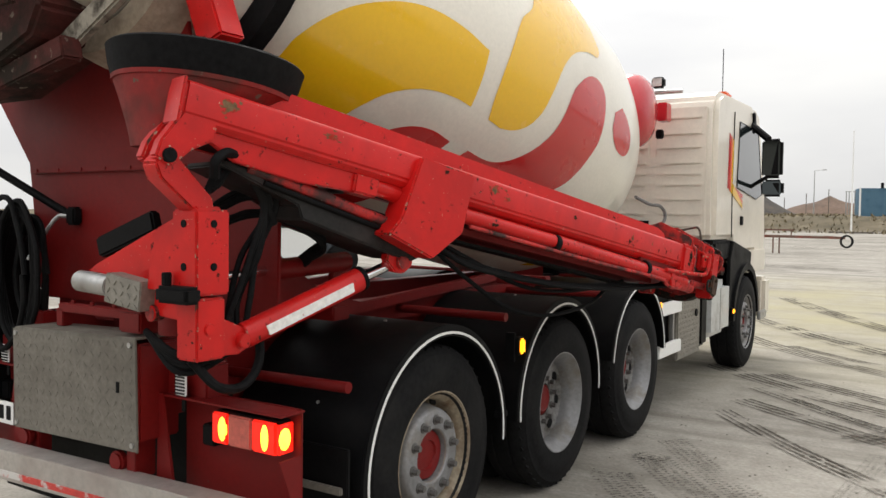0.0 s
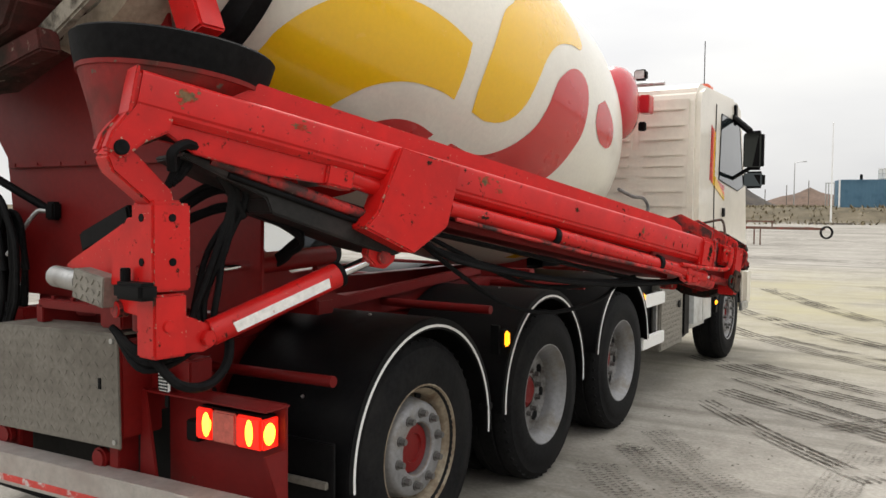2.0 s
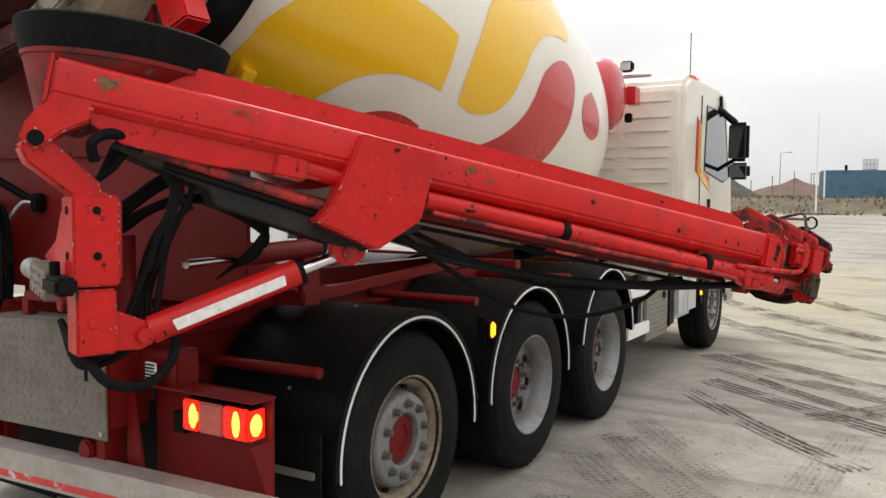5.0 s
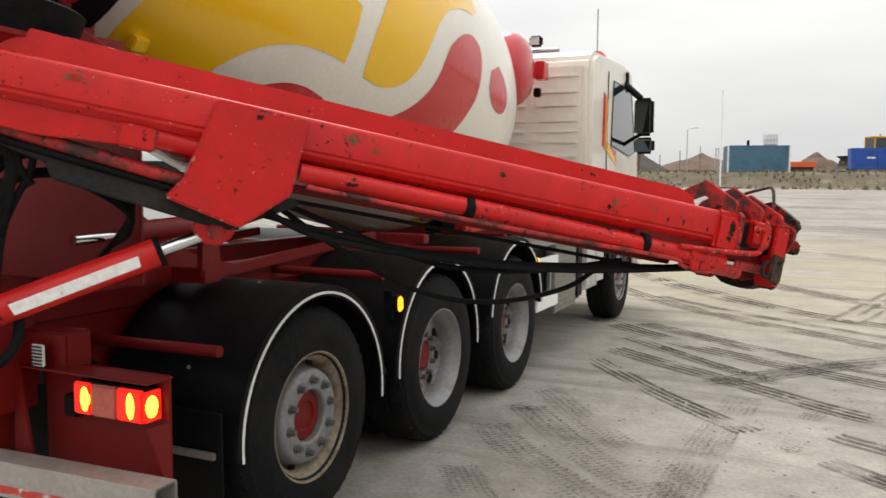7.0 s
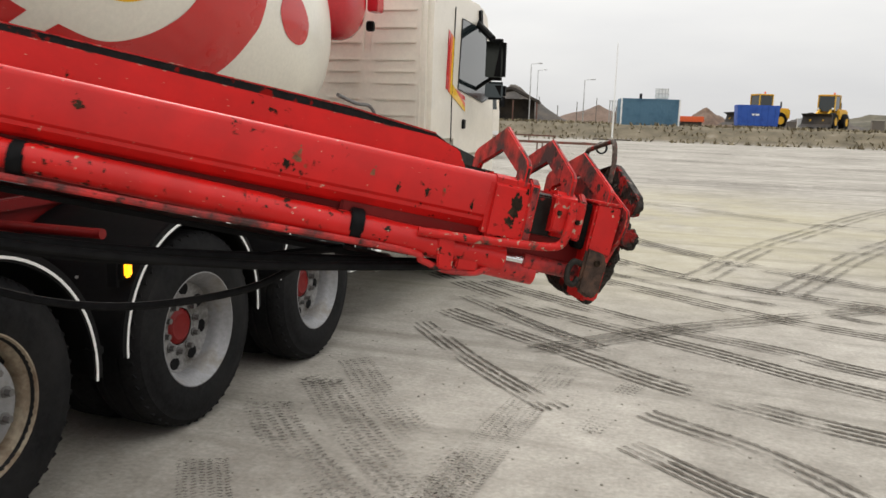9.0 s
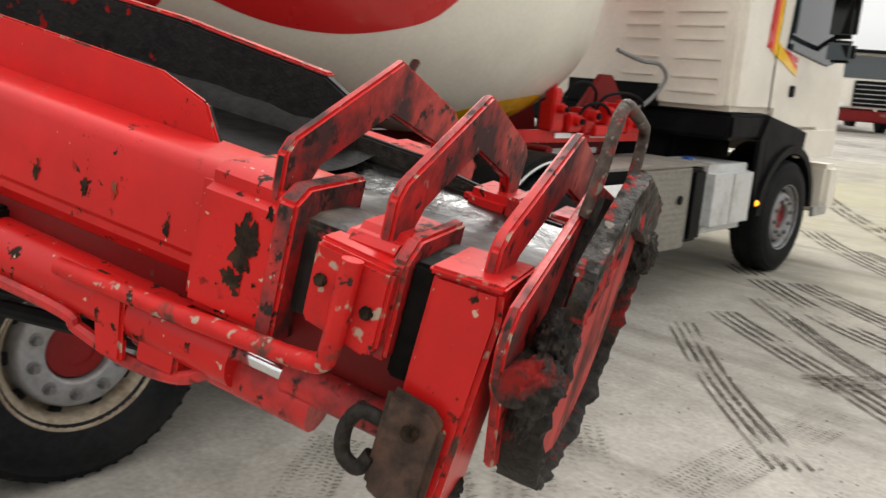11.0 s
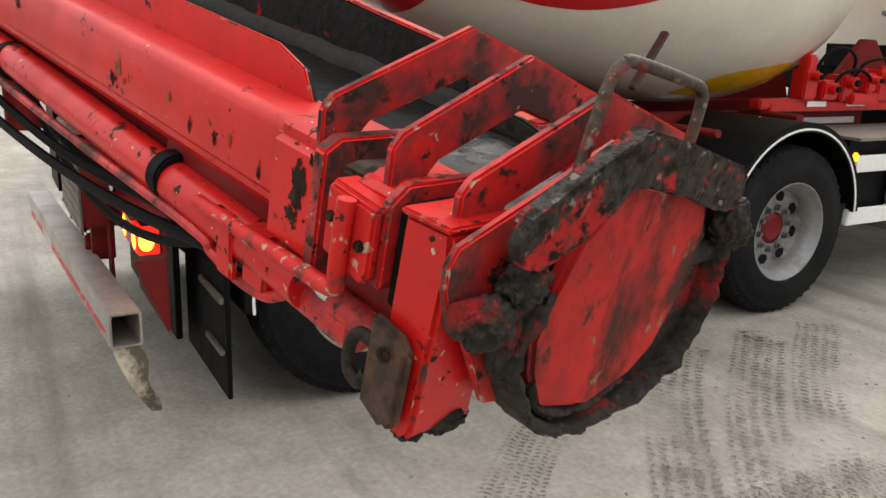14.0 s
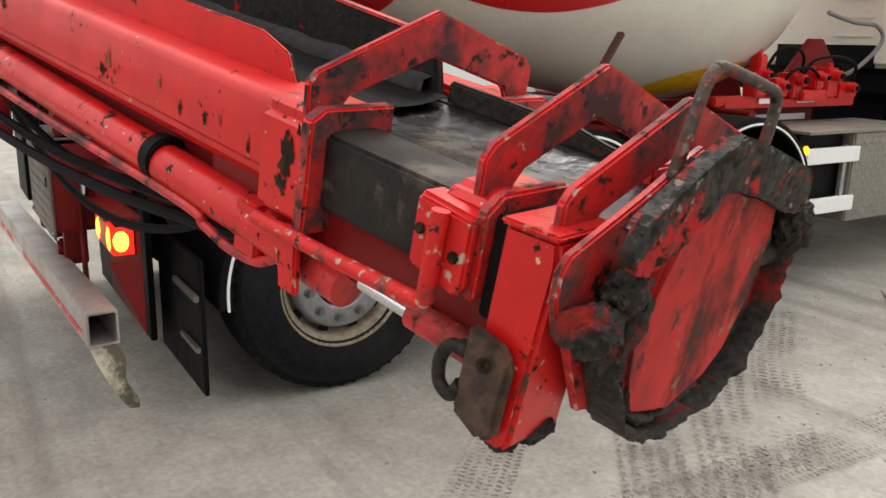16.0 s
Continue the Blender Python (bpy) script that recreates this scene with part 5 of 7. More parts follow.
part("inner_beam", along(mirrored([(-0.014, 0.006), (-0.014, -0.10), (-0.10, -0.10), (-0.10, 0.012), (-0.03, 0.012)], -0.225), 1.2, 1.95), OILY, head, "oily dark inner beam", bevel=0.005)
part("head_trough", along([(-0.025, -0.095), (-0.03, -0.195), (-0.42, -0.195), (-0.42, -0.095)], 1.25, 1.955), RED, head, "trough under the inner beam in shade-darkened red", bevel=0.006)
SMALL = [(0.022, 0.004), (0.022, -0.095), (-0.115, -0.095), (-0.115, 0.026), (-0.004, 0.026)]
for q in (SMALL, mirrored(SMALL, -0.225)):
    part("collar", along(q, 1.800, 1.875), CHIPPED, head, "red collar", bevel=0.011)
    part("collar_lip", along([(x + (0.006 if x > CX else -0.006) * (1 if abs(x) < 0.1 or abs(x) > 0.35 else -1), z + (0.006 if z > 0 else 0.0)) for x, z in q], 1.868, 1.886), WORN, head, bevel=0.004)
part("slide_pad", along([(0.012, 0.012), (0.012, -0.115), (-0.06, -0.115), (-0.06, 0.012)], 1.884, 1.912), BELT, head, "greasy black slide pad", bevel=0.004)
part("collar_plate", prism([(1.792, 0.008), (1.880, 0.002), (1.880, -0.082), (1.868, -0.092), (1.792, -0.078)], 0.014, Matrix.Translation((0.036, 0, 0)) @ SIDE), EDGE, head, "chipped plate", bevel=0.004)
part("plate_top", prism([(1.792, 0.002), (1.880, -0.004), (1.880, 0.006), (1.792, 0.012)], 0.036, Matrix.Translation((0.018, 0, 0)) @ SIDE), CHIPPED, head, bevel=0.003)
for y, z in ((1.806, -0.03), (1.862, -0.045)):
    part("plate_bolt", rod((0.040, y, z), (0.049, y, z), 0.008, 6), BARE, head, "rusty bolt head", bevel=0.002)
arch(head, 1.846, -0.012, -0.43)
LEG = [(1.914, 0.016), (1.985, 0.020), (1.990, -0.01), (1.978, -0.235), (1.966, -0.250), (1.930, -0.250), (1.912, -0.11)]
part("leg", prism(LEG, 0.10, Matrix.Translation((-0.018, 0, 0)) @ SIDE), CHIPPED, head, "red head leg with chipped edges", bevel=0.006)
part("leg_cap", prism([(1.910, 0.014), (1.988, 0.018), (1.988, 0.026), (1.910, 0.022)], 0.108, Matrix.Translation((-0.018, 0, 0)) @ SIDE), CHIPPED, head, bevel=0.003)
part("leg", prism(LEG, 0.10, Matrix.Translation((2 * CX + 0.018, 0, 0)) @ SIDE), WORN, head, "worn red head leg", bevel=0.006)
foot = part("foot_plate", prism([(1.905, -0.105), (1.955, -0.112), (1.972, -0.128), (1.968, -0.225), (1.945, -0.240), (1.902, -0.222)], 0.018, Matrix.Translation((0.043, 0, 0)) @ SIDE), material("rusty_brown_steel", (0.055, 0.034, 0.025), 0.7, spec=0.25, grain=0.3, stain=(0.11, 0.055, 0.035), stain_scale=20, bump=0.5), head, "rusty brown foot plate", bevel=0.007)
part("foot_bolt", rod((0.050, 1.940, -0.140), (0.060, 1.940, -0.140), 0.010, 6), BARE, foot, bevel=0.002)
part("hook_eye", tube([(0.036, 1.905, -0.150), (0.040, 1.880, -0.148), (0.042, 1.868, -0.170), (0.042, 1.872, -0.200), (0.042, 1.892, -0.208), (0.040, 1.902, -0.188)], 0.0085, 10), CRUST, head, "crusted steel hook", sharp=60)
part("bent_bar", tube([(0.018, 1.45, -0.150), (0.024, 1.60, -0.142), (0.032, 1.74, -0.130), (0.038, 1.80, -0.123), (0.044, 1.828, -0.112), (0.050, 1.836, -0.085), (0.052, 1.838, -0.040), (0.050, 1.838, 0.004)], 0.0115, 12), EDGE, head, "bent red bar")
part("bar_bracket", prism([(1.50, -0.135), (1.55, -0.135), (1.56, -0.235), (1.52, -0.235)], 0.014, Matrix.Translation((0.014, 0, 0)) @ SIDE), CHIPPED, head, bevel=0.004)
part("push_rod", rod((-0.02, 1.66, -0.176), (-0.02, 1.95, -0.180), 0.013, 16), CHROME, head, "chromed rod")
part("rod_sleeve", rod((-0.02, 1.76, -0.178), (-0.02, 1.95, -0.182), 0.021, 16), WORN, head)
arch(head, 1.960, -0.026, -0.46)

# end of the head: inner plate, crusted skirt, red end plate and a bent flange over it
BACKPL = [(0.010, -0.095), (0.036, -0.070), (0.050, -0.032), (0.051, -0.005), (0.040, 0.014), (-0.072, 0.058), (-0.154, 0.094), (-0.190, 0.108), (-0.46, 0.045), (2 * CX - 0.03, -0.02), (2 * CX + 0.02, -0.20), (CX, -0.24), (-0.05, -0.20)]
part("back_plate", along(BACKPL, 1.996, 2.008), WORN, head, "worn red inner end plate", bevel=0.003)
PLATE = material("streaky_worn_red_plate", (0.38, 0.011, 0.0095), 0.5, spec=0.2, grain=0.2, grain_scale=8, stain=(0.060, 0.022, 0.017), stain_scale=6.0, stain_at=(0.46, 0.60),
                 chip=(0.05, 0.035, 0.028), chip_scale=14, chip_at=(0.60, 0.66), fleck=(0.24, 0.13, 0.08), fleck_scale=22, fleck_at=(0.68, 0.73), bump=0.4, bump_scale=30, stretch=(1.7, 1.7, 1.0))
RIM_LINE = [(-0.452, 0.01), (-0.470, -0.06), (-0.478, -0.145), (-0.445, -0.215), (-0.360, -0.262), (-0.216, -0.272), (-0.136, -0.250), (-0.085, -0.215), (-0.045, -0.15), (-0.040, -0.10), (-0.075, -0.04)]
REDP = [(-0.195, 0.072), (-0.118, 0.010), (-0.088, -0.05), (-0.070, -0.105), (-0.080, -0.150), (-0.108, -0.205), (-0.215, -0.238), (-0.305, -0.216), (-0.348, -0.186), (-0.382, -0.117), (-0.395, -0.016), (-0.38, 0.03)]
part("end_wall", along([(-0.16, 0.10)] + [(x * 0.985 - 0.003, z * 0.97) for x, z in RIM_LINE[::-1]] + [(-0.44, 0.05)], 2.006, 2.020), CRUST, head, "dark crusted end wall")
part("front_plate", along(REDP, 2.018, 2.043), PLATE, head, "streaky worn red end plate", bevel=0.006)


def crusted(bm, amount, seed, sideways=0.4):
    """Roughens a cut-up plate like a crust of set concrete."""
    for v in bm.verts:
        q = v.co
        n1, n2 = noise.noise((q.x * 38 + seed, q.y * 38, q.z * 38)), noise.noise((q.x * 110, q.y * 110 + seed, q.z * 110))
        n3 = noise.noise((q.x * 45, q.y * 45, q.z * 45 + seed + 9))
        v.co = q + Vector((n3 * amount * sideways, (n1 + 0.6 * n2) * amount, (n1 - n2) * amount * sideways))
    return bm


def cut_plate(poly, y0, y1, step=0.009):
    bm = along(poly, y0, y1)
    bmesh.ops.triangulate(bm, faces=bm.faces[:])
    for axis, lo, hi in ((0, min(p[0] for p in poly), max(p[0] for p in poly)), (2, min(p[1] for p in poly), max(p[1] for p in poly))):
        no = Vector((axis == 0, 0, axis == 2))
        for k in range(1, int((hi - lo) / step) + 1):
            bmesh.ops.bisect_plane(bm, geom=bm.verts[:] + bm.edges[:] + bm.faces[:], plane_co=no * (lo + k * step), plane_no=no)
    return bm


FLANGE = [(0.000, 0.006), (0.012, 0.030), (0.002, 0.052), (-0.074, 0.091), (-0.160, 0.133), (-0.176, 0.134), (-0.271, 0.112), (-0.425, 0.070), (-0.436, 0.060), (-0.440, 0.012), (-0.398, 0.016), (-0.356, 0.024), (-0.304, 0.044), (-0.196, 0.071), (-0.162, 0.067), (-0.092, 0.021), (-0.039, -0.002)]
FLANGEM = material("concrete_spattered_flange", (0.022, 0.017, 0.013), 0.6, grain=0.5, grain_scale=70, stain=(0.36, 0.014, 0.012), stain_scale=14, stain_at=(0.53, 0.58),
                   chip=(0.018, 0.015, 0.012), chip_scale=50, chip_at=(0.50, 0.60), fleck=(0.17, 0.14, 0.115), fleck_scale=60, fleck_at=(0.66, 0.72), spec=0.25, bump=1.0, bump_scale=55)
part("rim_flange", crusted(cut_plate(FLANGE, 2.040, 2.058), 0.0040, 3), FLANGEM, head, "flange under dark set concrete", sharp=50)
part("flange_return", along([(0.004, 0.050), (-0.074, 0.090), (-0.160, 0.132), (-0.170, 0.138), (-0.078, 0.097), (0.000, 0.058)], 2.036, 2.058), FLANGEM, head, "worn edge of the flange", bevel=0.003)
part("flange_return", along([(-0.170, 0.130), (-0.271, 0.108), (-0.428, 0.066), (-0.430, 0.073), (-0.271, 0.116), (-0.172, 0.138)], 2.034, 2.058), FLANGEM, head, bevel=0.003)


def skirt(line, y0, y1, thick, seed):
    """A curved wall along a line of (x, z) places, thick with set concrete."""
    pts = smooth_path([(x, 0, z) for x, z in line], 16)
    bm = bmesh.new()
    prev = None
    for i, p in enumerate(pts):
        t = (pts[min(i + 1, len(pts) - 1)] - pts[max(i - 1, 0)]).normalized()
        nrm = Vector((-t.z, 0, t.x))
        w = thick * (1 + 0.5 * noise.noise((p.x * 20 + seed, p.z * 20, 1)))
        lip = y1 + 0.010 * noise.noise((p.x * 24, p.z * 24, seed)) + 0.005 * noise.noise((p.x * 70, p.z * 70, seed))
        ring = [(0, y0), (0, (y0 + lip) / 2), (0, lip), (0.45, lip + 0.004), (0.9, lip - 0.002), (1, (y0 + lip) / 2), (1, y0)]
        row = [bm.verts.new(p + nrm * w * a * (1 + 0.3 * noise.noise((p.x * 60 + k, p.z * 60, seed))) + Vector((0, y, 0))) for k, (a, y) in enumerate(ring)]
        if prev:
            for k in range(len(row)):
                bm.faces.new((prev[k], prev[(k + 1) % len(row)], row[(k + 1) % len(row)], row[k]))
        else:
            bm.faces.new(row)
        prev = row
    bm.faces.new(prev)
    return part("plate_skirt", crusted(bm, 0.003, seed, 0.8), CRUST, head, "skirt of the end plate under dark concrete", sharp=60)


skirt(RIM_LINE, 2.004, 2.050, 0.016, 4)
skirt([(-0.400, 0.0), (-0.412, -0.06), (-0.400, -0.12), (-0.370, -0.175)], 2.015, 2.036, 0.030, 11)
skirt([(-0.30, -0.225), (-0.215, -0.246), (-0.12, -0.222), (-0.085, -0.17)], 2.015, 2.040, 0.014, 17)


def lump(c, r, seed, name="bearing_lump", label="roller bearing under a concrete crust"):
    bm = bmesh.new()
    bmesh.ops.create_icosphere(bm, subdivisions=5, radius=1.0)
    for v in bm.verts:
        q = v.co.normalized()
        v.co = Vector(c) + Vector((q.x * r[0], q.y * r[1], q.z * r[2])) * (1 + 0.22 * noise.noise(q * 2.5 + Vector((seed, 0, 0))) + 0.12 * noise.noise(q * 7 + Vector((0, seed, 0))) + 0.07 * noise.noise(q * 19))
    return part(name, bm, CRUST, head, label, sharp=80)


lump((0.010, 2.036, -0.062), (0.032, 0.026, 0.029), 1)
lump((-0.040, 2.034, -0.028), (0.034, 0.022, 0.028), 4)
lump((-0.042, 2.026, -0.105), (0.024, 0.016, 0.048), 12)
lump((-0.455, 2.045, -0.010), (0.030, 0.026, 0.034), 7)
lump((-0.492, 2.045, -0.035), (0.022, 0.020, 0.022), 9)
lump((-0.035, 1.962, -0.238), (0.036, 0.022, 0.020), 21, "concrete_lump", "set concrete under the leg")
lump((0.012, 1.955, -0.246), (0.018, 0.018, 0.012), 23, "concrete_lump", "set concrete under the leg")
part("bearing_shaft", rod((0.040, 2.020, -0.062), (-0.50, 2.020, -0.062), 0.020, 16), CRUST, head)
part("head_roller", rod((CX + 0.15, 1.975, -0.050), (CX - 0.15, 1.975, -0.050), 0.034, 24), BELT, head, "dirty head roller", bevel=0.004)
hb = bmesh.new()
rows = []
for k in range(40):
    y = 1.30 + k * 0.69 / 39
    rows.append([hb.verts.new((CX + x, y, -0.004 + 0.8 * x * x + 0.004 * noise.noise((x * 9, y * 9, 3)) + 0.002 * noise.noise((x * 40, y * 30, 5)))) for x in np.linspace(-0.125, 0.125, 19)])
for a, b in zip(rows, rows[1:]):
    for i in range(18):
        hb.faces.new((a[i], a[i + 1], b[i + 1], b[i]))
part("head_belt", hb, material("wet_shiny_belt", (0.008, 0.007, 0.006), 0.27, spec=0.6, grain=0.3, stain=(0.020, 0.016, 0.012), stain_scale=7, stain_at=(0.5, 0.72), chip=(0.07, 0.06, 0.05), chip_scale=30, chip_at=(0.66, 0.72), bump=0.7, bump_scale=30), head, "wet dirty belt")
part("head_sideboard", prism([(1.45, -0.02), (1.45, 0.048), (1.72, 0.042), (1.78, 0.03), (1.95, 0.012), (1.95, -0.03)], 0.016, Matrix.Translation((-0.368, 0, 0)) @ SIDE), CRUST, head, "dirty black inner sideboard", bevel=0.004)
part("grab_bar", tube([(-0.124, 2.010, 0.080), (-0.128, 2.012, 0.130), (-0.142, 2.010, 0.180), (-0.158, 2.010, 0.197), (-0.180, 2.012, 0.199), (-0.300, 2.016, 0.176), (-0.330, 2.016, 0.165), (-0.334, 2.018, 0.140), (-0.320, 2.022, 0.060)], 0.0075, 12), RUSTBAR, head, "bent rusty steel grab bar")

# ---- swinging mast under the conveyor's tail ----
mast = thing("slewing_mast", "red slewing mast with hydraulic cylinder at the truck's rear corner", "mast")
mx = 1.02
part("upper_arm", prism([(-1.41, 1.80), (-1.35, 1.86), (-1.29, 1.80), (-1.17, 1.69), (-1.16, 1.64), (-1.25, 1.64), (-1.39, 1.75)], 0.08, Matrix.Translation((mx, 0, 0)) @ SIDE), BOOM, mast, "red hinge arm", bevel=0.008)
part("arm_collar", box((mx, -1.2, 1.645), (0.11, 0.11, 0.03)), BOOM, mast, bevel=0.006)
post = part("post", box((mx, -1.19, 1.50), (0.13, 0.15, 0.30)), BOOM, mast, "red square post with bolt holes", bevel=0.008)
for z in (1.60, 1.45):
    part("bolt_hole", rod((mx + 0.064, -1.19, z), (mx + 0.068, -1.19, z), 0.014, 14), RUBBER, post)
    part("bolt_hole", rod((mx, -1.263, z), (mx, -1.268, z), 0.014, 14), RUBBER, post)
part("gusset", prism([(-0.17, 1.36), (0.0, 1.36), (0.0, 1.60), (-0.06, 1.60), (-0.14, 1.48)], 0.03, Matrix.Translation((mx - 0.05, -1.24, 0)) @ BACK), BOOM, mast, "red gusset plate", bevel=0.004)
part("foot", box((mx, -1.19, 1.23), (0.11, 0.13, 0.22)), BOOM, mast, "red mast foot", bevel=0.008)
part("foot_lug", prism([(-1.14, 1.27), (-1.0, 1.21), (-0.99, 1.14), (-1.04, 1.12), (-1.25, 1.13), (-1.25, 1.20)], 0.06, Matrix.Translation((mx, 0, 0)) @ SIDE), BOOM, mast, "red lug", bevel=0.006)
part("lug_pin", rod((mx - 0.05, -1.03, 1.17), (mx + 0.055, -1.03, 1.17), 0.028, 20), BOOM, mast, bevel=0.003)
part("foot_pin", rod((mx + 0.03, -1.2, 1.23), (mx + 0.062, -1.2, 1.23), 0.022, 20), BOOM, mast, bevel=0.003)
CP0, CP1 = Vector((1.02, -1.03, 1.17)), Vector((1.216, -0.312, 1.442))
CM = CP0.lerp(CP1, 0.755)
barrel = part("cylinder_barrel", rod(CP0.lerp(CP1, 0.04), CM, 0.05, 28), BOOM, mast, "red hydraulic cylinder", bevel=0.004)
part("cylinder_head", rod(CM - (CP1 - CP0) * 0.012, CM + (CP1 - CP0) * 0.012, 0.053, 28), RUBBER, mast)
part("piston_rod", rod(CM, CP1, 0.022, 20), CHROME, mast, "chromed piston rod")
cd = (CP1 - CP0).normalized()
cs = cd.cross(Vector((0, 0, 1))).normalized()
cu = cs.cross(cd)
cmat = Matrix((cd, cu, cs)).transposed().to_4x4()
cmat.translation = CP0.lerp(CP1, 0.41) + cs * 0.047
part("white_sticker", prism([(-0.21, -0.028), (0.20, -0.024), (0.205, 0.014), (-0.215, 0.012)], 0.012, cmat), DIRTYWHITE, barrel, "chipped white strip on the cylinder", bevel=0.002)
part("slew_arm", prism([(0.30, 1.40), (0.80, 1.33), (0.97, 1.36), (0.97, 1.64), (0.84, 1.62), (0.36, 1.43)], 0.10, Matrix.Translation((0, -1.12, 0)) @ BACK), BOOM, mast, "red slewing arm", bevel=0.01)
part("slew_drum", rod((0.62, -0.98, 1.15), (0.62, -0.98, 1.50), 0.07, 24), RED, mast, bevel=0.004)
part("gusset", prism([(0.72, 1.27), (0.97, 1.25), (0.97, 1.50), (0.90, 1.52), (0.76, 1.38)], 0.02, Matrix.Translation((0, -1.21, 0)) @ BACK), BOOM, mast, "red gusset plate", bevel=0.004)
part("gusset_pin", rod((0.80, -1.24, 1.27), (0.80, -1.19, 1.27), 0.03, 20), WORN, mast, bevel=0.004)
part("stop_roller", rod((0.34, -1.22, 1.365), (0.55, -1.22, 1.355), 0.042, 24), STEEL, mast, "grey steel roller", bevel=0.004)
part("step_plate", box((0.70, -1.25, 1.345), (0.21, 0.07, 0.11), pose(0, 0, 0, 0, 7)), ALU, mast, "aluminium tread bracket", bevel=0.004)
bm = bmesh.new()
for i in range(5):
    for k in range(3):
        bmesh.ops.create_cube(bm, size=1.0, matrix=pose(0.62 + i * 0.04, -1.287, 1.315 + k * 0.034 - 0.005 * i, 0, 45 if (i + k) % 2 else -45) @ Matrix.Diagonal((0.006, 0.004, 0.022, 1)))
part("tread_pattern", bm, ALU, mast, kind="stuff", label="raised tread bars of the step")
part("stop_block", box((1.02, -1.29, 1.355), (0.17, 0.07, 0.06)), PLASTIC, mast, "dark rubber stop", bevel=0.012)
part("stop_bolt", rod((0.96, -1.29, 1.38), (0.96, -1.29, 1.43), 0.018, 8), PLASTIC, mast, bevel=0.003)
part("black_pocket", box((0.31, -0.98, 1.545), (0.40, 0.05, 0.09), pose(0, 0, 0, 0, -18)), PLASTIC, mast, "black pocket", bevel=0.01)
for x, z in ((0.90, 1.60), (0.85, 1.58)):
    part("bolt", rod((x, -1.175, z), (x, -1.195, z), 0.017, 6), PLASTIC, mast)
hr = random.Random(5)
for k in range(5):
    o, q = 0.02 * k, hr.uniform
    part("hydraulic_hose", tube([(1.0 + o * 0.3, -1.16 + o * 0.4, 1.70 + o * 0.4), (1.02 + o * 0.3, -1.08 + o * 0.6, 1.83 + q(-0.02, 0.03)), (1.05, -0.98 + o + q(-0.02, 0.02), 1.80 - o), (1.05, -0.94 + o + q(-0.03, 0.03), 1.66),
                                 (1.02 + q(-0.03, 0.03), -1.0 + o + q(-0.03, 0.03), 1.48), (1.0 + q(-0.03, 0.03), -1.05 + o, 1.30), (1.0, -1.1 + o + q(-0.02, 0.02), 1.13), (0.92, -1.2, 1.08 + q(-0.03, 0.05)), (0.75, -1.22, 1.2)], 0.0125), RUBBER, mast, "black hydraulic hose")
for k in range(6):
    o, q = 0.02 * k, hr.uniform
    part("hydraulic_hose", tube([(0.75, -1.0, 1.52 + o), (0.88, -0.85, 1.62 + o + q(-0.02, 0.03)), (0.97, -0.68 + q(-0.03, 0.03), 1.60 + o), (1.03, -0.56, 1.52 + o * 0.7 + q(-0.03, 0.02)), (0.90, -0.52, 1.46 + q(-0.03, 0.03)), (0.72, -0.55, 1.36), (0.55, -0.6, 1.25)], 0.0115), RUBBER, mast, "black hydraulic hose")
part("hydraulic_hose", tube([(1.10, -1.2, 1.76), (1.12, -1.21, 1.82), (1.11, -1.14, 1.85), (1.07, -1.04, 1.81), (1.05, -0.94, 1.72), (1.04, -0.86, 1.60)], 0.018), RUBBER, mast, "black hydraulic hose")
part("hose_loop", tube([(1.0, -1.22, 1.12), (1.06, -1.15, 1.02), (1.05, -1.02, 1.0), (1.03, -0.92, 1.08), (1.0, -0.9, 1.25)], 0.018), RUBBER, mast, "black hose loop")


# ---- the distance ----
def tree_free_heap(name, cx, cy, rx, ry, h, mat, seed, label):
    bm = bmesh.new()
    z0 = ground_height(cx, cy) - 0.3
    n = 26
    grid = []
    for j in range(n + 1):
        row = []
        for i in range(n + 1):
            u, v = i / n * 2 - 1, j / n * 2 - 1
            r = math.hypot(u, v)
            hh = 0.72 * h * max(0.0, math.sqrt((1 - min(r, 1.0)) ** 2 + 0.012) - 0.11) * (1 + 0.35 * noise.noise((u * 3 + seed, v * 3, seed)) + 0.08 * noise.noise((u * 12, v * 12, seed)))
            row.append(bm.verts.new((cx + u * rx, cy + v * ry, z0 + hh)))
        grid.append(row)
    for a, b in zip(grid, grid[1:]):
        for i in range(n):
            bm.faces.new((a[i], a[i + 1], b[i + 1], b[i]))
    ob = part(name, bm, mat, sharp=80)
    return tagged(ob, label, "heap", "heaps")


BROWN = material("brown_gravel", (0.135, 0.085, 0.058), 0.95, grain=0.2, grain_scale=2, stain=(0.09, 0.06, 0.045), stain_scale=0.3, bump=0.8, bump_scale=3)
DARKSOIL = material("dark_soil", (0.05, 0.043, 0.038), 0.95, grain=0.2, grain_scale=2, stain=(0.10, 0.08, 0.06), stain_scale=0.3, bump=0.8, bump_scale=3)
OLIVE = material("overgrown_soil", (0.10, 0.088, 0.06), 0.95, grain=0.2, grain_scale=1, stain=(0.06, 0.055, 0.04), stain_scale=0.2, bump=0.8, bump_scale=3)
BLUEC = material("blue_container_paint", (0.075, 0.17, 0.25), 0.55, stain=(0.05, 0.12, 0.19), stain_scale=0.8, bump=0.05)
BLUES = material("bright_blue_paint", (0.02, 0.09, 0.42), 0.5, stain=(0.015, 0.06, 0.3), stain_scale=1.0, bump=0.05)
LOADER = material("loader_yellow_paint", (0.75, 0.42, 0.02), 0.45, stain=(0.5, 0.28, 0.03), stain_scale=1.2, bump=0.05)
DARKCAR = material("dark_car_paint", (0.035, 0.042, 0.052), 0.25, grain=0.05, bump=0, coat=0.5)
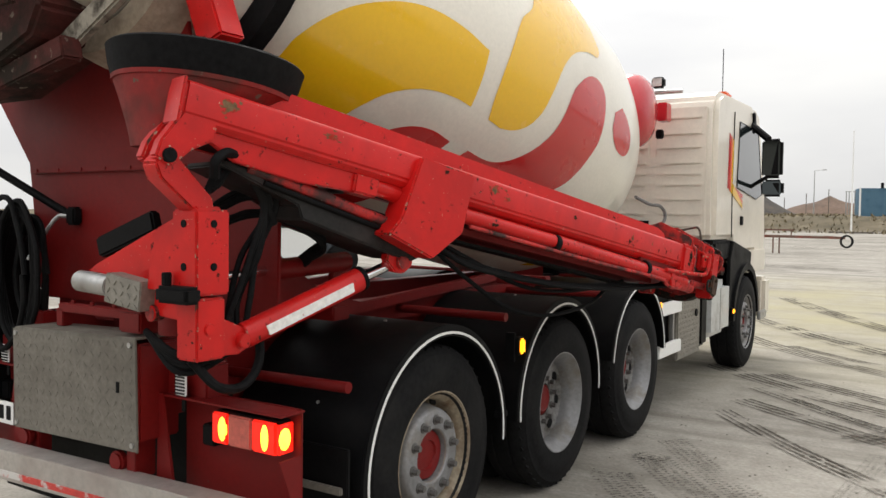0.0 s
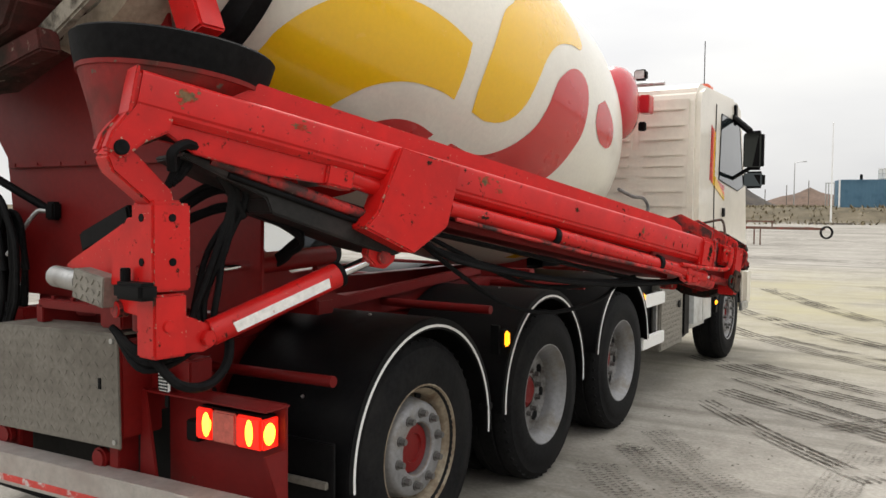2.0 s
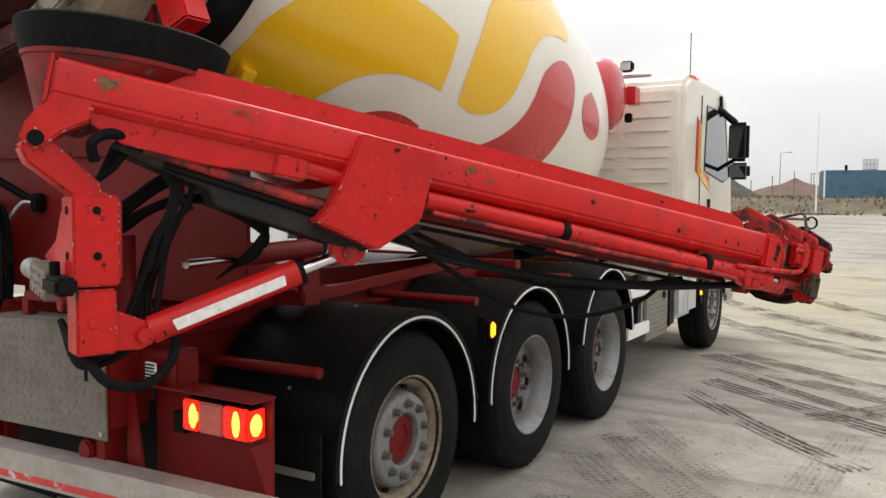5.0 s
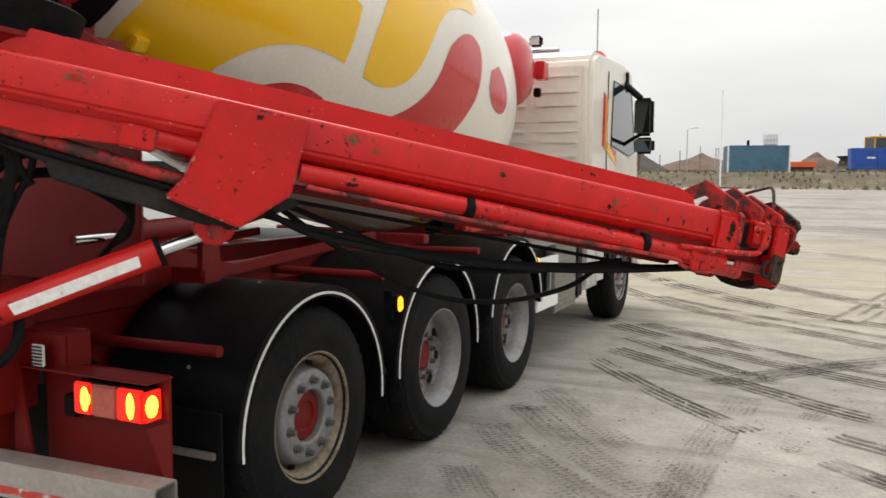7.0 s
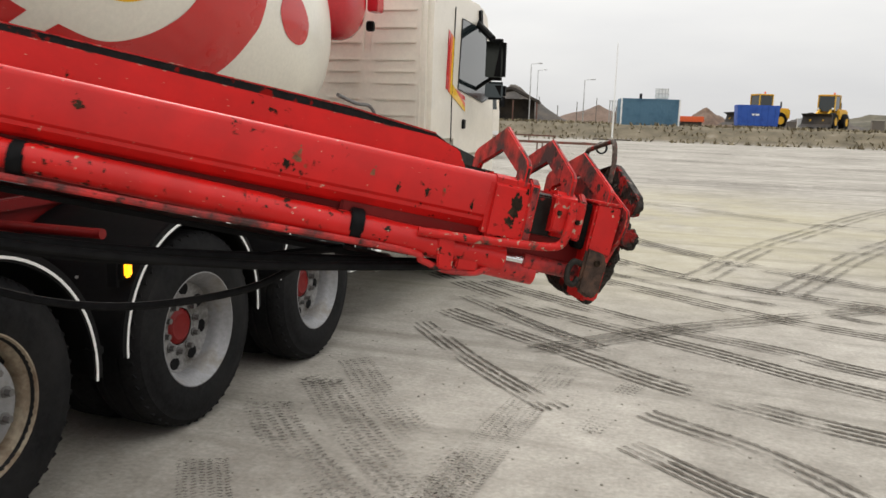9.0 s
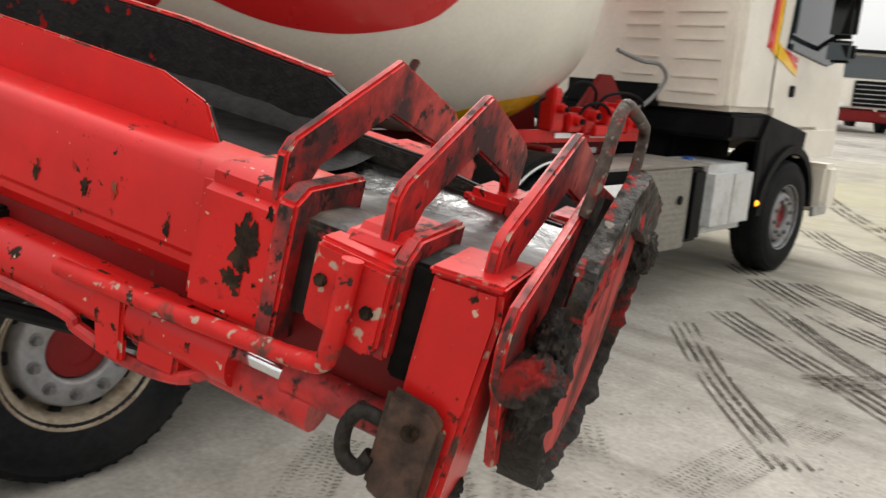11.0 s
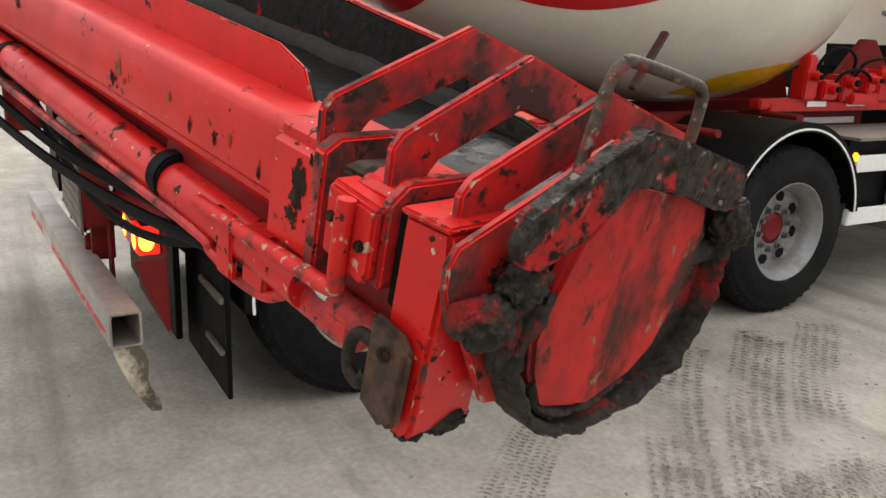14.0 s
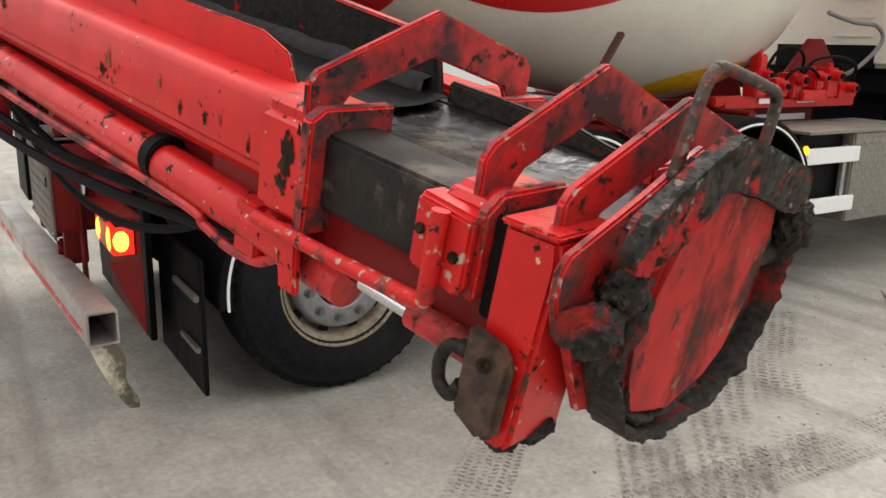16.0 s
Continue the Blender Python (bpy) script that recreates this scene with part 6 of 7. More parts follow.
VANW = material("white_van_paint", (0.70, 0.71, 0.70), 0.3, grain=0.03, bump=0, coat=0.3)
RUSTY = material("rusty_frame_steel", (0.14, 0.075, 0.055), 0.8, stain=(0.25, 0.06, 0.045), stain_scale=3, bump=0.2)
STONE = material("grey_timber", (0.16, 0.14, 0.12), 0.9, bump=0.2)

tree_free_heap("brown_heap", -12.5, 121, 9, 9, 4.6, BROWN, 1, "brown gravel heap beyond the yard")
tree_free_heap("brown_heap", 2.9, 113, 4.5, 5, 4.3, BROWN, 2, "small brown gravel heap beyond the yard")
tree_free_heap("soil_heap", -23, 104, 11, 9, 5.2, DARKSOIL, 3, "dark soil heap beyond the yard")
tree_free_heap("soil_heap", 8, 118, 6, 5, 3.6, DARKSOIL, 8, "low dark soil heap behind the skip")
tree_free_heap("soil_heap", 29, 153, 17, 12, 5.0, OLIVE, 4, "long overgrown soil heap far off")
tree_free_heap("soil_heap", 52, 150, 16, 12, 4.2, OLIVE, 6, "long overgrown soil heap far off")
tree_free_heap("soil_heap", -42, 120, 20, 12, 6.5, DARKSOIL, 5, "dark soil heap beyond the yard")
tree_free_heap("soil_heap", -21.5, 102, 9, 8, 7.6, DARKSOIL, 15, "tall dark soil heap beyond the yard")
tree_free_heap("soil_heap", 18, 122, 8, 6, 4.2, DARKSOIL, 11, "dark soil heap behind the loaders")


def flagpole(x, y, h):
    z = ground_height(x, y)
    p = thing("flagpole", "tall thin white flagpole on a plank base", "pole", at=pose(x, y, z))
    part("mast_tube", rod((0, 0, 0), (0, 0, h), 0.07, 12, 0.035), WHITE, p)
    part("base_plank", box((0, 0, 0.06), (3.0, 0.5, 0.12)), STONE, p, "grey timber base", bevel=0.02)
    part("finial", lathe([(0.01, h), (0.06, h + 0.04), (0.01, h + 0.1)], None, 12), WHITE, p)


flagpole(-3.85, 64.6, 7.6)


def container(x, y, turn, lx, h, mat, label):
    c = thing("container", label, "container", at=pose(x, y, ground_height(x, y), 0, 0, turn))
    part("body", box((0, 0, h / 2), (lx, 2.4, h)), mat, c, bevel=0.03)
    n = int(lx / 0.28)
    for k in range(n):
        part("corrugation", box((-lx / 2 + 0.2 + k * (lx - 0.4) / (n - 1), -1.215, h / 2), (0.10, 0.03, h - 0.3)), mat, c)
    for sx in (-1, 1):
        part("corner_post", box((sx * (lx / 2 - 0.04), -1.22, h / 2), (0.14, 0.08, h)), WHITE if mat is BLUEC else mat, c, bevel=0.01)
    part("roof_edge", box((0, -1.22, h - 0.06), (lx, 0.06, 0.12)), mat, c)
    return c


container(-1.9, 74.4, 14, 5.2, 2.35, BLUEC, "weathered blue steel container")
ibc = thing("water_tank_cage", "white plastic water tank in a cage on the container", "tank", at=pose(-0.75, 74.7, ground_height(-1.9, 74.4) + 2.35))
part("tank", box((0, 0, 0.5), (1.1, 1.0, 0.95)), WHITE, ibc, bevel=0.08)
for k in range(5):
    part("cage_bar", rod((-0.56 + k * 0.28, -0.54, 0), (-0.56 + k * 0.28, -0.54, 1.0), 0.02, 6), STEEL, ibc)
for k in range(3):
    part("cage_bar", rod((-0.58, -0.55, 0.1 + k * 0.42), (0.58, -0.55, 0.1 + k * 0.42), 0.02, 6), STEEL, ibc)
sig = thing("roof_lamp", "small dark lamp on the container roof", "lamp", at=pose(-2.6, 74.3, ground_height(-1.9, 74.4) + 2.35))
part("housing", box((0, 0, 0.25), (0.22, 0.22, 0.5)), PLASTIC, sig, bevel=0.03)
fb = thing("gas_rack", "narrow dark rack beside the container", "rack", at=pose(-5.2, 73.2, ground_height(-5.2, 73.2)))
for k in range(4):
    part("upright", rod((k * 0.22, 0, 0), (k * 0.22, 0, 2.1), 0.04, 8), STEEL, fb)
part("top_bar", box((0.33, 0, 2.1), (0.8, 0.1, 0.06)), STEEL, fb)
ob_ = thing("orange_box", "low orange steel box", "box", at=pose(1.6, 86, ground_height(1.6, 86)))
part("body", box((0, 0, 0.75), (2.6, 1.4, 0.55)), ORANGE, ob_, bevel=0.03)
part("skid", box((0, 0, 0.3), (2.2, 1.0, 0.4)), DARKSOIL, ob_)
skip = thing("waste_skip", "bright blue steel waste skip", "skip", at=pose(8.4, 97, ground_height(8.4, 97), 0, 0, 8))
part("body", prism([(-2.15, 0.25), (2.15, 0.25), (2.3, 2.55), (-2.3, 2.55)], 2.2, BACK), BLUES, skip, bevel=0.04)
for k in range(6):
    part("rib", box((-1.8 + k * 0.72, -1.13, 1.4), (0.1, 0.08, 2.2)), BLUES, skip)
part("mark", box((-0.3, -1.16, 1.5), (0.8, 0.02, 0.2)), WHITE, skip)


def wheel_loader(x, y, turn, group="wheel loaders"):
    c = thing("wheel_loader", "yellow wheel loader parked beyond the yard", "loader", group, at=pose(x, y, ground_height(x, y), 0, 0, turn) @ Matrix.Scale(1.15, 4))
    part("rear_body", box((0, 1.7, 1.55), (2.0, 2.8, 1.15)), LOADER, c, bevel=0.15)
    part("front_frame", box((0, -1.1, 1.2), (1.3, 1.8, 0.8)), LOADER, c, bevel=0.08)
    cabp = part("cab", box((0, 0.25, 2.6), (1.6, 1.5, 1.5)), DARKGLASS, c, "glazed cab", bevel=0.06)
    part("cab_roof", box((0, 0.25, 3.42), (1.75, 1.7, 0.16)), LOADER, cabp, bevel=0.05)
    for sx in (-1, 1):
        for sy in (-0.5, 1.0):
            part("cab_post", box((sx * 0.8, sy, 2.6), (0.1, 0.1, 1.5)), LOADER, cabp)
        part("lift_arm", beam((sx * 0.55, -0.6, 1.9), (sx * 0.6, -2.9, 0.8), 0.16, 0.35), LOADER, c, bevel=0.02)
        for sy in (-1.5, 1.75):
            wv = part("wheel", lathe([(0.40, -0.3), (0.78, -0.28), (0.85, -0.15), (0.85, 0.15), (0.78, 0.28), (0.40, 0.3)], Matrix.Translation((sx * 1.05, sy, 0.85)) @ X_OUT, 28), RUBBER, c)
            part("rim", rod((sx * 1.05 - 0.31, sy, 0.85), (sx * 1.05 + 0.31, sy, 0.85), 0.4, 20), LOADER, wv)
        part("headlamp", box((sx * 0.7, -0.75, 2.1), (0.2, 0.12, 0.2)), WHITE, c, bevel=0.02)
    part("bucket", prism([(-2.9, 0.25), (-3.9, 0.22), (-3.0, 0.55), (-2.75, 1.3), (-3.2, 1.55), (-2.6, 1.4), (-2.5, 0.7)], 2.8, SIDE), DARKSOIL, c, "dark steel bucket")
    part("exhaust", rod((0.5, 2.2, 2.1), (0.5, 2.2, 2.8), 0.08, 10), PLASTIC, c)
    part("beacon", rod((0.4, 0.3, 3.5), (0.4, 0.3, 3.75), 0.08, 10), ORANGE, c)


wheel_loader(8.9, 103, -60)
wheel_loader(16.2, 101, -25)
for x, y, sx, sz, mt, nm, lb in ((24.5, 105, 1.6, 1.3, WHITE, "white_crate", "white crate on the bank"), (22.0, 104, 1.3, 1.2, STONE, "grey_crate", "grey crate on the bank"), (13.6, 100, 1.2, 1.2, WHITE, "white_crate", "white crate on the bank"), (12.3, 99, 1.0, 0.8, STONE, "grey_crate", "grey crate on the bank")):
    c = thing(nm, lb, "crate", "crates", at=pose(x, y, ground_height(x, y)))
    part("body", box((0, 0, sz / 2), (sx, 1.0, sz)), mt, c, bevel=0.03)
    part("lid", box((0, 0, sz + 0.03), (sx + 0.06, 1.06, 0.06)), mt, c, bevel=0.01)
mach = thing("crusher", "dark crushing machine far off", "machine", at=pose(29.5, 104, ground_height(29.5, 104)))
part("body", box((0, 0, 1.5), (3.4, 2, 1.7)), DARKSOIL, mach, bevel=0.1)
part("hopper", prism([(-1.0, 2.3), (1.0, 2.3), (1.6, 3.4), (-1.6, 3.4)], 1.8, BACK), RUSTY, mach, bevel=0.05)
part("track", box((0, 0, 0.4), (3.0, 2.2, 0.7)), PLASTIC, mach, bevel=0.2)


def light_pole(x, y, h):
    p = thing("lamp_post", "thin grey lamp post", "lamp post", "lamp posts", at=pose(x, y, ground_height(x, y)))
    part("post", rod((0, 0, 0), (0, 0, h), 0.07, 10, 0.04), STEEL, p)
    part("arm", rod((0, 0, h), (0.9, 0, h + 0.1), 0.03, 8), STEEL, p)
    part("lamp_head", box((1.0, 0, h + 0.08), (0.5, 0.2, 0.1)), STEEL, p, bevel=0.03)


light_pole(-15.6, 87, 6.2)
light_pole(-11, 96, 5.0)
light_pole(-20, 112, 7.0)
for k in range(7):
    f = thing("fence_post", "thin dark fence post", "post", "fence posts", at=pose(-22 + k * 2.4, 100, ground_height(-22 + k * 2.4, 100)))
    part("post", rod((0, 0, 0), (0, 0, 2.0 + 0.5 * (k % 3)), 0.05, 6), STONE, f)
    part("cap", rod((0, 0, 2.0 + 0.5 * (k % 3)), (0, 0, 2.04 + 0.5 * (k % 3)), 0.07, 6), STONE, f)

# dry grass along the bank
bm = bmesh.new()
for k in range(2600):
    x, y = random.uniform(-45, 60), random.uniform(62, 100) if k % 2 else random.uniform(64, 74)
    if (abs(x + 1.9) < 3.4 and 72 < y < 77) or (4 < x < 32 and 94 < y < 110):
        continue
    z, h, a = ground_height(x, y), random.uniform(0.10, 0.36), random.uniform(0, math.tau)
    for j in range(3):
        b = a + j * 2.1
        w = random.uniform(0.05, 0.12)
        p = Vector((x + 0.25 * math.cos(b), y + 0.25 * math.sin(b), z))
        s = Vector((-math.sin(b) * w, math.cos(b) * w, 0))
        t = p + Vector((0.2 * math.cos(b), 0.2 * math.sin(b), h))
        bm.faces.new([bm.verts.new(q) for q in (p - s, p + s, t)])
part("dry_grass", bm, material("dry_grass_blades", (0.20, 0.165, 0.10), 0.9, grain=0.3, grain_scale=0.5), kind="stuff", label="dry brown grass along the bank")

# second mixer truck, seen from the front
t2 = thing("parked_truck", "white truck with a red bumper parked across the yard", "truck", at=pose(-6.1, 32.0, ground_height(-6.1, 32.0), 0, 0, 34))
part("cab", prism([(0.0, 0.9), (0.05, 1.9), (0.35, 3.0), (2.1, 3.05), (2.1, 0.9)], 2.4, SIDE), CREAM, t2, bevel=0.06)
part("windscreen", box((0, 0.17, 2.42), (2.1, 0.03, 0.85), pose(0, 0, 0, -15)), DARKGLASS, t2, "dark windscreen")
part("grille", box((0.1, -0.02, 1.45), (1.3, 0.05, 0.95)), PLASTIC, t2, "black grille", bevel=0.02)
for k in range(5):
    part("grille_bar", box((0.1, -0.06, 1.1 + 0.17 * k), (1.2, 0.03, 0.03)), STEEL, t2)
part("bumper", box((0, 0.0, 0.62), (2.5, 0.35, 0.42)), RED, t2, "red bumper", bevel=0.05)
part("visor", box((0, 0.25, 3.0), (2.2, 0.35, 0.12)), PLASTIC, t2, bevel=0.03)
for s in (1, -1):
    part("headlamp", box((s * 0.98, -0.05, 1.0), (0.3, 0.05, 0.18)), WHITE, t2, bevel=0.02)
    part("wheel", lathe([(0.28, -0.15), (0.5, -0.14), (0.52, -0.1), (0.52, 0.1), (0.5, 0.14), (0.28, 0.15)], Matrix.Translation((s * 1.05, 1.3, 0.52)) @ X_OUT, 28), TYRE, t2)
    part("wheel", lathe([(0.28, -0.15), (0.5, -0.14), (0.52, -0.1), (0.52, 0.1), (0.5, 0.14), (0.28, 0.15)], Matrix.Translation((s * 1.05, 5.3, 0.52)) @ X_OUT, 28), TYRE, t2)
    part("mirror", box((s * 1.42, 0.4, 2.35), (0.22, 0.12, 0.45)), PLASTIC, t2, bevel=0.03)
part("drum", lathe([(0.4, 2.6), (0.9, 3.6), (0.95, 4.8), (0.75, 6.2), (0.4, 7.0)], Matrix.Translation((0, 0, 2.0)) @ pose(0, 0, 0, -85), 36), DARKSOIL, t2, "dark drum")
part("chassis", box((0, 4.0, 0.85), (0.9, 7.0, 0.3)), RED, t2)
shed = thing("conveyor_shed", "dark open shed with a sloping roof", "shed", at=pose(-19.5, 91, ground_height(-19.5, 91), 0, 0, 10))
part("roof", prism([(-4.5, 2.6), (1.0, 3.5), (4.2, 2.0), (4.2, 2.3), (1.0, 3.8), (-4.5, 2.9)], 5, BACK), DARKSOIL, shed)
for x in (-4.2, -1.5, 1.2, 3.9):
    part("post", box((x, -2.3, 1.15), (0.15, 0.15, 2.3)), RUSTY, shed)
part("back_wall", box((-0.5, 2.3, 1.3), (8, 0.1, 2.6)), DARKSOIL, shed)

# long rusty frame trailer
fr = thing("frame_trailer", "long rusty low frame trailer with a small wheel", "trailer", at=pose(-2.4, 32.6, ground_height(-2.4, 32.6), 0, 0, 30))
for y in (-0.35, 0.35):
    part("rail", beam((-3.2, y, 0.72), (1.7, y, 0.66), 0.08, 0.10), RUSTY, fr)
for x in (-2.6, -1.3, 0.0, 1.2):
    part("cross_bar", beam((x, -0.4, 0.70), (x, 0.4, 0.70), 0.06, 0.06), RUSTY, fr)
for x, y in ((-0.9, -0.35), (-0.9, 0.35)):
    part("leg", rod((x, y, 0.0), (x, y, 0.7), 0.03, 8), RUSTY, fr)
part("upper_rail", beam((-2.6, 0, 0.98), (-0.2, 0, 0.95), 0.06, 0.06), RUSTY, fr)
for x in (-2.5, -1.4, -0.3):
    part("stay", rod((x, 0, 0.68), (x, 0, 0.97), 0.025, 6), RUSTY, fr)
part("wheel", lathe([(0.20, -0.04), (0.26, -0.05), (0.27, 0.0), (0.26, 0.05), (0.20, 0.04)], Matrix.Translation((1.75, -0.4, 0.52)) @ pose(0, 0, 0, 90), 24, close=True), TYRE, fr)

# parked van and pickup beyond the truck
van = thing("delivery_van", "white delivery van parked beyond the truck", "van", at=pose(-11.85, 10.25, 0.14, 0, 0, 220))
part("body", prism([(-2.4, 0.4), (-2.45, 1.0), (-2.3, 2.0), (1.2, 2.05), (1.9, 1.2), (2.6, 1.0), (2.65, 0.4)], 1.9, BACK), VANW, van, bevel=0.08)
for x0, x1 in ((-2.1, -0.9), (-0.7, 0.2), (0.35, 1.3)):
    part("window", prism([(x0, 1.25), (x1, 1.25), (x1 - (0.1 if x1 < 1 else 0.35), 1.85), (x0, 1.85)], 1.93, BACK), DARKGLASS, van)
for x in (-1.6, 1.7):
    for y in (-0.9, 0.9):
        part("wheel", lathe([(0.18, -0.1), (0.33, -0.1), (0.34, 0.1), (0.18, 0.1)], Matrix.Translation((x, y, 0.24)) @ pose(0, 0, 0, 90), 24), TYRE, van)
part("door_line", box((0.28, -0.965, 1.2), (0.03, 0.02, 1.4)), RUBBER, van)
part("door_handle", box((0.5, -0.97, 1.1), (0.16, 0.03, 0.06)), PLASTIC, van)
part("mirror", box((1.45, -1.08, 1.35), (0.16, 0.2, 0.26)), PLASTIC, van, bevel=0.03)
pick = thing("pickup_truck", "dark grey pickup parked beyond the truck", "car", at=pose(-12.7, 13.5, 0.20, 0, 0, 40))
part("body", prism([(-2.5, 0.45), (-2.5, 1.05), (-0.9, 1.08), (-0.7, 1.75), (0.7, 1.78), (1.25, 1.12), (2.5, 0.98), (2.55, 0.45)], 1.8, BACK), DARKCAR, pick, bevel=0.07)
part("window", prism([(-0.6, 1.15), (1.05, 1.15), (0.62, 1.68), (-0.5, 1.68)], 1.83, BACK), DARKGLASS, pick)
for x in (-1.6, 1.6):
    for y in (-0.86, 0.86):
        wv = part("wheel", lathe([(0.2, -0.11), (0.37, -0.11), (0.38, 0.11), (0.2, 0.11)], Matrix.Translation((x, y, 0.3)) @ pose(0, 0, 0, 90), 28), TYRE, pick)
        part("rim", rod((x, y - 0.115, 0.3), (x, y + 0.115, 0.3), 0.22, 10), STEEL, wv)
        part("wheel_arch", lathe([(0.37, -0.03), (0.44, -0.03), (0.44, 0.03), (0.37, 0.03)], Matrix.Translation((x, y * 1.03, 0.32)) @ pose(0, 0, 0, 90), 28, close=True), PLASTIC, pick)


# ---- tyre marks on the yard ----
def mark_material(name, ribs, pitch, strength):
    """Damp dirt and painted ridge shadows in ribs (and cross bars, if there is a pitch), broken up and see-through
    between.
    """
    m = bpy.data.materials.new(name)
    m.use_nodes = True
    n, l = m.node_tree.nodes, m.node_tree.links
    b = n["Principled BSDF"]
    b.inputs["Roughness"].default_value, b.inputs["Specular IOR Level"].default_value = 0.95, 0.1
    uv, geo, sep = n.new("ShaderNodeTexCoord"), n.new("ShaderNodeNewGeometry"), n.new("ShaderNodeSeparateXYZ")
    l.new(uv.outputs["UV"], sep.inputs[0])

    def calc(op, a, c=0.0):
        x = n.new("ShaderNodeMath")
        x.operation = op
        for sock, v in ((x.inputs[0], a), (x.inputs[1], c)):
            if hasattr(v, "is_linked"):
                l.new(v, sock)
            else:
                sock.default_value = v
        return x.outputs[0]

    def tex(scale, detail=4.0):
        x = n.new("ShaderNodeTexNoise")
        x.inputs["Scale"].default_value, x.inputs["Detail"].default_value = scale, detail
        l.new(geo.outputs["Position"], x.inputs["Vector"])
        return x.outputs["Fac"]

    def step(v, lo, hi):
        r = n.new("ShaderNodeMapRange")
        r.interpolation_type = "SMOOTHSTEP"
        r.inputs["From Min"].default_value, r.inputs["From Max"].default_value = lo, hi
        l.new(v, r.inputs["Value"])
        return r.outputs[0]

    u, v = sep.outputs["X"], sep.outputs["Y"]
    rib = calc("SINE", calc("MULTIPLY", u, math.tau * ribs))
    if pitch:
        rag = calc("MULTIPLY", calc("SUBTRACT", tex(70.0, 8.0), 0.5), 6.0)
        zig = calc("MULTIPLY", calc("PINGPONG", calc("MULTIPLY", u, ribs), 1.0), 0.35)
        bar = calc("SINE", calc("MULTIPLY", calc("ADD", calc("DIVIDE", v, pitch), zig), math.tau))
        mask = calc("MULTIPLY", step(calc("ADD", calc("MULTIPLY", rib, 0.7), calc("ADD", rag, 0.25)), 0.0, 0.5), step(calc("ADD", bar, rag), 0.0, 0.6))
    else:
        rag = calc("MULTIPLY", calc("SUBTRACT", tex(26.0, 8.0), 0.5), 3.4)
        mask = step(calc("ADD", rib, rag), 0.15, 0.7)
    patch = step(tex(2.2, 6.0), 0.34, 0.54)
    edge = calc("MULTIPLY", step(u, 0.0, 0.08), step(calc("SUBTRACT", 1.0, u), 0.0, 0.08))
    smear = calc("MULTIPLY", step(tex(6.0, 6.0), 0.45, 0.7), 0.22)
    alpha = calc("MULTIPLY", calc("MULTIPLY", calc("MULTIPLY", calc("MAXIMUM", mask, smear), patch), edge), strength)
    l.new(alpha, b.inputs["Alpha"])
    bp = n.new("ShaderNodeBump")
    bp.inputs["Strength"].default_value, bp.inputs["Distance"].default_value = 1.0, 0.012
    l.new(mask, bp.inputs["Height"])
    l.new(bp.outputs[0], b.inputs["Normal"])
    # dark stops: damp dirt with the ridges' soft shadow put into the colour
    r = n.new("ShaderNodeValToRGB")
    r.color_ramp.elements[0].color, r.color_ramp.elements[1].color = (0.060, 0.052, 0.042, 1), (0.14, 0.122, 0.10, 1)
    r.color_ramp.elements[0].position, r.color_ramp.elements[1].position = 0.3, 0.7
    l.new(tex(16.0, 6.0), r.inputs[0])
    l.new(r.outputs[0], b.inputs["Base Color"])
    return m


MARK_LEVEL = [0]


def ribbon(pts, width, mat):
    """A tyre's print along a bent line: a thin skin of damp dirt and painted ridge shadow on the yard."""
    MARK_LEVEL[0] += 1
    lift = 0.003 + 0.0006 * MARK_LEVEL[0]
    p = smooth_path([(x, y, 0) for x, y in pts], 24)
    bm = bmesh.new()
    uv = bm.loops.layers.uv.new("UVMap")
    rows, run = [], 0.0
    for i, q in enumerate(p):
        d = (p[min(i + 1, len(p) - 1)] - p[max(i - 1, 0)]).normalized()
        s = Vector((-d.y, d.x, 0)) * width / 2
        run += (q - p[i - 1]).length if i else 0.0
        e = [q + s * (k / 2 - 1) for k in range(5)]
        rows.append(([bm.verts.new((w.x, w.y, ground_height(w.x, w.y) + lift)) for w in e], run))
    for (a, va), (c, vc) in zip(rows, rows[1:]):
        for k in range(4):
            f = bm.faces.new((a[k], a[k + 1], c[k + 1], c[k]))
            for loop, w in zip(f.loops, ((k / 4, va), (k / 4 + 0.25, va), (k / 4 + 0.25, vc), (k / 4, vc))):
                loop[uv].uv = w
    part("tyre_marks", bm, mat, kind="stuff", label="damp dirt and painted ridge shadows in the pattern of tyre treads")


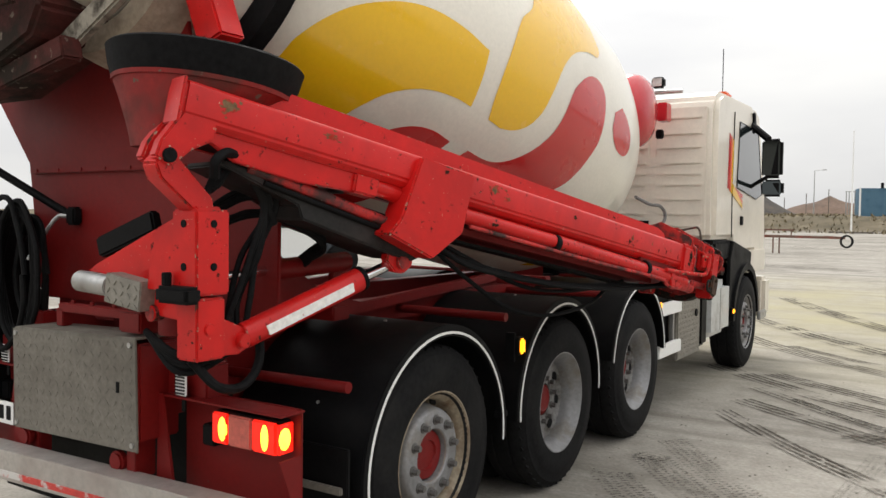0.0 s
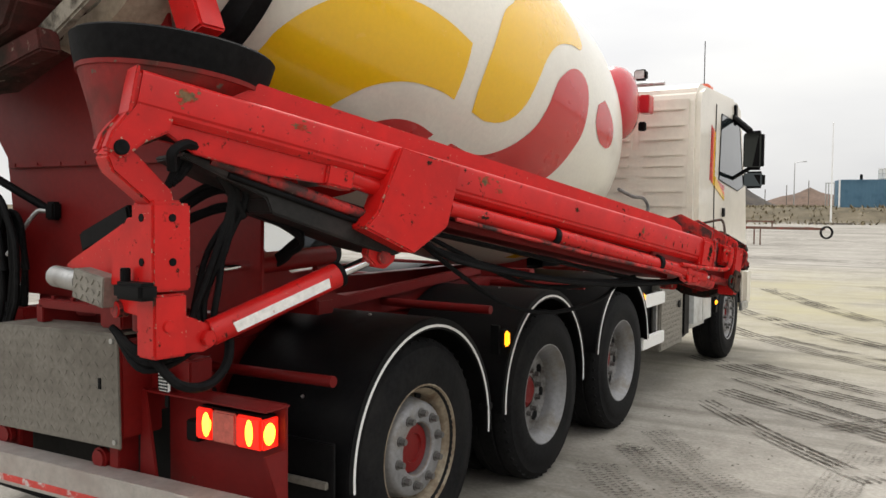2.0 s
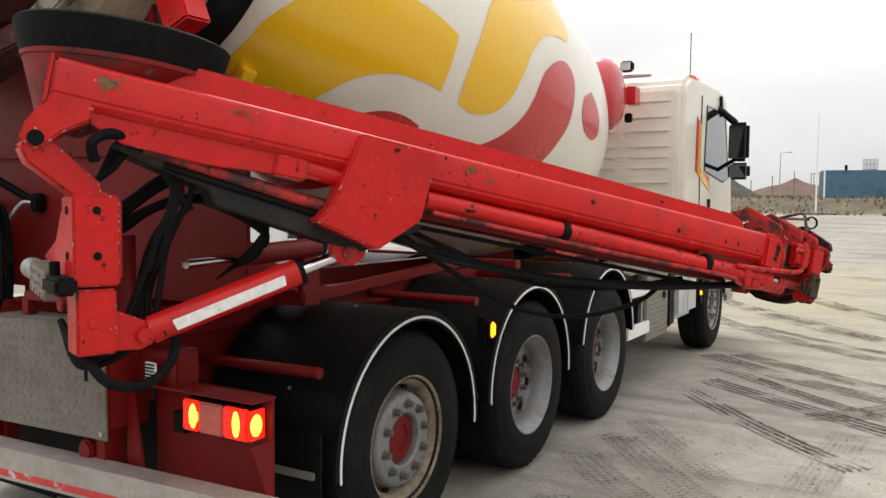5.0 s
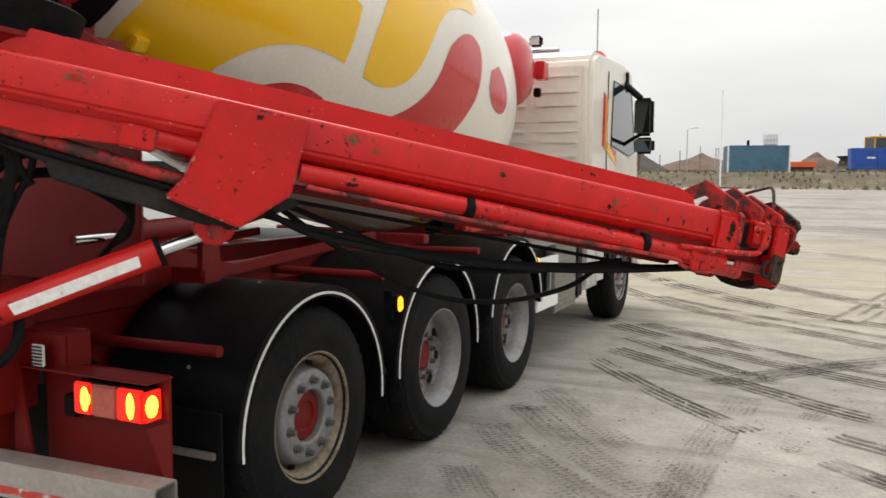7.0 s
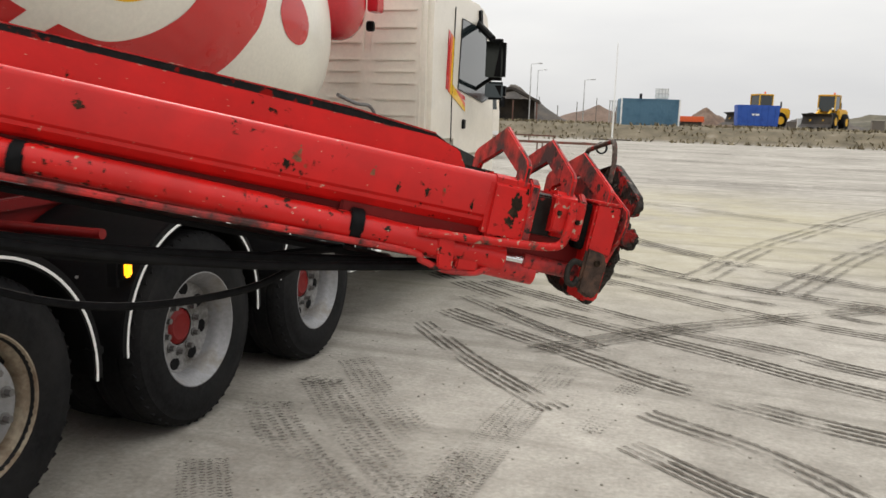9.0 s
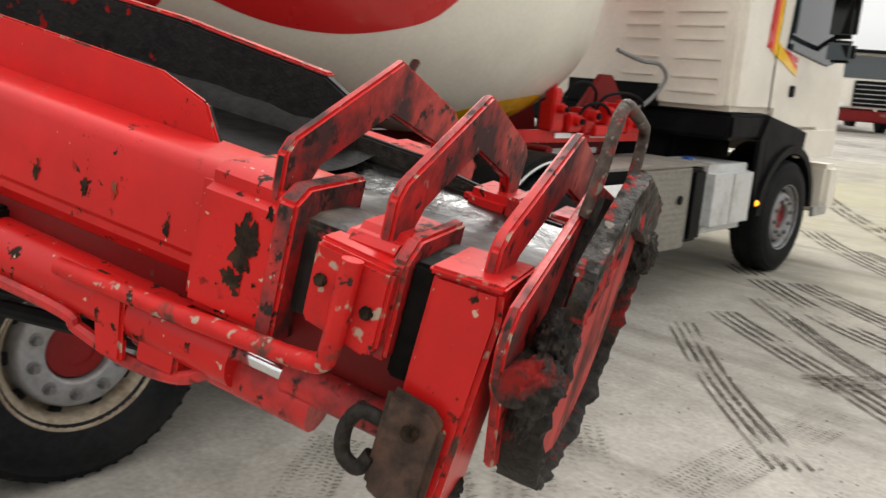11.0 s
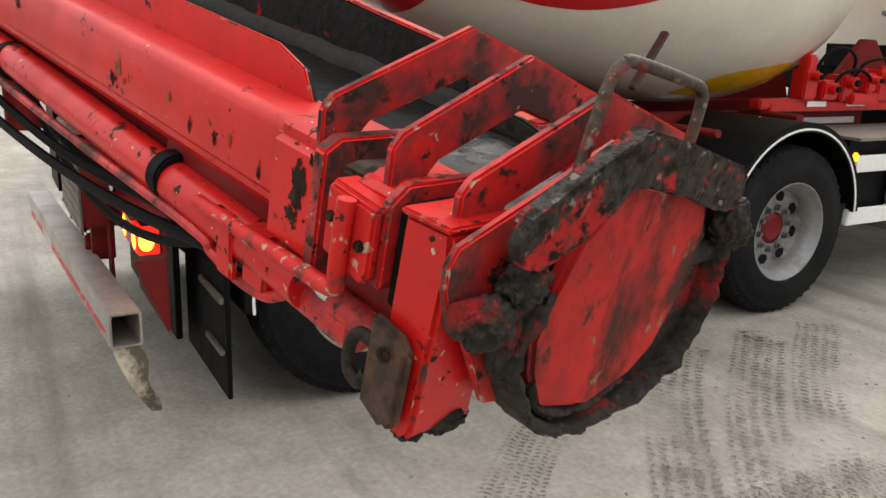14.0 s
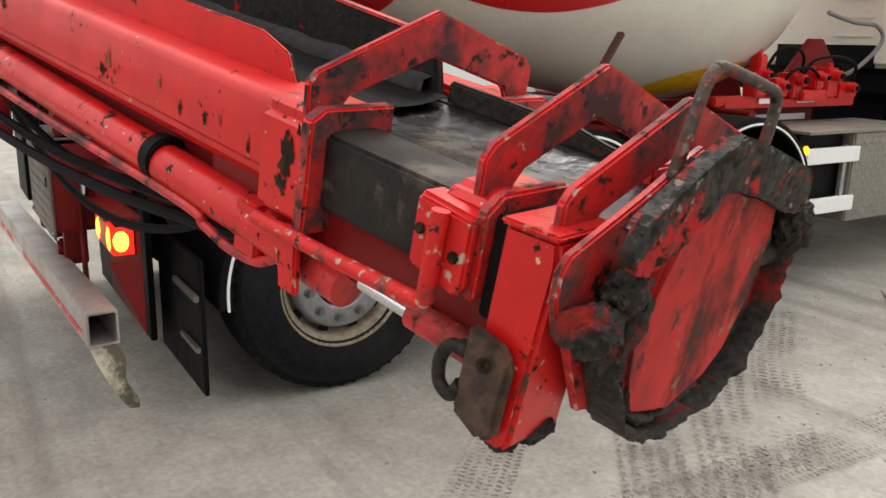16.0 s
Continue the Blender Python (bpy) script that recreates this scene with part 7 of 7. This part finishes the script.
def tyre_marks():
    block = mark_material("block_print", 5.0, 0.045, 0.62)
    fine = mark_material("fine_print", 7.0, 0.03, 0.6)
    rib = mark_material("rib_print", 4.0, 0.0, 0.92)
    soft = mark_material("faint_rib_print", 3.0, 0.0, 0.7)
    wide = mark_material("wide_smear", 3.0, 0.0, 0.45)
    # turning tracks that sweep away from the truck's right side
    for pts, w, m in (([(0.6, 9.1), (1.12, 8.39), (2.22, 7.22), (3.27, 6.39), (4.32, 5.68), (5.33, 5.26), (8.5, 4.4)], 0.34, rib), ([(1.0, 10.3), (1.58, 9.57), (2.94, 8.06), (3.98, 7.25), (5.61, 6.63), (9.0, 5.8)], 0.34, soft),
                      ([(1.4, 8.4), (2.5, 7.45), (3.6, 6.7), (5.4, 5.75)], 0.18, rib), ([(0.9, 6.35), (1.94, 5.37), (2.53, 4.91), (3.86, 4.15), (4.96, 3.49), (7.5, 2.4)], 0.32, rib), ([(1.6, 6.15), (1.93, 5.88), (3.32, 4.9), (4.38, 4.41), (5.07, 4.01), (8.0, 2.9)], 0.30, rib),
                      ([(1.6, 4.6), (1.89, 4.37), (2.9, 3.65), (3.56, 3.17), (4.22, 2.86), (4.78, 2.65), (7.0, 1.9)], 0.30, rib), ([(1.55, 4.05), (1.71, 3.85), (2.27, 3.15), (2.81, 2.58), (3.0, 2.4)], 0.24, rib),
                      ([(3.5, 2.55), (3.62, 2.47), (4.03, 2.23), (4.34, 1.96), (4.58, 1.69), (5.4, 0.9)], 0.24, soft), ([(3.45, 2.0), (3.57, 1.91), (3.96, 1.6), (4.26, 1.44), (4.5, 1.31), (5.3, 0.8)], 0.22, rib),
                      ([(1.6, 5.25), (1.78, 5.07), (2.39, 4.46), (2.82, 4.09), (3.2, 3.8)], 0.22, soft), ([(2.0, 4.9), (2.6, 4.3), (3.1, 3.9)], 0.14, soft),
                      ([(1.42, 1.82), (1.49, 1.69), (1.96, 1.19), (2.60, 0.64), (2.9, 0.40)], 0.30, block), ([(1.50, 2.30), (1.56, 2.24), (2.13, 1.53), (2.75, 0.92), (3.0, 0.70)], 0.30, block), ([(1.50, 2.80), (1.58, 2.71), (1.98, 2.15), (2.51, 1.53), (2.8, 1.2)], 0.26, block),
                      ([(1.55, 0.98), (1.60, 0.90), (1.95, 0.42), (2.29, 0.05), (2.5, -0.2)], 0.26, fine), ([(2.90, 3.24), (2.78, 1.88), (2.72, 0.77), (2.70, 0.3)], 0.28, fine),
                      ([(3.40, 3.05), (3.36, 2.93), (3.33, 2.80)], 0.16, block), ([(3.28, 2.32), (3.25, 2.20), (3.22, 2.06)], 0.16, block), ([(3.13, 1.06), (3.10, 0.94), (3.07, 0.78)], 0.18, block),
                      ([(0.3, 14.5), (1.6, 12.0), (3.4, 9.4), (6.5, 7.2), (12, 5.5)], 0.4, rib), ([(-0.5, 12.5), (0.8, 10.4), (2.6, 8.2), (5.5, 6.4), (10, 5.0)], 0.36, soft),
                      ([(3.6, 7.2), (5.0, 11.5), (8.5, 19.0), (16, 30)], 0.5, wide), ([(4.6, 7.0), (6.4, 11.5), (10.5, 19.0), (19, 30)], 0.5, wide), ([(2.0, 16.0), (8.0, 12.5), (16, 11)], 0.6, wide), ([(2.6, 3.6), (4.0, 5.2), (7.0, 7.6), (12, 9.5)], 0.30, soft),
                      ([(-8.0, 40.0), (8, 34), (24, 33)], 1.6, wide), ([(-8.0, 48.0), (8, 45), (30, 46)], 1.8, wide), ([(-8, 26), (4, 23), (20, 24)], 1.2, wide)):
        ribbon(pts, w, m)
    bm = bmesh.new()
    for k in range(420):
        x, y = random.gauss(2.6, 1.4), random.gauss(2.3, 2.2)
        r = random.uniform(0.003, 0.010)
        bmesh.ops.create_icosphere(bm, subdivisions=1, radius=r, matrix=Matrix.Translation((x, y, ground_height(x, y) + r * 0.2)) @ Matrix.Diagonal((1, random.uniform(0.6, 1.3), 0.6, 1)))
    part("dirt_crumbs", bm, material("dirt_crumb", (0.24, 0.22, 0.185), 0.95, grain=0.2), kind="stuff", label="small crumbs of dried dirt on the yard")


tyre_marks()


# plain unseen woods, added to close the place behind and give dark reflections
bm = bmesh.new()
prev = None
for k in range(140):
    a = radians(160 + k * 220 / 139)
    r = 120 + 8 * noise.noise((k * 0.3, 0, 0))
    h = 9 + 3 * noise.noise((k * 0.45, 3, 0)) + 2 * noise.noise((k * 1.7, 9, 0))
    q = Vector((r * math.cos(a), r * math.sin(a), 0))
    row = [bm.verts.new(q), bm.verts.new(q * 0.99 + Vector((0, 0, h * 0.6))), bm.verts.new(q * 1.02 + Vector((0, 0, h)))]
    if prev:
        for i in range(2):
            bm.faces.new((prev[i], prev[i + 1], row[i + 1], row[i]))
    prev = row
part("backdrop", bm, material("added_dark_woods", (0.03, 0.032, 0.022), 0.95, grain=0.3, grain_scale=0.4), kind="structure", label="unseen dark woods added behind for the reflections")



# ---- motion ----
SWING = [(0, 0.7), (0.5, 2.1), (1, 3.3), (1.5, 4.9), (2, 6.4), (2.5, 8.2), (3, 10.0), (3.5, 11.9), (4.3, 15.9), (5.2, 20.7), (6, 25.0), (6.5, 27.6), (7, 30.1), (7.5, 32.8), (8, 35.9), (8.2, 37.1),
         (9, 42.2), (9.7, 46.2), (10.3, 49.5), (10.8, 51.8), (11.2, 53.7), (11.5, 55.08), (12, 56.6), (12.5, 59.0), (13, 61.12), (13.5, 60.65), (14, 60.5), (14.5, 60.35), (16, 60.3)]


def motions():
    def swing(a):
        return Matrix.Translation(PIVOT) @ pose(0, 0, 0, 0, 0, -a) @ Matrix.Translation(-PIVOT)
    walk(conv, [(t, swing(a) @ CONV_M) for t, a in SWING])
    walk(mast, [(t, swing(a)) for t, a in SWING])
    walk(head, [(t, pose(0, e, 0)) for t, e in ((0, 0), (5, 0), (10, 0), (14.8, 0), (15.0, 0.005), (15.5, 0.074), (16.0, 0.188))])


motions()
